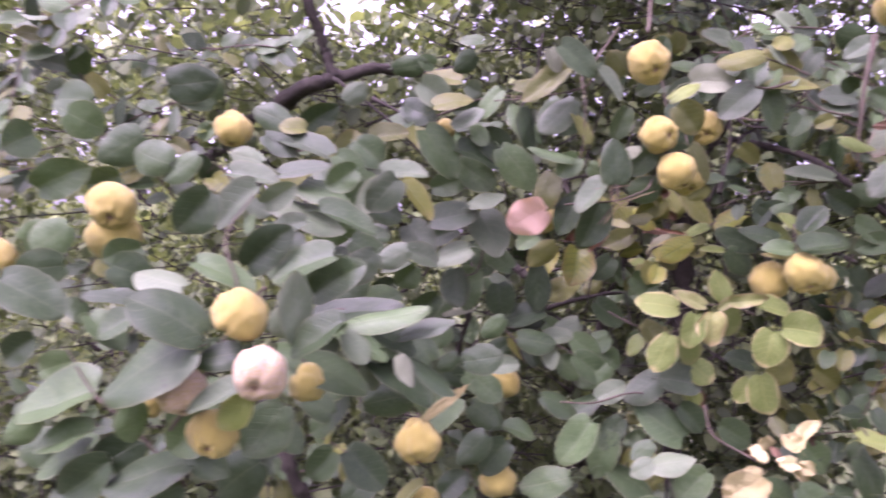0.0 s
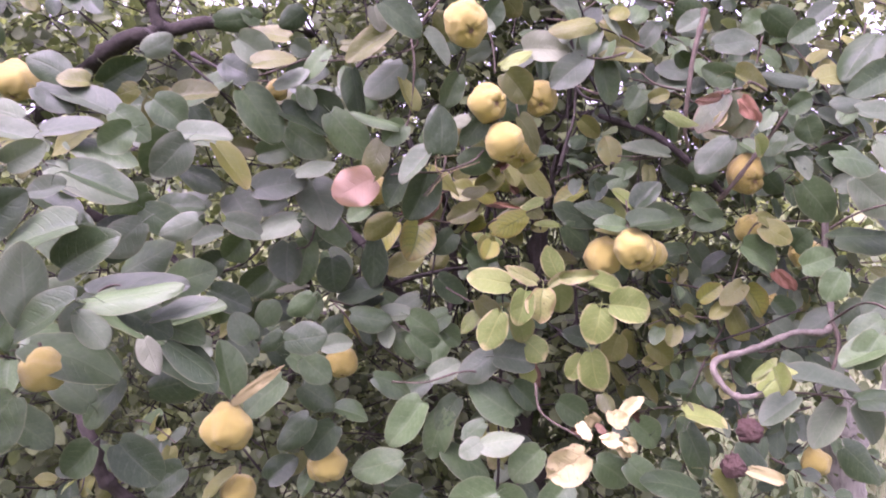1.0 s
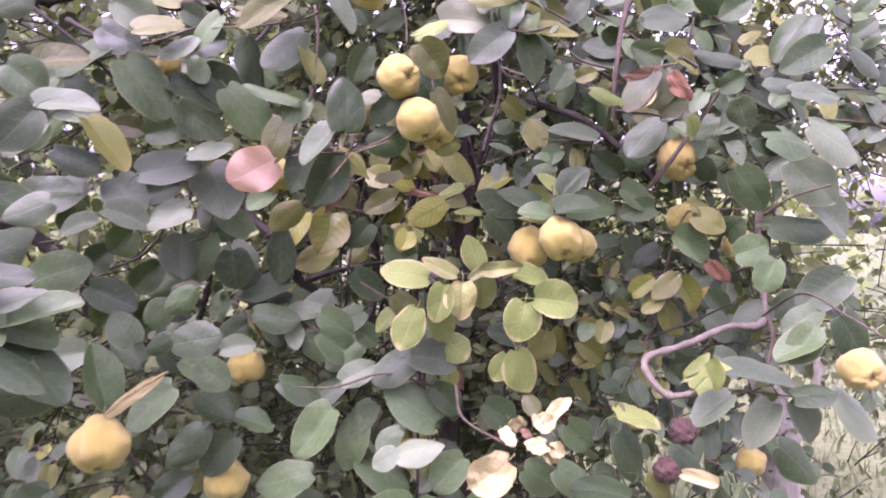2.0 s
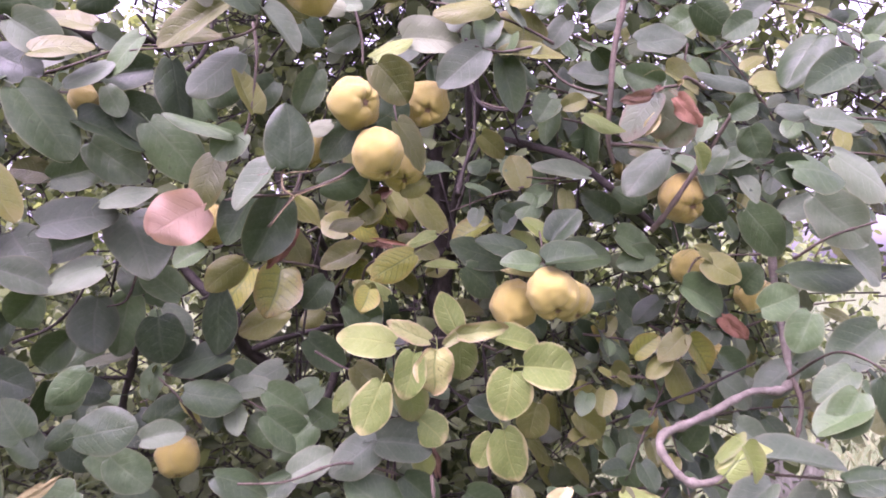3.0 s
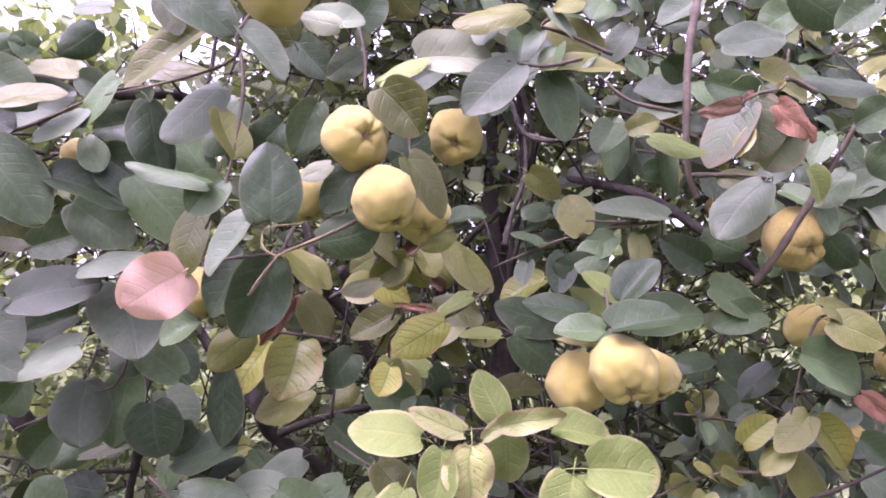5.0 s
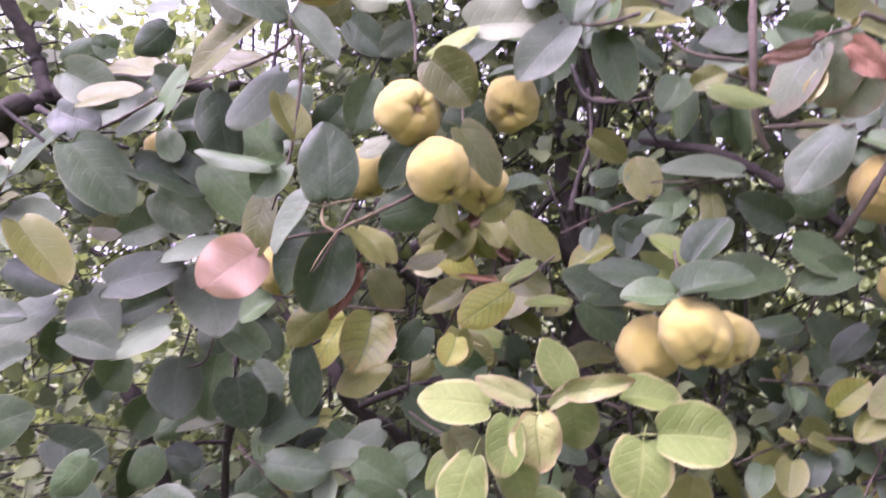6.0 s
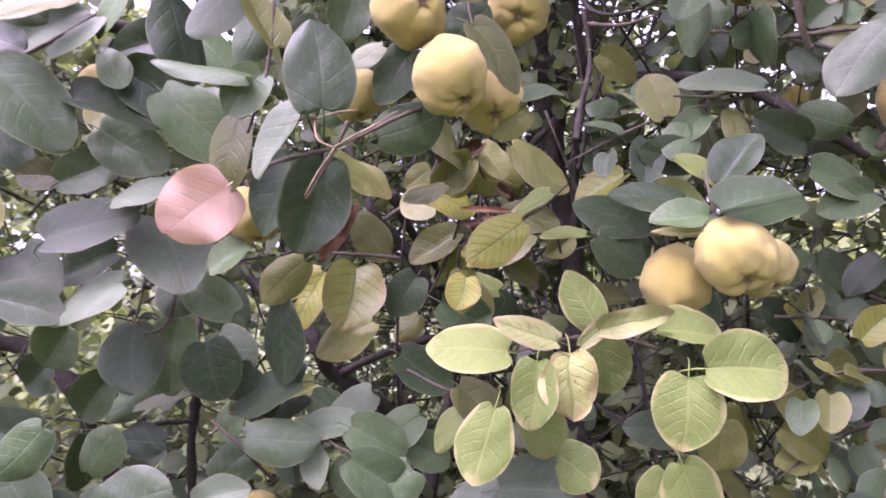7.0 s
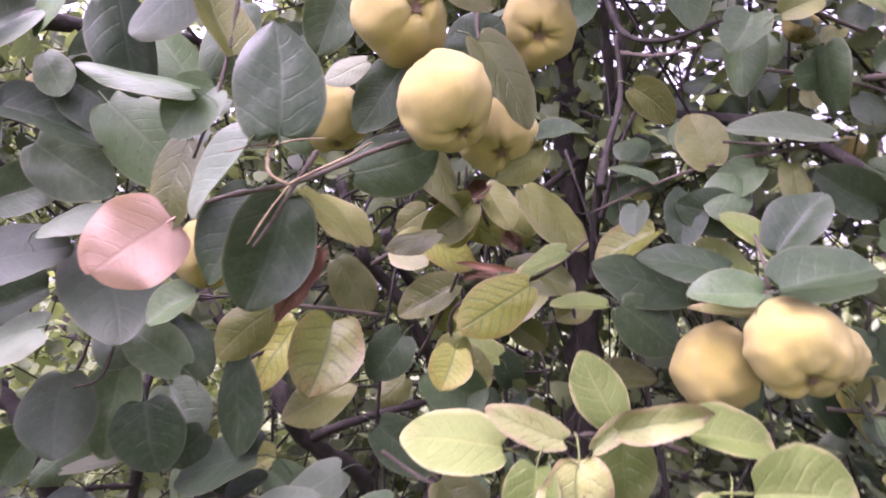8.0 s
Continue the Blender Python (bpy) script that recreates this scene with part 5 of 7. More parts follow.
leaf(spray, "green", (-0.305, 1.242, 1.502), (-0.226, 1.216, 1.425), 0.077, (0.11, -0.90, 0.42))
leaf(spray, "silver", (-0.303, 1.277, 1.586), (-0.180, 1.279, 1.542), 0.082, (0.29, -0.56, 0.78))
leaf(spray, "green", (-0.165, 1.435, 1.664), (-0.204, 1.436, 1.583), 0.076, (0.27, -0.95, -0.13))
leaf(spray, "green", (-0.285, 1.298, 1.632), (-0.175, 1.260, 1.596), 0.067, (0.07, -0.57, 0.82))
leaf(spray, "olive", (-0.232, 1.272, 1.656), (-0.324, 1.292, 1.609), 0.047, (-0.40, -0.82, 0.42))
leaf(spray, "silver", (-0.210, 1.270, 1.670), (-0.307, 1.276, 1.716), 0.066, (0.31, -0.61, 0.73))
leaf(spray, "olive", (-0.259, 1.301, 1.726), (-0.303, 1.286, 1.731), 0.043, (0.32, -0.73, 0.61))
leaf(spray, "olive", (-0.224, 1.545, 1.683), (-0.195, 1.558, 1.771), 0.068, (0.30, -0.95, 0.04))
leaf(spray, "green", (-0.159, 1.540, 1.727), (-0.229, 1.536, 1.683), 0.065, (-0.20, -0.90, 0.39))
leaf(spray, "green", (-0.070, 1.531, 1.787), (-0.196, 1.566, 1.743), 0.063, (-0.39, -0.78, 0.48))
leaf(spray, "olive", (-0.242, 1.502, 1.754), (-0.312, 1.521, 1.734), 0.047, (-0.20, -0.96, -0.20))
leaf(spray, "green", (-0.308, 1.512, 1.764), (-0.227, 1.493, 1.805), 0.058, (0.04, -0.88, -0.48))
leaf(spray, "silver", (-0.199, 1.397, 1.801), (-0.154, 1.415, 1.838), 0.043, (0.39, -0.92, -0.04))
leaf(spray, "green", (-0.087, 1.536, 1.820), (-0.019, 1.524, 1.786), 0.061, (-0.04, -0.97, 0.24))
leaf(spray, "green", (-0.136, 1.203, 1.230), (-0.050, 1.171, 1.253), 0.057, (-0.37, -0.92, 0.13))
leaf(spray, "green", (-0.114, 1.560, 1.353), (-0.033, 1.558, 1.316), 0.063, (0.15, -0.91, 0.40))
leaf(spray, "green", (-0.233, 1.378, 1.399), (-0.137, 1.357, 1.451), 0.081, (-0.40, -0.82, 0.41))
leaf(spray, "green", (-0.175, 1.468, 1.371), (-0.091, 1.480, 1.404), 0.070, (0.06, -0.97, 0.22))
leaf(spray, "green", (-0.188, 1.381, 1.548), (-0.260, 1.388, 1.507), 0.054, (0.05, -0.96, -0.26))
spray = limb("spray", [(0.531, 1.562, 1.147), (0.427, 1.527, 1.182), (0.333, 1.539, 1.158), (0.262, 1.548, 1.158)], 0.0026, 0.0014, mat=MAT_TWIG, sides=6, seed=66)
leaf(spray, "green", (0.326, 1.520, 1.120), (0.251, 1.520, 1.033), 0.076, (-0.48, -0.77, 0.41))
leaf(spray, "green", (0.227, 1.580, 1.164), (0.311, 1.580, 1.125), 0.061, (0.32, -0.66, 0.68))
leaf(spray, "silver", (0.346, 1.550, 1.165), (0.411, 1.550, 1.199), 0.048, (-0.17, -0.93, 0.33))
leaf(spray, "green", (0.144, 1.550, 1.066), (0.086, 1.550, 0.997), 0.066, (-0.11, -0.95, 0.30))
leaf(spray, "green", (0.142, 1.600, 1.089), (0.214, 1.600, 1.066), 0.050, (0.24, -0.60, 0.76))
leaf(spray, "olive", (-0.039, 1.420, 1.017), (-0.110, 1.420, 0.962), 0.038, (-0.54, -0.48, 0.69))
leaf(spray, "green", (-0.002, 1.600, 0.934), (0.057, 1.600, 0.981), 0.058, (-0.11, -0.93, 0.35))
leaf(spray, "green", (0.532, 1.540, 1.078), (0.438, 1.540, 1.155), 0.080, (0.28, -0.90, 0.34))
leaf(spray, "green", (0.456, 1.500, 1.078), (0.411, 1.500, 1.046), 0.040, (-0.17, -0.88, 0.45))
leaf(spray, "green", (0.525, 1.540, 1.150), (0.583, 1.540, 1.094), 0.053, (0.15, -0.97, 0.16))
leaf(spray, "green", (0.357, 1.600, 1.156), (0.271, 1.600, 1.114), 0.063, (-0.37, -0.52, 0.77))
leaf(spray, "green", (0.413, 1.600, 1.107), (0.370, 1.600, 1.039), 0.053, (-0.48, -0.83, 0.30))
leaf(spray, "green", (0.327, 1.660, 1.195), (0.280, 1.660, 1.240), 0.057, (0.03, -0.97, 0.24))
leaf(spray, "green", (0.666, 1.660, 1.079), (0.739, 1.660, 1.032), 0.070, (0.02, -0.97, 0.24))
leaf(spray, "green", (0.094, 1.500, 1.097), (0.035, 1.500, 1.038), 0.057, (-0.07, -0.96, 0.28))
leaf(spray, "green", (0.390, 1.600, 1.077), (0.344, 1.600, 0.974), 0.074, (-0.59, -0.76, 0.27))
leaf(spray, "green", (0.381, 1.600, 1.232), (0.319, 1.600, 1.179), 0.056, (-0.06, -0.96, 0.28))
leaf(spray, "yellow", (0.554, 1.560, 1.186), (0.569, 1.560, 1.137), 0.038, (0.01, -0.98, 0.22))
leaf(spray, "olive", (0.804, 1.700, 1.160), (0.864, 1.700, 1.111), 0.048, (0.50, -0.60, 0.62))
leaf(spray, "rust", (0.582, 1.580, 1.187), (0.597, 1.580, 1.132), 0.019, (-0.02, -0.98, 0.21))
leaf(spray, "olive", (0.840, 1.740, 1.111), (0.874, 1.740, 1.056), 0.043, (0.42, -0.87, 0.26))
leaf(spray, "green", (0.305, 1.600, 1.253), (0.374, 1.600, 1.192), 0.061, (0.16, -0.97, 0.18))
leaf(spray, "green", (0.476, 1.456, 0.944), (0.376, 1.445, 0.898), 0.098, (-0.09, -0.91, 0.41))
leaf(spray, "green", (0.479, 1.475, 0.941), (0.541, 1.473, 0.872), 0.074, (0.23, -0.95, 0.23))
leaf(spray, "green", (0.245, 1.663, 1.351), (0.139, 1.688, 1.337), 0.082, (-0.23, -0.57, 0.79))
leaf(spray, "green", (0.289, 1.583, 0.976), (0.186, 1.616, 0.943), 0.073, (-0.40, -0.78, 0.47))
leaf(spray, "green", (0.336, 1.573, 0.903), (0.259, 1.580, 0.852), 0.081, (-0.26, -0.93, 0.26))
leaf(spray, "green", (-0.030, 1.590, 1.204), (-0.095, 1.623, 1.251), 0.052, (-0.21, -0.91, 0.35))
leaf(spray, "green", (0.035, 1.529, 1.171), (-0.037, 1.534, 1.099), 0.078, (-0.51, -0.73, 0.46))
leaf(spray, "green", (0.384, 1.592, 0.995), (0.490, 1.595, 0.935), 0.089, (0.42, -0.56, 0.72))
leaf(spray, "green", (0.597, 1.563, 0.995), (0.532, 1.568, 0.930), 0.074, (-0.44, -0.82, 0.38))
spray = limb("twig", [(0.560, 1.478, 1.165), (0.566, 1.454, 1.112), (0.617, 1.424, 1.078), (0.658, 1.408, 1.059)], 0.0030, 0.0020, mat=MAT_TWIG, sides=6, seed=67)
leaf(spray, "silver", (0.444, 1.460, 1.043), (0.528, 1.460, 1.054), 0.056, (-0.11, -0.59, 0.80))
leaf(spray, "silver", (0.442, 1.460, 1.048), (0.398, 1.460, 1.024), 0.041, (-0.15, -0.87, 0.48))
leaf(spray, "green", (0.942, 1.560, 1.031), (1.004, 1.560, 0.924), 0.082, (0.37, -0.90, 0.22))
leaf(spray, "green", (0.819, 1.580, 1.049), (0.882, 1.580, 0.991), 0.064, (-0.04, -0.98, 0.17))
leaf(spray, "green", (0.743, 1.600, 0.950), (0.822, 1.600, 0.895), 0.074, (0.06, -0.95, 0.30))
leaf(spray, "pale", (0.674, 1.520, 1.213), (0.646, 1.520, 1.162), 0.043, (-0.24, -0.91, 0.34))
leaf(spray, "straw", (0.634, 1.380, 1.047), (0.559, 1.376, 0.997), 0.070, (-0.15, -0.94, 0.29))
leaf(spray, "straw", (0.725, 1.400, 1.091), (0.704, 1.426, 1.118), 0.037, (-0.38, -0.80, 0.47))
leaf(spray, "straw", (0.721, 1.412, 1.105), (0.764, 1.409, 1.150), 0.027, (-0.52, -0.72, 0.45))
leaf(spray, "straw", (0.711, 1.391, 1.069), (0.671, 1.376, 1.076), 0.029, (0.39, -0.87, 0.30))
leaf(spray, "straw", (0.707, 1.391, 1.064), (0.734, 1.396, 1.032), 0.027, (0.21, -0.98, 0.02))
leaf(spray, "straw", (0.718, 1.395, 1.066), (0.746, 1.380, 1.050), 0.029, (-0.33, -0.90, 0.28))
leaf(spray, "straw", (0.635, 1.418, 1.095), (0.651, 1.393, 1.070), 0.025, (-0.31, -0.76, 0.57))
leaf(spray, "straw", (0.656, 1.421, 1.109), (0.688, 1.426, 1.085), 0.027, (0.04, -0.99, -0.14))
leaf(spray, "rust", (0.674, 1.423, 1.092), (0.690, 1.409, 1.076), 0.016, (-0.32, -0.85, 0.42))
leaf(spray, "rust", (0.743, 1.414, 1.117), (0.770, 1.430, 1.094), 0.017, (0.47, -0.88, -0.07))
leaf(spray, "rust", (0.624, 1.434, 1.079), (0.666, 1.427, 1.067), 0.016, (-0.07, -0.96, 0.28))
leaf(spray, "olive", (0.698, 1.459, 1.145), (0.709, 1.433, 1.107), 0.033, (-0.15, -0.85, 0.51))
leaf(spray, "green", (0.897, 1.419, 0.944), (0.784, 1.436, 0.977), 0.087, (0.19, -0.42, 0.89))
leaf(spray, "green", (0.783, 1.517, 0.977), (0.859, 1.503, 0.925), 0.062, (0.07, -0.94, 0.35))
leaf(spray, "green", (0.646, 1.513, 0.935), (0.578, 1.498, 0.881), 0.067, (-0.16, -0.88, 0.45))
leaf(spray, "green", (1.048, 1.430, 0.979), (1.011, 1.460, 1.035), 0.061, (0.18, -0.81, 0.56))
spray = limb("spray", [(0.961, 1.274, 1.193), (1.025, 1.245, 1.192), (1.085, 1.206, 1.189)], 0.0026, 0.0014, mat=MAT_TWIG, sides=6, seed=68)
leaf(spray, "pale", (0.904, 1.500, 1.085), (1.008, 1.500, 1.074), 0.068, (0.10, -0.42, 0.90))
leaf(spray, "straw", (0.991, 1.400, 0.994), (1.091, 1.400, 0.965), 0.028, (0.05, -0.92, 0.38))
leaf(spray, "olive", (0.928, 1.420, 0.978), (0.993, 1.420, 0.891), 0.061, (0.52, -0.76, 0.39))
leaf(spray, "silver", (0.972, 1.240, 1.224), (1.124, 1.240, 1.207), 0.060, (0.10, -0.49, 0.87))
leaf(spray, "silver", (1.085, 1.220, 1.176), (1.152, 1.220, 1.106), 0.064, (0.17, -0.97, 0.17))
leaf(spray, "silver", (1.084, 1.260, 1.164), (1.030, 1.260, 1.092), 0.059, (-0.73, -0.40, 0.55))
leaf(spray, "yellow", (0.866, 1.180, 1.240), (0.904, 1.180, 1.271), 0.025, (-0.62, -0.15, 0.77))
leaf(spray, "yellow", (0.896, 1.170, 1.260), (0.922, 1.170, 1.211), 0.037, (0.34, -0.92, 0.18))
leaf(spray, "yellow", (0.888, 1.180, 1.254), (0.861, 1.180, 1.232), 0.022, (-0.62, -0.15, 0.77))
leaf(spray, "yellow", (0.901, 1.190, 1.254), (0.951, 1.190, 1.245), 0.022, (0.15, -0.54, 0.83))
leaf(spray, "silver", (1.159, 1.200, 1.192), (1.252, 1.200, 1.119), 0.076, (0.34, -0.83, 0.44))
leaf(spray, "silver", (0.959, 1.200, 1.198), (0.894, 1.200, 1.156), 0.051, (-0.49, -0.43, 0.76))
leaf(spray, "green", (1.148, 1.320, 1.065), (1.223, 1.320, 0.996), 0.067, (0.19, -0.96, 0.20))
leaf(spray, "yellow", (0.937, 1.267, 1.192), (0.979, 1.264, 1.234), 0.043, (-0.34, -0.90, 0.27))
leaf(spray, "green", (1.069, 1.189, 1.194), (1.126, 1.161, 1.211), 0.057, (-0.40, -0.29, 0.87))
leaf(spray, "green", (1.187, 1.279, 1.277), (1.102, 1.278, 1.246), 0.065, (-0.32, -0.33, 0.89))
spray = limb("spray", [(1.058, 1.259, 1.498), (1.073, 1.209, 1.527), (1.101, 1.155, 1.544)], 0.0026, 0.0014, mat=MAT_TWIG, sides=6, seed=69)
leaf(spray, "green", (1.047, 1.239, 1.628), (1.137, 1.236, 1.618), 0.065, (0.03, -0.86, 0.50))
leaf(spray, "green", (1.037, 1.309, 1.424), (1.096, 1.291, 1.447), 0.054, (-0.29, -0.95, 0.04))
leaf(spray, "green", (1.136, 1.217, 1.783), (1.049, 1.204, 1.737), 0.054, (0.01, -0.97, 0.25))
leaf(spray, "green", (1.078, 1.252, 1.418), (1.053, 1.262, 1.364), 0.049, (-0.74, -0.64, 0.22))
spray = limb("spray", [(-0.364, 0.920, 1.260), (-0.297, 0.900, 1.354), (-0.268, 0.900, 1.442), (-0.298, 0.950, 1.516), (-0.278, 1.050, 1.595)], 0.0026, 0.0014, mat=MAT_TWIG, sides=6, seed=70)
leaf(spray, "green", (-0.183, 1.020, 1.557), (-0.099, 1.020, 1.533), 0.052, (0.22, -0.58, 0.78))
leaf(spray, "green", (-0.144, 1.150, 1.632), (-0.195, 1.150, 1.604), 0.046, (0.14, -0.99, -0.03))
leaf(spray, "green", (-0.185, 1.200, 1.663), (-0.136, 1.200, 1.623), 0.045, (0.06, -0.96, 0.29))
leaf(spray, "silver", (-0.193, 0.920, 1.377), (-0.196, 0.920, 1.466), 0.059, (0.80, -0.60, 0.03))
leaf(spray, "green", (-0.130, 0.900, 1.406), (-0.202, 0.900, 1.366), 0.054, (-0.36, -0.68, 0.64))
leaf(spray, "green", (-0.125, 0.920, 1.399), (-0.022, 0.920, 1.426), 0.043, (-0.21, -0.58, 0.79))
leaf(spray, "silver", (-0.057, 0.940, 1.380), (0.015, 0.940, 1.400), 0.034, (-0.22, -0.55, 0.81))
leaf(spray, "silver", (-0.127, 0.900, 1.390), (-0.098, 0.900, 1.353), 0.033, (0.20, -0.91, 0.37))
leaf(spray, "green", (-0.098, 0.950, 1.391), (-0.038, 0.950, 1.358), 0.045, (0.37, -0.65, 0.66))
leaf(spray, "under", (-0.055, 0.900, 1.361), (-0.041, 0.900, 1.322), 0.027, (0.65, -0.72, 0.23))
leaf(spray, "deep", (-0.206, 0.960, 1.345), (-0.103, 0.960, 1.311), 0.072, (0.28, -0.46, 0.84))
leaf(spray, "deep", (-0.253, 0.860, 1.370), (-0.311, 0.860, 1.362), 0.039, (-0.08, -0.81, 0.58))
leaf(spray, "silver", (-0.242, 0.840, 1.332), (-0.314, 0.840, 1.307), 0.039, (-0.27, -0.57, 0.78))
leaf(spray, "yellow", (-0.246, 0.860, 1.314), (-0.279, 0.860, 1.275), 0.039, (0.13, -0.99, 0.11))
leaf(spray, "green", (-0.336, 0.940, 1.481), (-0.254, 0.940, 1.455), 0.052, (0.27, -0.48, 0.84))
leaf(spray, "green", (-0.152, 0.960, 1.491), (-0.237, 0.960, 1.463), 0.059, (-0.22, -0.70, 0.68))
leaf(spray, "green", (-0.342, 1.020, 1.583), (-0.394, 1.020, 1.528), 0.060, (0.27, -0.96, -0.03))
leaf(spray, "silver", (-0.281, 1.050, 1.594), (-0.351, 1.050, 1.538), 0.059, (-0.29, -0.88, 0.37))
leaf(spray, "silver", (-0.357, 1.160, 1.627), (-0.274, 1.160, 1.619), 0.051, (0.07, -0.67, 0.74))
leaf(spray, "silver", (-0.273, 1.160, 1.625), (-0.193, 1.160, 1.647), 0.037, (-0.17, -0.76, 0.63))
leaf(spray, "silver", (-0.308, 1.180, 1.648), (-0.360, 1.180, 1.664), 0.037, (-0.01, -0.98, 0.20))
leaf(spray, "silver", (-0.219, 1.100, 1.543), (-0.273, 1.100, 1.537), 0.036, (-0.05, -0.87, 0.49))
leaf(spray, "green", (-0.290, 1.300, 1.732), (-0.356, 1.300, 1.765), 0.053, (-0.01, -0.98, 0.19))
leaf(spray, "silver", (-0.325, 1.260, 1.707), (-0.269, 1.260, 1.671), 0.044, (0.26, -0.88, 0.41))
leaf(spray, "green", (-0.462, 1.300, 1.676), (-0.525, 1.300, 1.632), 0.051, (-0.14, -0.97, 0.20))
leaf(spray, "deep", (-0.263, 1.020, 1.250), (-0.206, 1.020, 1.204), 0.048, (0.48, -0.65, 0.59))
leaf(spray, "green", (-0.344, 0.950, 1.221), (-0.298, 0.950, 1.189), 0.042, (0.24, -0.80, 0.55))
leaf(spray, "green", (-0.298, 0.851, 1.394), (-0.374, 0.829, 1.449), 0.077, (0.59, -0.56, 0.59))
leaf(spray, "green", (-0.311, 0.850, 1.385), (-0.425, 0.850, 1.324), 0.099, (-0.36, -0.66, 0.66))
leaf(spray, "green", (-0.501, 1.000, 1.297), (-0.621, 1.000, 1.270), 0.094, (-0.18, -0.59, 0.79))
leaf(spray, "green", (-0.479, 1.000, 1.183), (-0.562, 0.980, 1.156), 0.077, (-0.13, -0.55, 0.82))
leaf(spray, "green", (-0.643, 1.000, 1.453), (-0.553, 1.010, 1.416), 0.078, (0.36, -0.60, 0.71))
leaf(spray, "green", (-0.511, 1.000, 1.404), (-0.457, 0.990, 1.361), 0.051, (0.49, -0.47, 0.73))
leaf(spray, "green", (-0.277, 0.980, 1.476), (-0.212, 0.960, 1.527), 0.053, (-0.08, -0.96, -0.28))
leaf(spray, "green", (-0.649, 1.100, 1.358), (-0.713, 1.110, 1.319), 0.049, (-0.11, -0.99, -0.08))
leaf(spray, "green", (-0.702, 1.200, 1.608), (-0.615, 1.190, 1.638), 0.065, (0.01, -0.94, -0.35))
leaf(spray, "green", (-0.455, 0.950, 1.478), (-0.406, 0.970, 1.453), 0.051, (0.47, -0.87, 0.17))
leaf(spray, "green", (-0.219, 0.950, 1.285), (-0.262, 0.929, 1.226), 0.068, (0.12, -0.96, 0.25))
leaf(spray, "green", (-0.328, 0.950, 1.269), (-0.373, 0.940, 1.223), 0.060, (0.13, -0.99, 0.10))
leaf(spray, "green", (-0.258, 0.980, 1.198), (-0.332, 1.000, 1.140), 0.070, (-0.37, -0.92, 0.15))
leaf(spray, "green", (-0.443, 1.000, 1.224), (-0.495, 1.000, 1.173), 0.063, (0.08, -0.99, -0.08))
leaf(spray, "green", (-0.623, 1.150, 1.539), (-0.670, 1.129, 1.500), 0.062, (0.33, -0.94, 0.11))
leaf(spray, "green", (-0.435, 1.000, 1.501), (-0.500, 1.010, 1.484), 0.045, (-0.10, -0.97, -0.21))
leaf(spray, "green", (-0.566, 1.300, 1.715), (-0.639, 1.290, 1.669), 0.070, (0.20, -0.97, -0.10))
leaf(spray, "green", (-0.734, 1.350, 1.767), (-0.675, 1.371, 1.736), 0.073, (0.25, -0.95, -0.17))
leaf(spray, "green", (-0.556, 1.400, 1.833), (-0.460, 1.400, 1.845), 0.076, (0.02, -0.99, -0.17))
leaf(spray, "green", (-0.185, 1.000, 1.434), (-0.114, 0.980, 1.478), 0.054, (-0.34, -0.93, 0.11))
leaf(spray, "green", (-0.614, 1.100, 1.196), (-0.673, 1.090, 1.180), 0.059, (0.06, -0.92, 0.39))
leaf(spray, "green", (-0.613, 1.149, 1.314), (-0.694, 1.170, 1.290), 0.052, (-0.23, -0.97, -0.06))
leaf(spray, "green", (-0.149, 1.100, 1.179), (-0.092, 1.100, 1.122), 0.059, (0.34, -0.88, 0.34))
leaf(spray, "green", (-0.378, 1.000, 1.158), (-0.429, 0.980, 1.147), 0.054, (0.32, -0.91, 0.25))
leaf(spray, "silver", (-0.271, 1.050, 1.569), (-0.223, 1.040, 1.595), 0.038, (-0.02, -0.94, -0.34))
spray = limb("spray", [(0.613, 1.679, 1.510), (0.548, 1.650, 1.545), (0.512, 1.617, 1.606), (0.506, 1.595, 1.639)], 0.0026, 0.0014, mat=MAT_TWIG, sides=6, seed=71)
leaf(spray, "green", (0.805, 1.700, 1.412), (0.847, 1.700, 1.358), 0.045, (0.26, -0.94, 0.20))
leaf(spray, "olive", (0.595, 1.760, 1.525), (0.519, 1.760, 1.492), 0.055, (-0.25, -0.79, 0.57))
leaf(spray, "olive", (0.556, 1.600, 1.629), (0.617, 1.600, 1.564), 0.059, (0.38, -0.85, 0.36))
leaf(spray, "olive", (0.625, 1.640, 1.407), (0.698, 1.640, 1.422), 0.049, (-0.15, -0.64, 0.75))
leaf(spray, "orange", (0.336, 1.560, 1.562), (0.278, 1.588, 1.512), 0.020, (-0.22, -0.94, -0.28))
leaf(spray, "rust", (0.494, 1.704, 1.545), (0.555, 1.679, 1.542), 0.016, (-0.37, -0.93, -0.05))
leaf(spray, "rust", (0.513, 1.575, 1.630), (0.482, 1.588, 1.614), 0.021, (-0.37, -0.93, -0.05))
leaf(spray, "olive", (0.450, 1.654, 1.564), (0.403, 1.675, 1.588), 0.051, (-0.31, -0.92, 0.22))
leaf(spray, "olive", (0.568, 1.646, 1.581), (0.523, 1.646, 1.611), 0.043, (-0.15, -0.96, -0.23))
leaf(spray, "green", (1.075, 1.797, 1.219), (1.127, 1.798, 1.176), 0.045, (-0.12, -0.98, -0.15))
leaf(spray, "green", (1.039, 1.806, 1.133), (1.086, 1.786, 1.086), 0.062, (0.23, -0.79, 0.57))
leaf(spray, "olive", (0.904, 1.806, 1.221), (0.911, 1.823, 1.143), 0.058, (-0.96, -0.26, -0.13))
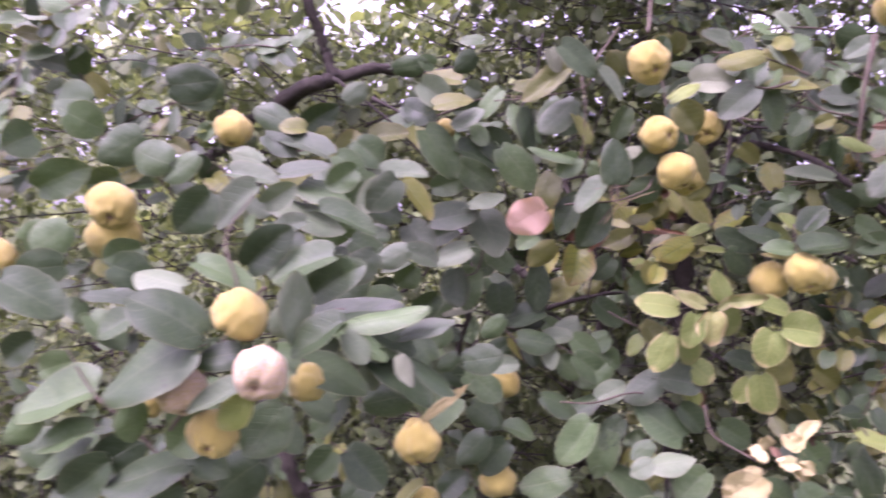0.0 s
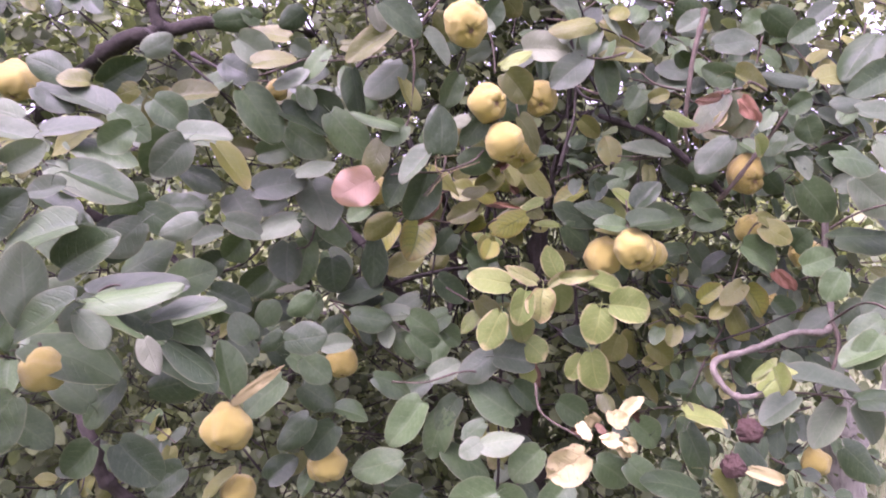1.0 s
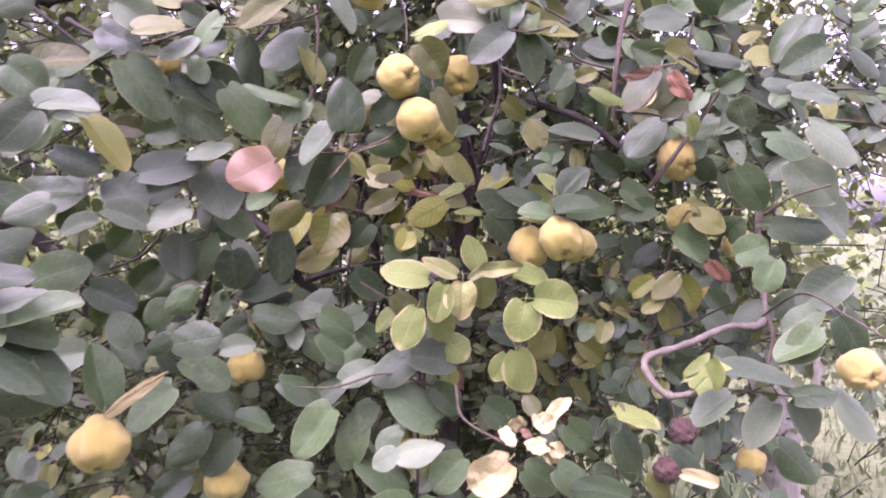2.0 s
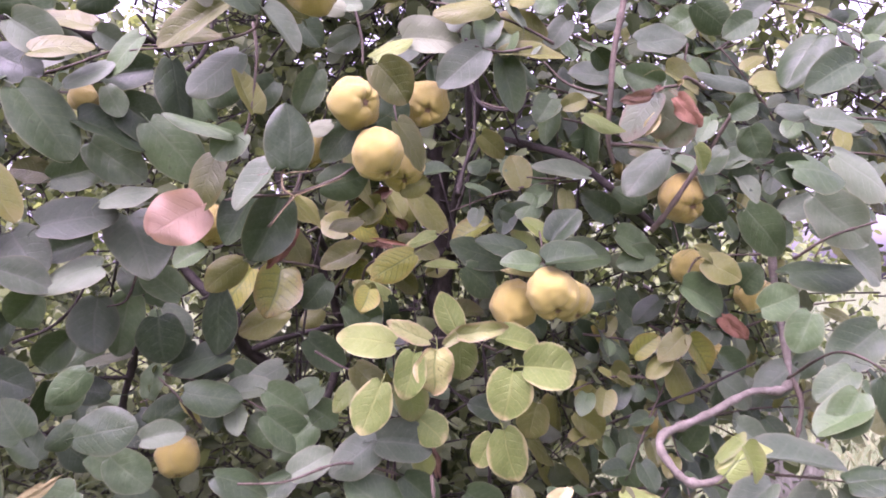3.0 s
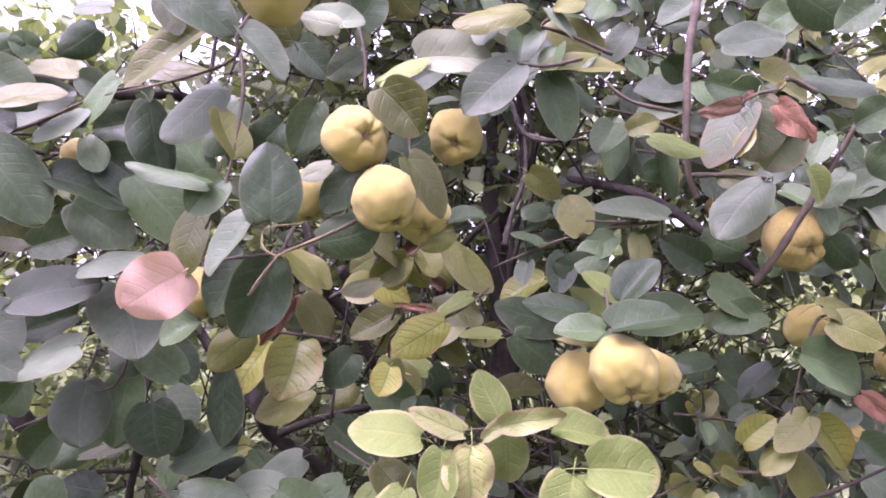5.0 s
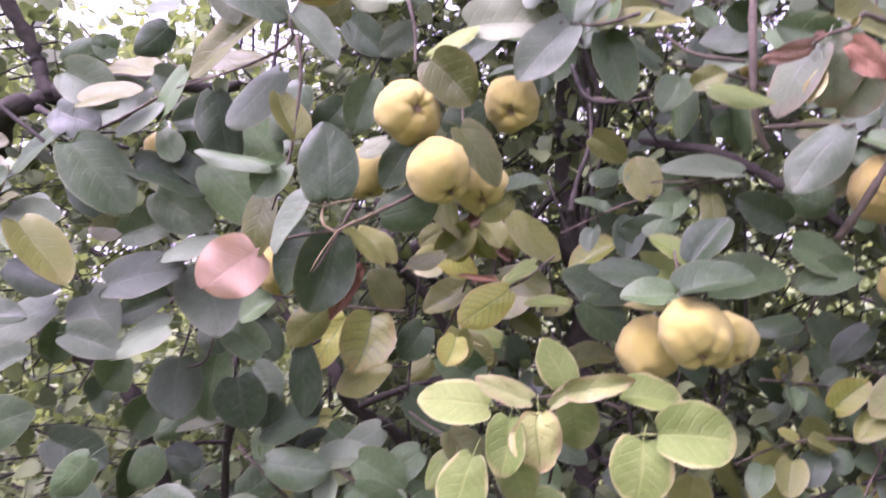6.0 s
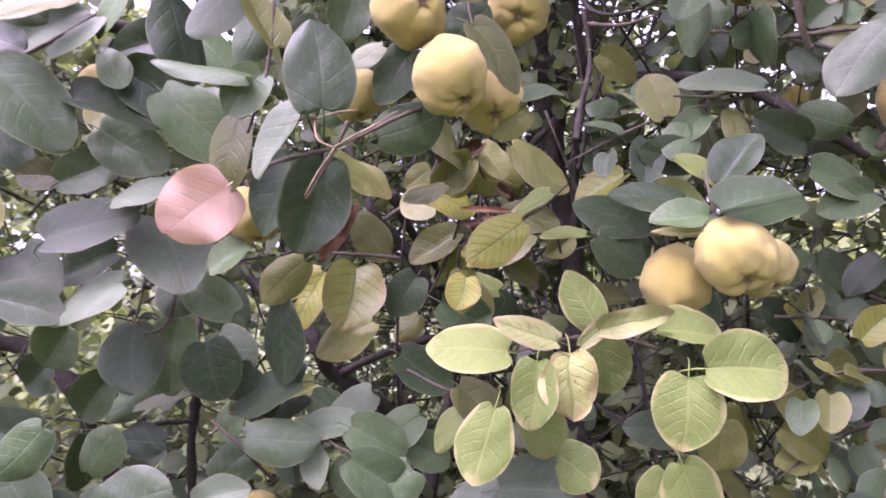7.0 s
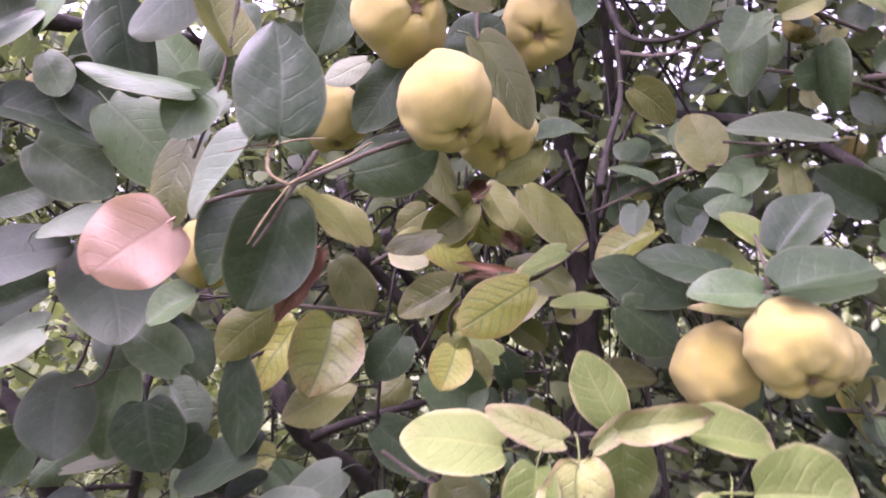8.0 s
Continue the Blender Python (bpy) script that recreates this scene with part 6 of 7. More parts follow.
spray = limb("spray", [(0.357, 1.403, 1.952), (0.299, 1.388, 1.864), (0.292, 1.393, 1.831), (0.222, 1.429, 1.818), (0.111, 1.486, 1.818)], 0.0026, 0.0014, mat=MAT_TWIG, sides=6, seed=72)
leaf(spray, "green", (0.130, 1.540, 1.725), (0.203, 1.540, 1.636), 0.076, (0.05, -1.00, 0.04))
leaf(spray, "deep", (0.227, 1.340, 1.894), (0.302, 1.340, 1.845), 0.059, (0.18, -0.94, 0.28))
leaf(spray, "under", (0.213, 1.380, 1.899), (0.231, 1.380, 1.855), 0.033, (0.11, -0.96, 0.26))
leaf(spray, "olive", (0.251, 1.400, 1.867), (0.162, 1.400, 1.806), 0.050, (-0.22, -0.92, 0.33))
leaf(spray, "silver", (0.305, 1.360, 1.849), (0.356, 1.360, 1.798), 0.048, (0.48, -0.74, 0.48))
leaf(spray, "silver", (0.385, 1.383, 1.867), (0.443, 1.378, 1.878), 0.045, (-0.14, -0.92, 0.37))
leaf(spray, "green", (-0.018, 1.581, 1.921), (-0.055, 1.570, 1.934), 0.036, (0.15, -0.94, -0.32))
leaf(spray, "olive", (0.480, 1.447, 1.946), (0.511, 1.469, 1.924), 0.040, (0.27, -0.83, -0.48))
leaf(spray, "green", (0.436, 1.437, 1.893), (0.467, 1.429, 1.937), 0.047, (0.24, -0.91, -0.34))
leaf(spray, "olive", (0.360, 1.387, 1.848), (0.330, 1.362, 1.888), 0.044, (0.25, -0.89, -0.37))
leaf(spray, "green", (1.076, 1.512, 1.962), (1.036, 1.539, 1.938), 0.054, (-0.51, -0.86, -0.10))
leaf(spray, "green", (0.930, 1.521, 1.957), (0.870, 1.522, 1.976), 0.054, (-0.17, -0.85, -0.50))
spray = limb("spray", [(1.216, 1.469, 1.290), (1.190, 1.323, 1.351), (1.196, 1.219, 1.322), (1.220, 1.162, 1.291)], 0.0026, 0.0014, mat=MAT_TWIG, sides=6, seed=73)
leaf(spray, "green", (1.367, 1.420, 1.378), (1.265, 1.420, 1.314), 0.081, (-0.23, -0.80, 0.56))
leaf(spray, "silver", (1.252, 1.500, 1.309), (1.172, 1.500, 1.262), 0.061, (-0.29, -0.82, 0.50))
leaf(spray, "silver", (1.136, 1.550, 1.281), (1.207, 1.550, 1.229), 0.058, (0.16, -0.96, 0.22))
leaf(spray, "green", (1.311, 1.360, 1.302), (1.379, 1.360, 1.211), 0.075, (0.01, -1.00, 0.01))
leaf(spray, "green", (1.154, 1.580, 1.327), (1.212, 1.580, 1.275), 0.051, (0.09, -0.99, 0.10))
leaf(spray, "green", (1.398, 1.600, 1.324), (1.338, 1.600, 1.276), 0.051, (-0.32, -0.73, 0.60))
leaf(spray, "green", (1.287, 1.400, 1.308), (1.215, 1.400, 1.267), 0.055, (-0.36, -0.68, 0.64))
leaf(spray, "silver", (1.093, 1.450, 1.220), (1.158, 1.450, 1.174), 0.053, (0.18, -0.95, 0.25))
leaf(spray, "green", (1.176, 1.273, 1.296), (1.134, 1.280, 1.232), 0.056, (-0.61, -0.72, 0.32))
leaf(spray, "green", (1.030, 1.263, 1.635), (1.091, 1.250, 1.615), 0.050, (-0.23, -0.97, -0.04))
spray = limb("spray", [(-0.371, 1.000, 1.158), (-0.436, 0.980, 1.244), (-0.492, 0.980, 1.293), (-0.570, 1.050, 1.346)], 0.0026, 0.0014, mat=MAT_TWIG, sides=6, seed=74)
leaf(spray, "green", (-0.498, 0.980, 1.242), (-0.571, 0.960, 1.229), 0.060, (-0.02, -0.47, 0.88))
leaf(spray, "green", (-0.514, 1.000, 1.207), (-0.601, 1.010, 1.182), 0.061, (-0.30, -0.49, 0.82))
leaf(spray, "green", (-0.348, 0.950, 1.208), (-0.456, 0.940, 1.176), 0.086, (-0.21, -0.46, 0.86))
leaf(spray, "green", (-0.458, 0.950, 1.209), (-0.546, 0.970, 1.149), 0.061, (-0.21, -0.98, -0.04))
leaf(spray, "green", (-0.409, 0.920, 1.296), (-0.414, 0.920, 1.242), 0.043, (0.65, -0.76, -0.06))
leaf(spray, "silver", (-0.397, 0.901, 1.434), (-0.456, 0.879, 1.440), 0.032, (0.26, -0.50, 0.83))
leaf(spray, "silver", (-0.357, 0.950, 1.449), (-0.426, 0.960, 1.470), 0.052, (0.15, -0.60, 0.79))
leaf(spray, "green", (-0.438, 0.980, 1.405), (-0.486, 0.970, 1.380), 0.046, (-0.14, -0.79, 0.59))
leaf(spray, "green", (-0.620, 1.050, 1.244), (-0.678, 1.071, 1.203), 0.047, (-0.24, -0.96, -0.14))
leaf(spray, "green", (-0.604, 1.100, 1.474), (-0.689, 1.100, 1.465), 0.059, (0.01, -1.00, -0.09))
leaf(spray, "green", (-0.731, 1.200, 1.510), (-0.668, 1.179, 1.540), 0.054, (-0.18, -0.94, -0.27))
leaf(spray, "green", (-0.585, 1.250, 1.634), (-0.655, 1.260, 1.614), 0.056, (-0.03, -0.93, -0.37))
leaf(spray, "green", (-0.513, 1.300, 1.660), (-0.575, 1.290, 1.692), 0.070, (0.21, -0.97, 0.09))
leaf(spray, "green", (-0.712, 1.399, 1.798), (-0.808, 1.420, 1.815), 0.076, (-0.18, -0.96, 0.20))
leaf(spray, "green", (-0.769, 1.301, 1.714), (-0.796, 1.257, 1.685), 0.070, (0.82, -0.57, 0.10))
leaf(spray, "green", (-0.477, 1.450, 1.808), (-0.544, 1.429, 1.865), 0.091, (0.37, -0.93, 0.09))
spray = limb("twig", [(0.514, 1.464, 1.808), (0.497, 1.421, 1.747), (0.494, 1.384, 1.703)], 0.0022, 0.0012, mat=MAT_TWIG, sides=6, seed=75)
leaf(spray, "silver", (0.545, 1.480, 1.853), (0.481, 1.480, 1.824), 0.046, (-0.10, -0.97, 0.22))
leaf(spray, "under", (0.508, 1.420, 1.842), (0.607, 1.420, 1.848), 0.065, (-0.02, -0.97, 0.26))
leaf(spray, "olive", (0.489, 1.365, 1.700), (0.536, 1.374, 1.638), 0.052, (0.52, -0.81, 0.28))
leaf(spray, "green", (0.474, 1.457, 1.720), (0.518, 1.438, 1.747), 0.052, (-0.33, -0.93, -0.14))
leaf(spray, "green", (0.540, 1.423, 1.635), (0.589, 1.436, 1.650), 0.032, (-0.06, -0.68, 0.73))
leaf(spray, "olive", (0.547, 1.424, 1.624), (0.507, 1.431, 1.605), 0.032, (-0.20, -0.98, 0.02))
spray = limb("twig", [(0.951, 1.309, 1.757), (0.910, 1.294, 1.767), (0.900, 1.297, 1.757), (0.872, 1.302, 1.752), (0.855, 1.305, 1.739)], 0.0030, 0.0016, mat=MAT_TWIG, sides=6, seed=76)
leaf(spray, "silver", (1.186, 1.360, 1.736), (1.284, 1.360, 1.730), 0.057, (0.04, -0.80, 0.60))
leaf(spray, "silver", (1.265, 1.300, 1.803), (1.328, 1.300, 1.765), 0.044, (0.14, -0.96, 0.24))
leaf(spray, "green", (1.113, 1.400, 1.914), (1.058, 1.400, 1.879), 0.045, (0.01, -0.98, 0.20))
leaf(spray, "silver", (1.099, 1.400, 1.798), (1.003, 1.400, 1.808), 0.037, (0.05, -0.88, 0.47))
leaf(spray, "olive", (1.180, 1.480, 1.822), (1.272, 1.480, 1.851), 0.064, (-0.20, -0.73, 0.65))
leaf(spray, "green", (1.283, 1.440, 1.912), (1.208, 1.440, 1.819), 0.079, (-0.66, -0.53, 0.53))
leaf(spray, "straw", (0.902, 1.286, 1.762), (0.899, 1.297, 1.757), 0.006, (-0.82, -0.40, -0.42))
leaf(spray, "rust", (0.870, 1.292, 1.751), (0.854, 1.285, 1.743), 0.010, (0.17, -0.88, 0.43))
spray = limb("twig", [(0.841, 1.426, 1.773), (0.778, 1.415, 1.785), (0.737, 1.418, 1.821)], 0.0025, 0.0015, mat=MAT_TWIG, sides=6, seed=77)
leaf(spray, "silver", (0.895, 1.500, 1.827), (0.822, 1.500, 1.839), 0.049, (0.06, -0.92, 0.39))
leaf(spray, "silver", (0.886, 1.500, 1.809), (0.821, 1.500, 1.798), 0.044, (-0.07, -0.92, 0.39))
leaf(spray, "green", (0.971, 1.460, 1.811), (0.905, 1.460, 1.831), 0.047, (-0.15, -0.96, -0.24))
leaf(spray, "green", (0.846, 1.458, 1.860), (0.885, 1.476, 1.836), 0.036, (-0.04, -0.78, -0.63))
leaf(spray, "olive", (0.794, 1.475, 1.764), (0.837, 1.467, 1.779), 0.031, (-0.21, -0.98, 0.07))
leaf(spray, "olive", (0.679, 1.576, 1.733), (0.727, 1.583, 1.696), 0.039, (-0.02, -0.98, -0.19))
spray = limb("spray", [(0.433, 1.814, 1.452), (0.474, 1.756, 1.524), (0.501, 1.679, 1.595), (0.501, 1.615, 1.644)], 0.0026, 0.0014, mat=MAT_TWIG, sides=6, seed=78)
leaf(spray, "olive", (0.342, 1.762, 1.419), (0.259, 1.762, 1.380), 0.061, (-0.18, -0.90, 0.39))
leaf(spray, "olive", (0.485, 1.760, 1.538), (0.406, 1.760, 1.508), 0.056, (-0.18, -0.87, 0.47))
leaf(spray, "olive", (0.479, 1.700, 1.593), (0.425, 1.726, 1.568), 0.041, (-0.38, -0.92, -0.13))
leaf(spray, "olive", (0.337, 1.546, 1.617), (0.387, 1.536, 1.568), 0.052, (0.43, -0.69, 0.58))
leaf(spray, "rust", (0.475, 1.576, 1.641), (0.455, 1.579, 1.615), 0.016, (0.00, -0.99, -0.12))
leaf(spray, "olive", (0.513, 1.595, 1.634), (0.537, 1.577, 1.585), 0.040, (0.21, -0.87, 0.44))
leaf(spray, "mottled", (0.489, 1.618, 1.609), (0.528, 1.629, 1.575), 0.035, (-0.02, -0.94, -0.33))
leaf(spray, "olive", (0.450, 1.699, 1.629), (0.413, 1.693, 1.606), 0.036, (0.12, -0.99, 0.09))
leaf(spray, "mottled", (0.498, 1.756, 1.505), (0.452, 1.781, 1.484), 0.038, (-0.35, -0.89, -0.30))
leaf(spray, "olive", (0.559, 1.785, 1.483), (0.602, 1.785, 1.450), 0.039, (-0.01, -1.00, -0.02))
leaf(spray, "olive", (0.412, 1.819, 1.419), (0.371, 1.813, 1.387), 0.040, (-0.09, -0.96, 0.28))
leaf(spray, "olive", (0.521, 1.811, 1.425), (0.481, 1.837, 1.391), 0.040, (-0.39, -0.89, -0.22))
leaf(spray, "rust", (0.536, 1.647, 1.586), (0.559, 1.648, 1.567), 0.017, (0.00, -1.00, -0.01))
leaf(spray, "olive", (0.642, 1.698, 1.509), (0.601, 1.681, 1.487), 0.032, (0.29, -0.94, 0.17))
spray = limb("spray", [(0.481, 1.655, 1.414), (0.468, 1.601, 1.469), (0.472, 1.547, 1.501), (0.519, 1.529, 1.515), (0.562, 1.531, 1.530), (0.608, 1.541, 1.562)], 0.0026, 0.0014, mat=MAT_TWIG, sides=6, seed=79)
leaf(spray, "mottled", (0.705, 1.620, 1.577), (0.635, 1.620, 1.550), 0.050, (-0.27, -0.68, 0.69))
leaf(spray, "olive", (0.504, 1.700, 1.409), (0.483, 1.700, 1.463), 0.045, (-0.00, -0.98, 0.21))
leaf(spray, "pale", (0.530, 1.720, 1.443), (0.468, 1.720, 1.478), 0.047, (0.36, -0.69, 0.63))
leaf(spray, "mottled", (0.540, 1.505, 1.517), (0.475, 1.508, 1.480), 0.051, (-0.01, -1.00, -0.06))
leaf(spray, "mottled", (0.467, 1.501, 1.461), (0.451, 1.488, 1.428), 0.038, (0.04, -0.93, 0.35))
leaf(spray, "olive", (0.456, 1.524, 1.574), (0.406, 1.511, 1.562), 0.037, (-0.01, -0.65, 0.76))
leaf(spray, "pale", (0.577, 1.506, 1.549), (0.533, 1.526, 1.528), 0.031, (-0.54, -0.55, 0.63))
leaf(spray, "orange", (0.524, 1.506, 1.533), (0.475, 1.513, 1.543), 0.007, (-0.16, -0.98, -0.11))
leaf(spray, "yellow", (0.615, 1.516, 1.495), (0.560, 1.503, 1.500), 0.023, (0.22, -0.63, 0.74))
leaf(spray, "olive", (0.446, 1.556, 1.688), (0.477, 1.548, 1.598), 0.051, (0.63, -0.73, 0.28))
leaf(spray, "mottled", (0.495, 1.555, 1.601), (0.461, 1.584, 1.570), 0.037, (-0.59, -0.80, -0.12))
spray = limb("twig", [(0.339, 1.366, 1.640), (0.334, 1.362, 1.630), (0.330, 1.356, 1.616), (0.332, 1.347, 1.598), (0.346, 1.346, 1.588)], 0.0014, 0.0011, mat=MAT_PETIOLE, sides=6, seed=80)
leaf(spray, "deep", (0.339, 1.351, 1.628), (0.337, 1.351, 1.716), 0.064, (0.20, -0.96, 0.22))
spray = limb("twig", [(0.346, 1.346, 1.588), (0.366, 1.342, 1.596), (0.388, 1.338, 1.604), (0.408, 1.324, 1.611)], 0.0011, 0.0007, mat=MAT_PETIOLE, sides=6, seed=81)
spray = limb("twig", [(0.346, 1.346, 1.588), (0.330, 1.350, 1.570), (0.314, 1.354, 1.548)], 0.0010, 0.0006, mat=MAT_PETIOLE, sides=6, seed=82)
spray = limb("twig", [(0.330, 1.356, 1.619), (0.350, 1.353, 1.623), (0.370, 1.359, 1.625)], 0.0009, 0.0006, mat=MAT_PETIOLE, sides=6, seed=84)
spray = limb("twig", [(0.330, 1.356, 1.621), (0.316, 1.358, 1.621), (0.298, 1.361, 1.618)], 0.0008, 0.0006, mat=MAT_PETIOLE, sides=6, seed=86)
leaf(spray, "silver", (0.318, 1.370, 1.634), (0.263, 1.370, 1.578), 0.052, (-0.52, -0.69, 0.51))

# ---- quinces ----
quince((0.430, 1.382, 1.728), 0.078, (0.42, -0.87, -0.14))
quince((0.463, 1.373, 1.655), 0.077, (0.37, -0.34, -0.85))
quince((0.512, 1.447, 1.647), 0.071, (-0.04, -0.75, -0.67))
quince((0.560, 1.481, 1.761), 0.075, (-0.14, -0.79, -0.57))
quince((0.364, 1.477, 1.680), 0.064, (0.13, -0.25, -0.83))
quince((0.752, 1.437, 1.452), 0.084, (0.03, -0.55, -0.80))
quince((0.812, 1.500, 1.439), 0.069, (0.20, -0.46, -0.85))
quince((0.716, 1.516, 1.432), 0.083, (0.04, -0.13, -0.92))
quince((0.222, 1.560, 1.568), 0.067, (0.14, -0.15, -0.92))
quince((1.028, 1.492, 1.615), 0.088, (-0.05, -0.87, -0.48), "yellow quince with rough brown scab over its skin", "scab")
quince((1.207, 1.541, 1.440), 0.076, (0.04, -0.13, -0.92))
quince((1.094, 1.584, 1.494), 0.068, (-0.06, -0.12, -0.91))
quince((1.202, 1.654, 1.316), 0.041, (-0.07, -0.21, -0.92))
quince((1.118, 1.782, 1.151), 0.057, (-0.07, -0.21, -0.92))
quince((-0.049, 1.385, 1.115), 0.088, (0.02, -0.56, -0.82))
quince((-0.040, 1.446, 0.970), 0.071, (-0.03, -0.26, -0.94))
quince((0.125, 1.586, 0.973), 0.080, (0.15, -0.38, -0.88))
quince((0.153, 1.715, 1.169), 0.073, (0.05, -0.37, -0.88))
quince((1.354, 1.688, 0.902), 0.069, (-0.05, -0.35, -0.88))
quince((1.365, 1.553, 1.200), 0.058, (0.15, -0.38, -0.88))
quince((1.179, 1.169, 1.240), 0.073, (-0.08, -0.91, -0.27), "yellow quince with rough brown scab over its skin", "scab")
quince((0.361, 1.215, 1.828), 0.073, (0.13, -0.64, -0.48))
quince((-0.441, 1.450, 1.752), 0.076, (0.00, -0.30, -0.90))
quince((-0.573, 1.200, 1.576), 0.082, (0.20, -0.70, -0.60))
quince((-0.589, 1.240, 1.526), 0.093, (0.00, -0.30, -0.90))
quince((-0.252, 0.860, 1.419), 0.066, (-0.60, -0.20, -0.70))
quince((-0.222, 0.840, 1.351), 0.065, (0.00, -0.90, -0.50), "pale pinkish downy quince in a cluster of leaves", "pale")
quince((-0.332, 0.880, 1.321), 0.063, (0.20, -0.40, -0.80), "pale pinkish downy quince in a cluster of leaves", "pale")
quince((-0.186, 0.950, 1.316), 0.051, (0.20, -0.30, -0.80))
quince((-0.299, 0.900, 1.261), 0.063, (0.00, -0.80, -0.50))
quince((-0.427, 1.000, 1.279), 0.049, (0.00, -0.30, -0.90))
quince((-0.777, 1.200, 1.486), 0.069, (0.00, -0.30, -0.90))
quince((0.785, 1.191, 1.926), 0.080, (-0.02, -0.30, -0.90))
quince((1.236, 1.544, 2.045), 0.052, (-0.02, -0.30, -0.90))
quince((1.187, 2.000, 1.755), 0.051, (0.00, -0.55, -0.65))
quince((1.023, 1.826, 1.909), 0.053, (-0.04, -0.17, -0.93))
quince((0.006, 1.665, 1.791), 0.047, (-0.07, -0.21, -0.92))
quince((1.002, 1.412, 1.074), 0.049, (-0.05, -0.35, -0.88), "shrivelled brown rotten quince still hanging on its twig", True)
quince((0.969, 1.412, 1.000), 0.046, (-0.05, -0.35, -0.88), "shrivelled brown rotten quince still hanging on its twig", True)

# ---- the mass of the crown behind and between the nearer sprays ----
def crown_mass():
    rs = np.random.RandomState(77)

    n = 27000
    x = rs.uniform(-2.4, 3.3, n)
    z = rs.uniform(0.40, 3.1, n)
    # a broad rounded crown: flat to the open side, domed above, drawn in towards its ends
    span = np.clip(1.0 - np.abs((x - 0.45) / 2.9) ** 3.5, 0, 1)
    face = 1.74 + 0.75 * (1 - span) - 0.08 * np.clip(x - 0.7, 0, 1.2) + 0.05 * np.sin(3.1 * x + 1.0) + 0.05 * np.sin(4.3 * z + 2 * x) + 0.10 * np.clip(1.2 - z, 0, 1)
    face += 0.18 * np.exp(-((x - 0.52) / 0.28) ** 2 - ((z - 1.48) / 0.22) ** 2)
    # the upper crown, out of view, is leaned forward here to shade the leaves below
    face -= 0.6 * np.clip(z - 2.2, 0, 0.8)
    deep = (0.45 + 0.75 * span) * (1 + 0.5 * (rs.rand(n) < 0.18))
    y = face + deep * rs.rand(n) ** 0.85
    dome = 3.1 - 0.9 * np.abs((x - 0.45) / 2.9) ** 2.5 - 0.5 * np.clip(y - 2.3, 0, 1) + 0.15 * np.sin(5 * x)
    keep = z < dome
    # thinner towards one upper end, so that the sky breaks in there
    keep &= rs.rand(n) < 1.0 - 0.85 * np.clip((z - 1.95 - 0.8 * (x + 0.5)) * 2.0, 0, 1) * (x < -0.1)
    keep &= rs.rand(n) < 1.0 - 0.85 * np.clip((z - 1.97 + 0.88 * x) * 10.0, 0, 1) * np.clip((0.14 - x) * 8, 0, 1)
    keep &= rs.rand(n) < np.clip(1.0 - 0.9 * (x - 1.12) / 0.25 * (z < 1.03), 0.1, 1.0)
    keep &= rs.rand(n) < 1.0 - 0.3 * np.clip((x - 1.4) * 2, 0, 1) * np.clip((z - 1.7) * 2, 0, 1)
    # thinner in the depth of one end, where the light of the meadow comes through
    keep &= rs.rand(n) > 0.72 * np.clip((0.22 - x) * 5, 0, 1) * (z > 1.05) * (z < 1.8)
    # an opening high in one side, where the bare sky shows, and a looser end towards the meadow
    keep &= ((x + 0.15 + 0.47 * (y - 1.9)) / 0.17) ** 2 + ((z - 2.15 - 0.49 * (y - 1.9)) / 0.13) ** 2 > 0.8 + 0.6 * rs.rand(n)
    keep &= rs.rand(n) < 1.0 - 0.45 * np.clip((x - 1.35) * 4, 0, 1) * (z > 1.2) - 0.5 * np.clip((x - 1.5) * 5, 0, 1) * (z < 1.75)
    keep &= ((x - 0.41 - 0.35 * (y - 2.1)) / 0.085) ** 2 + ((z - 1.42) / 0.075) ** 2 > 0.6 + 0.7 * rs.rand(n)
    # a gap low in the crown, open to the meadow behind
    keep &= ((x + 0.385 + 0.15 * (y - 2.08)) / 0.12) ** 2 + ((z - 0.965 + 0.25 * (y - 2.08)) / 0.09) ** 2 > 1.0 + 0.8 * rs.rand(n) - 0.5
    c = np.stack([x, y, z], 1)
    # fuller above
    keep &= rs.rand(n) < np.where((z > 1.62) & (x < 0.8), 1.0, 0.84)
    # clumps and holes
    lumps = np.array([noise.noise(Vector(p) * 4.2) for p in c])
    keep &= lumps > np.where(z < 1.15, -0.4, np.where((z > 1.62) & (x < 0.8), -0.32, -0.2))
    c = c[keep]
    n = len(c)
    twig = rs.normal(0, 1, (n, 3)) * np.array([1, 0.8, 0.6]) + np.array([0, -0.5, 0.25])
    twig /= np.linalg.norm(twig, axis=1, keepdims=True)
    C, A, U, S = [], [], [], []
    tv, tf = [], []
    for k in range(6):
        off = twig * (0.12 * (k / 5.0 - 0.5))
        turn = rs.normal(0, 1, (n, 3))
        out = turn - twig * np.sum(turn * twig, 1, keepdims=True)
        out /= np.linalg.norm(out, axis=1, keepdims=True)
        C.append(c + off + out * 0.012)
        A.append(out + 0.5 * twig + np.array([0, -0.25, -0.45]))
        U.append(rs.normal(0, 0.6, (n, 3)) + np.array([0, -0.3, 1.0]))
        S.append((0.022 + 0.038 * rs.rand(n) ** 1.6) * np.where(c[:, 1] > 2.25, 0.85, 1.0))
    leaf_mass("foliage", quince_tree, np.concatenate(C) - np.array(quince_tree.location), np.concatenate(A), np.concatenate(U), np.concatenate(S), MAT_FILL,
              "mass of dull green leaves in the depth of the crown")
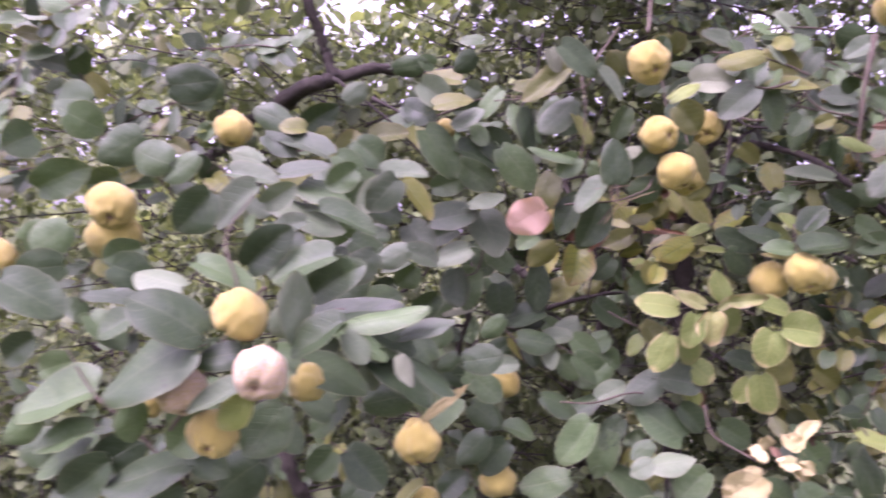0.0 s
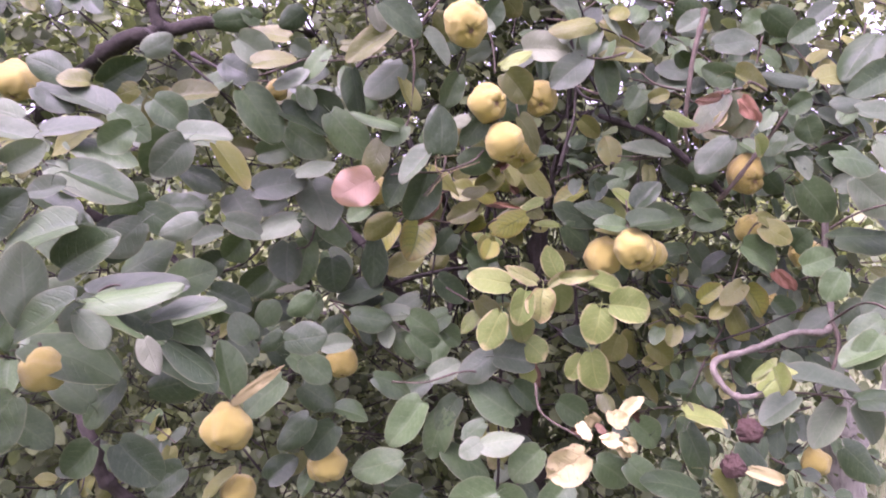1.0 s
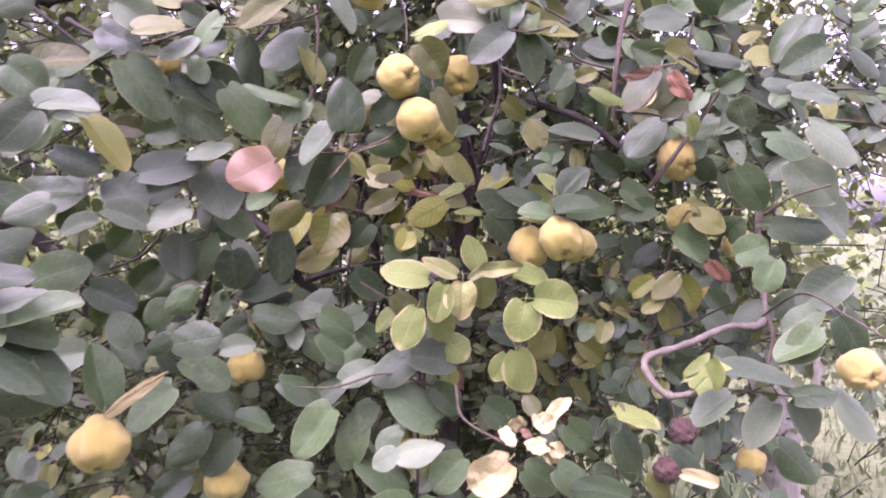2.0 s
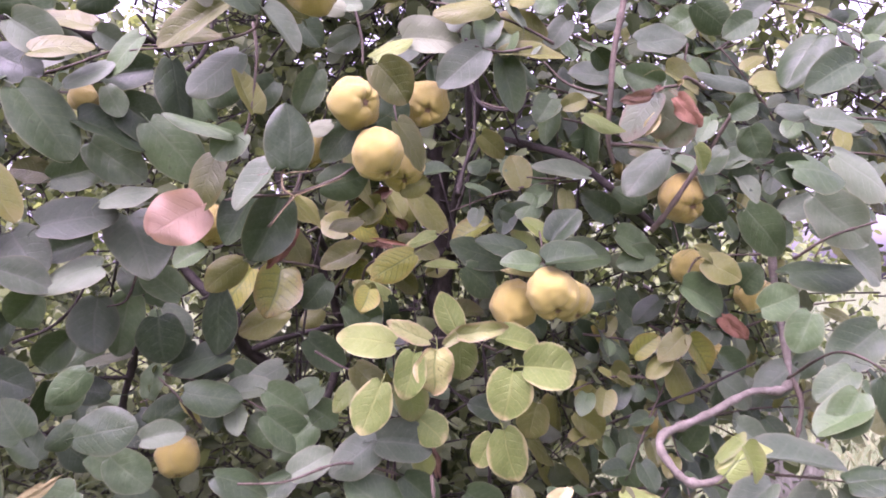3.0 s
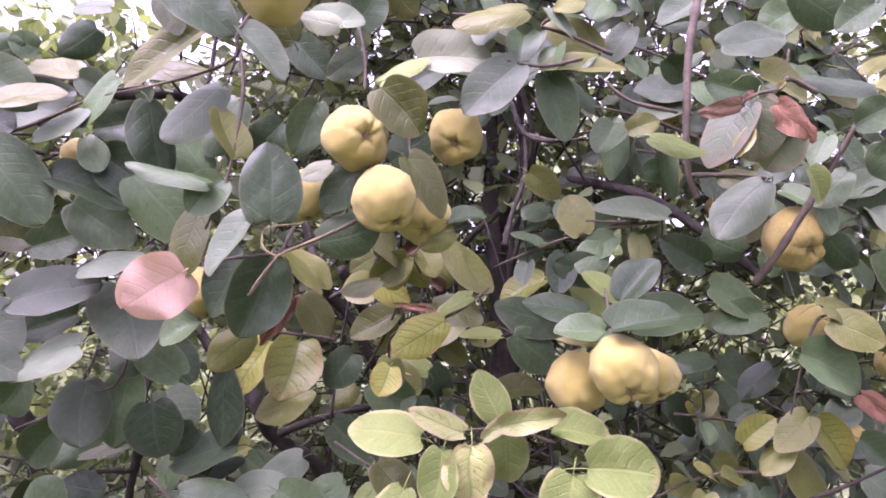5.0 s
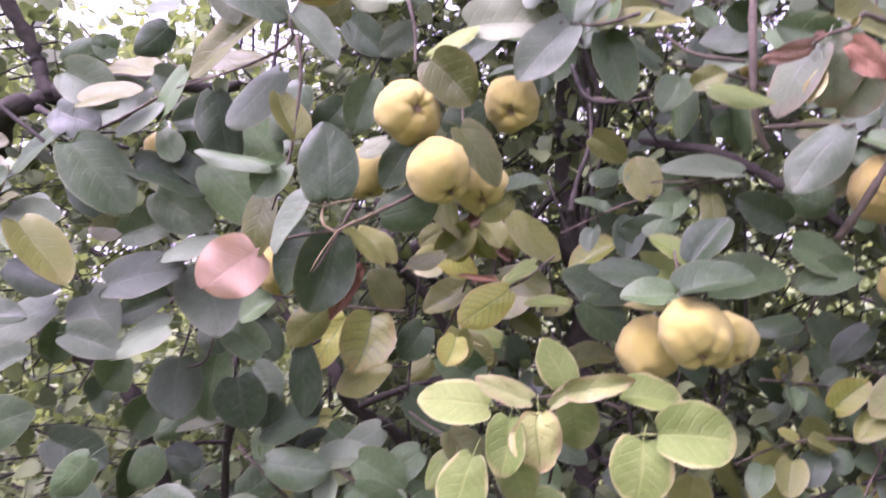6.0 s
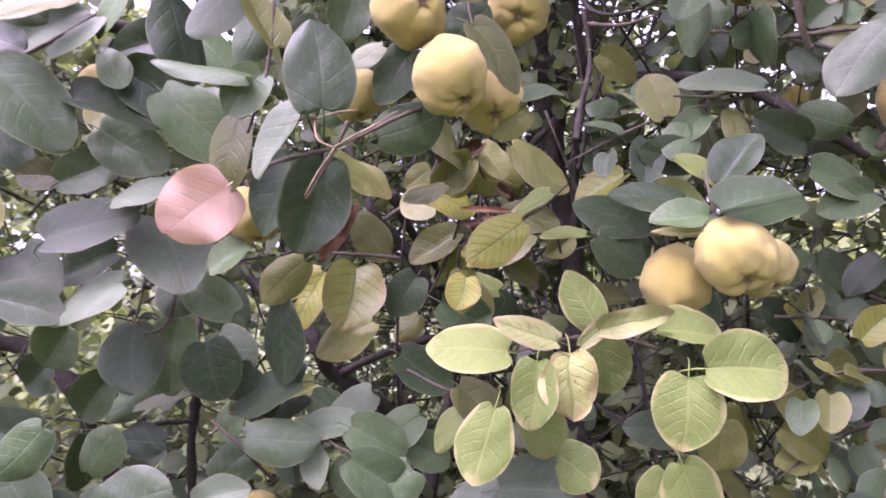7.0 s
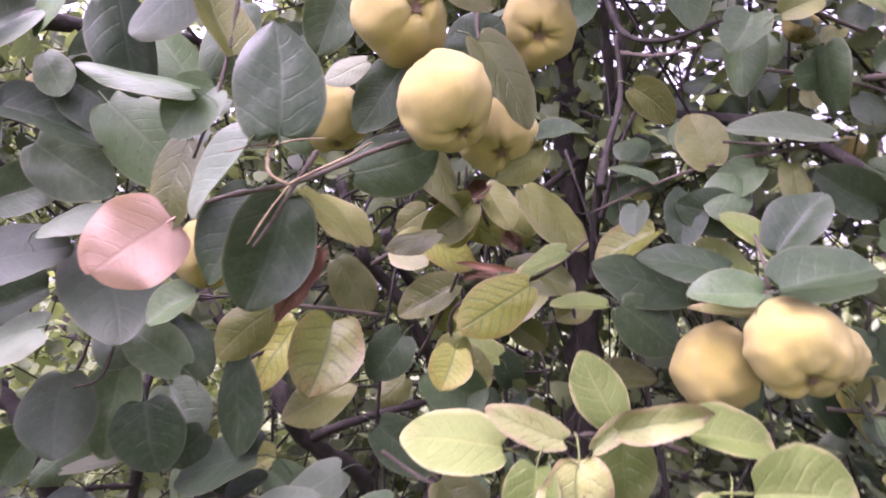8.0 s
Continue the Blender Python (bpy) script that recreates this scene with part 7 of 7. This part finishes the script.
    # the thin twigs that carry them, as one tangle
    for i in range(0, n, 2):
        p, d = Vector(c[i]), Vector(twig[i])
        bend = Vector(rs.normal(0, 0.03, 3))
        v, f = tube([p - d * 0.20 + bend, p, p + d * 0.08], [0.0026, 0.0019, 0.0009], 4, seed=i, sub=2)
        o = len(tv)
        tv += [tuple(Vector(q) - Vector(quince_tree.location)) for q in v]
        tf += [tuple(o + k for k in q) for q in f]
    tagged(part("twig_tangle", mesh_of("twig_tangle", tv, tf, MAT_BARK), quince_tree, "tangle of thin dark twigs"), kind="stuff")


crown_mass()


def inner_sprays(count, seed, xs=(-1.5, 2.0), ys=(1.72, 1.98), zs=(0.75, 2.25), small=0.046, large=0.078):
    """Twigs with broad leaves one after another, in the depth of the crown's face."""
    rng = random.Random(seed)
    for k in range(count):
        x, z = rng.uniform(*xs), rng.uniform(*zs)
        y = rng.uniform(*ys) + 0.12 * max(0.0, abs(x - 0.4) - 0.8)
        if -0.45 < x < 0.2 and z > 1.9:
            continue
        if 0.3 < x < 0.85 and 1.3 < z < 1.75:
            y += 0.25
        d = Vector((rng.uniform(-1, 1), rng.uniform(-0.5, 0.1), rng.uniform(-0.7, 0.6))).normalized()
        p = [Vector((x, y, z)) + d * (0.24 * q) + Vector((0, 0, -0.05 * q * q)) for q in (0.0, 0.33, 0.66, 1.0)]
        twig = limb("spray", p, 0.0028, 0.0013, mat=MAT_TWIG, sides=5, seed=100 * seed + k)
        for q in range(rng.randint(6, 9)):
            u = 0.12 + 0.88 * q / 8.0
            base = p[0].lerp(p[3], u)
            side = d.cross(Vector((0, -1, 0.4))).normalized() * (1 if q % 2 else -1)
            to = (side * rng.uniform(0.5, 1.0) + d * rng.uniform(0.1, 0.9) + Vector((rng.uniform(-.3, .3), -0.25, rng.uniform(-0.7, 0.0)))).normalized()
            size = rng.uniform(small, large)
            leaf(twig, rng.choice(("green", "green", "green", "green", "silver", "olive")), base + to * 0.012, base + to * (0.012 + size), size * rng.uniform(0.66, 0.8),
                 (rng.uniform(-0.5, 0.5), rng.uniform(-1.0, -0.4), rng.uniform(0.2, 0.9)))


inner_sprays(55, 9)
inner_sprays(46, 14, xs=(0.72, 1.75), ys=(1.46, 1.80), zs=(1.62, 2.15), small=0.036, large=0.062)
inner_sprays(18, 16, xs=(-1.3, -0.48), ys=(1.55, 1.75), zs=(1.68, 2.12), small=0.044, large=0.07)
inner_sprays(20, 15, xs=(0.75, 1.45), ys=(1.58, 1.80), zs=(0.95, 1.45), small=0.034, large=0.055)


def shoots(count, seed):
    """Thin straight water shoots that rise through the middle of the crown."""
    rng = random.Random(seed)
    for k in range(count):
        x, y, z = rng.uniform(0.35, 1.0), rng.uniform(1.72, 2.2), rng.uniform(1.0, 1.35)
        h, lx, ly = rng.uniform(0.3, 0.75), rng.uniform(-0.22, 0.22), rng.uniform(-0.15, 0.1)
        r = rng.uniform(0.0016, 0.0035)
        limb("shoot", [(x, y, z), (x + lx * 0.4 + rng.uniform(-.03, .03), y + ly * 0.5, z + h * 0.5), (x + lx, y + ly, z + h)], r, r * 0.5, mat=MAT_BARK, sides=5, seed=k)


shoots(34, 5)
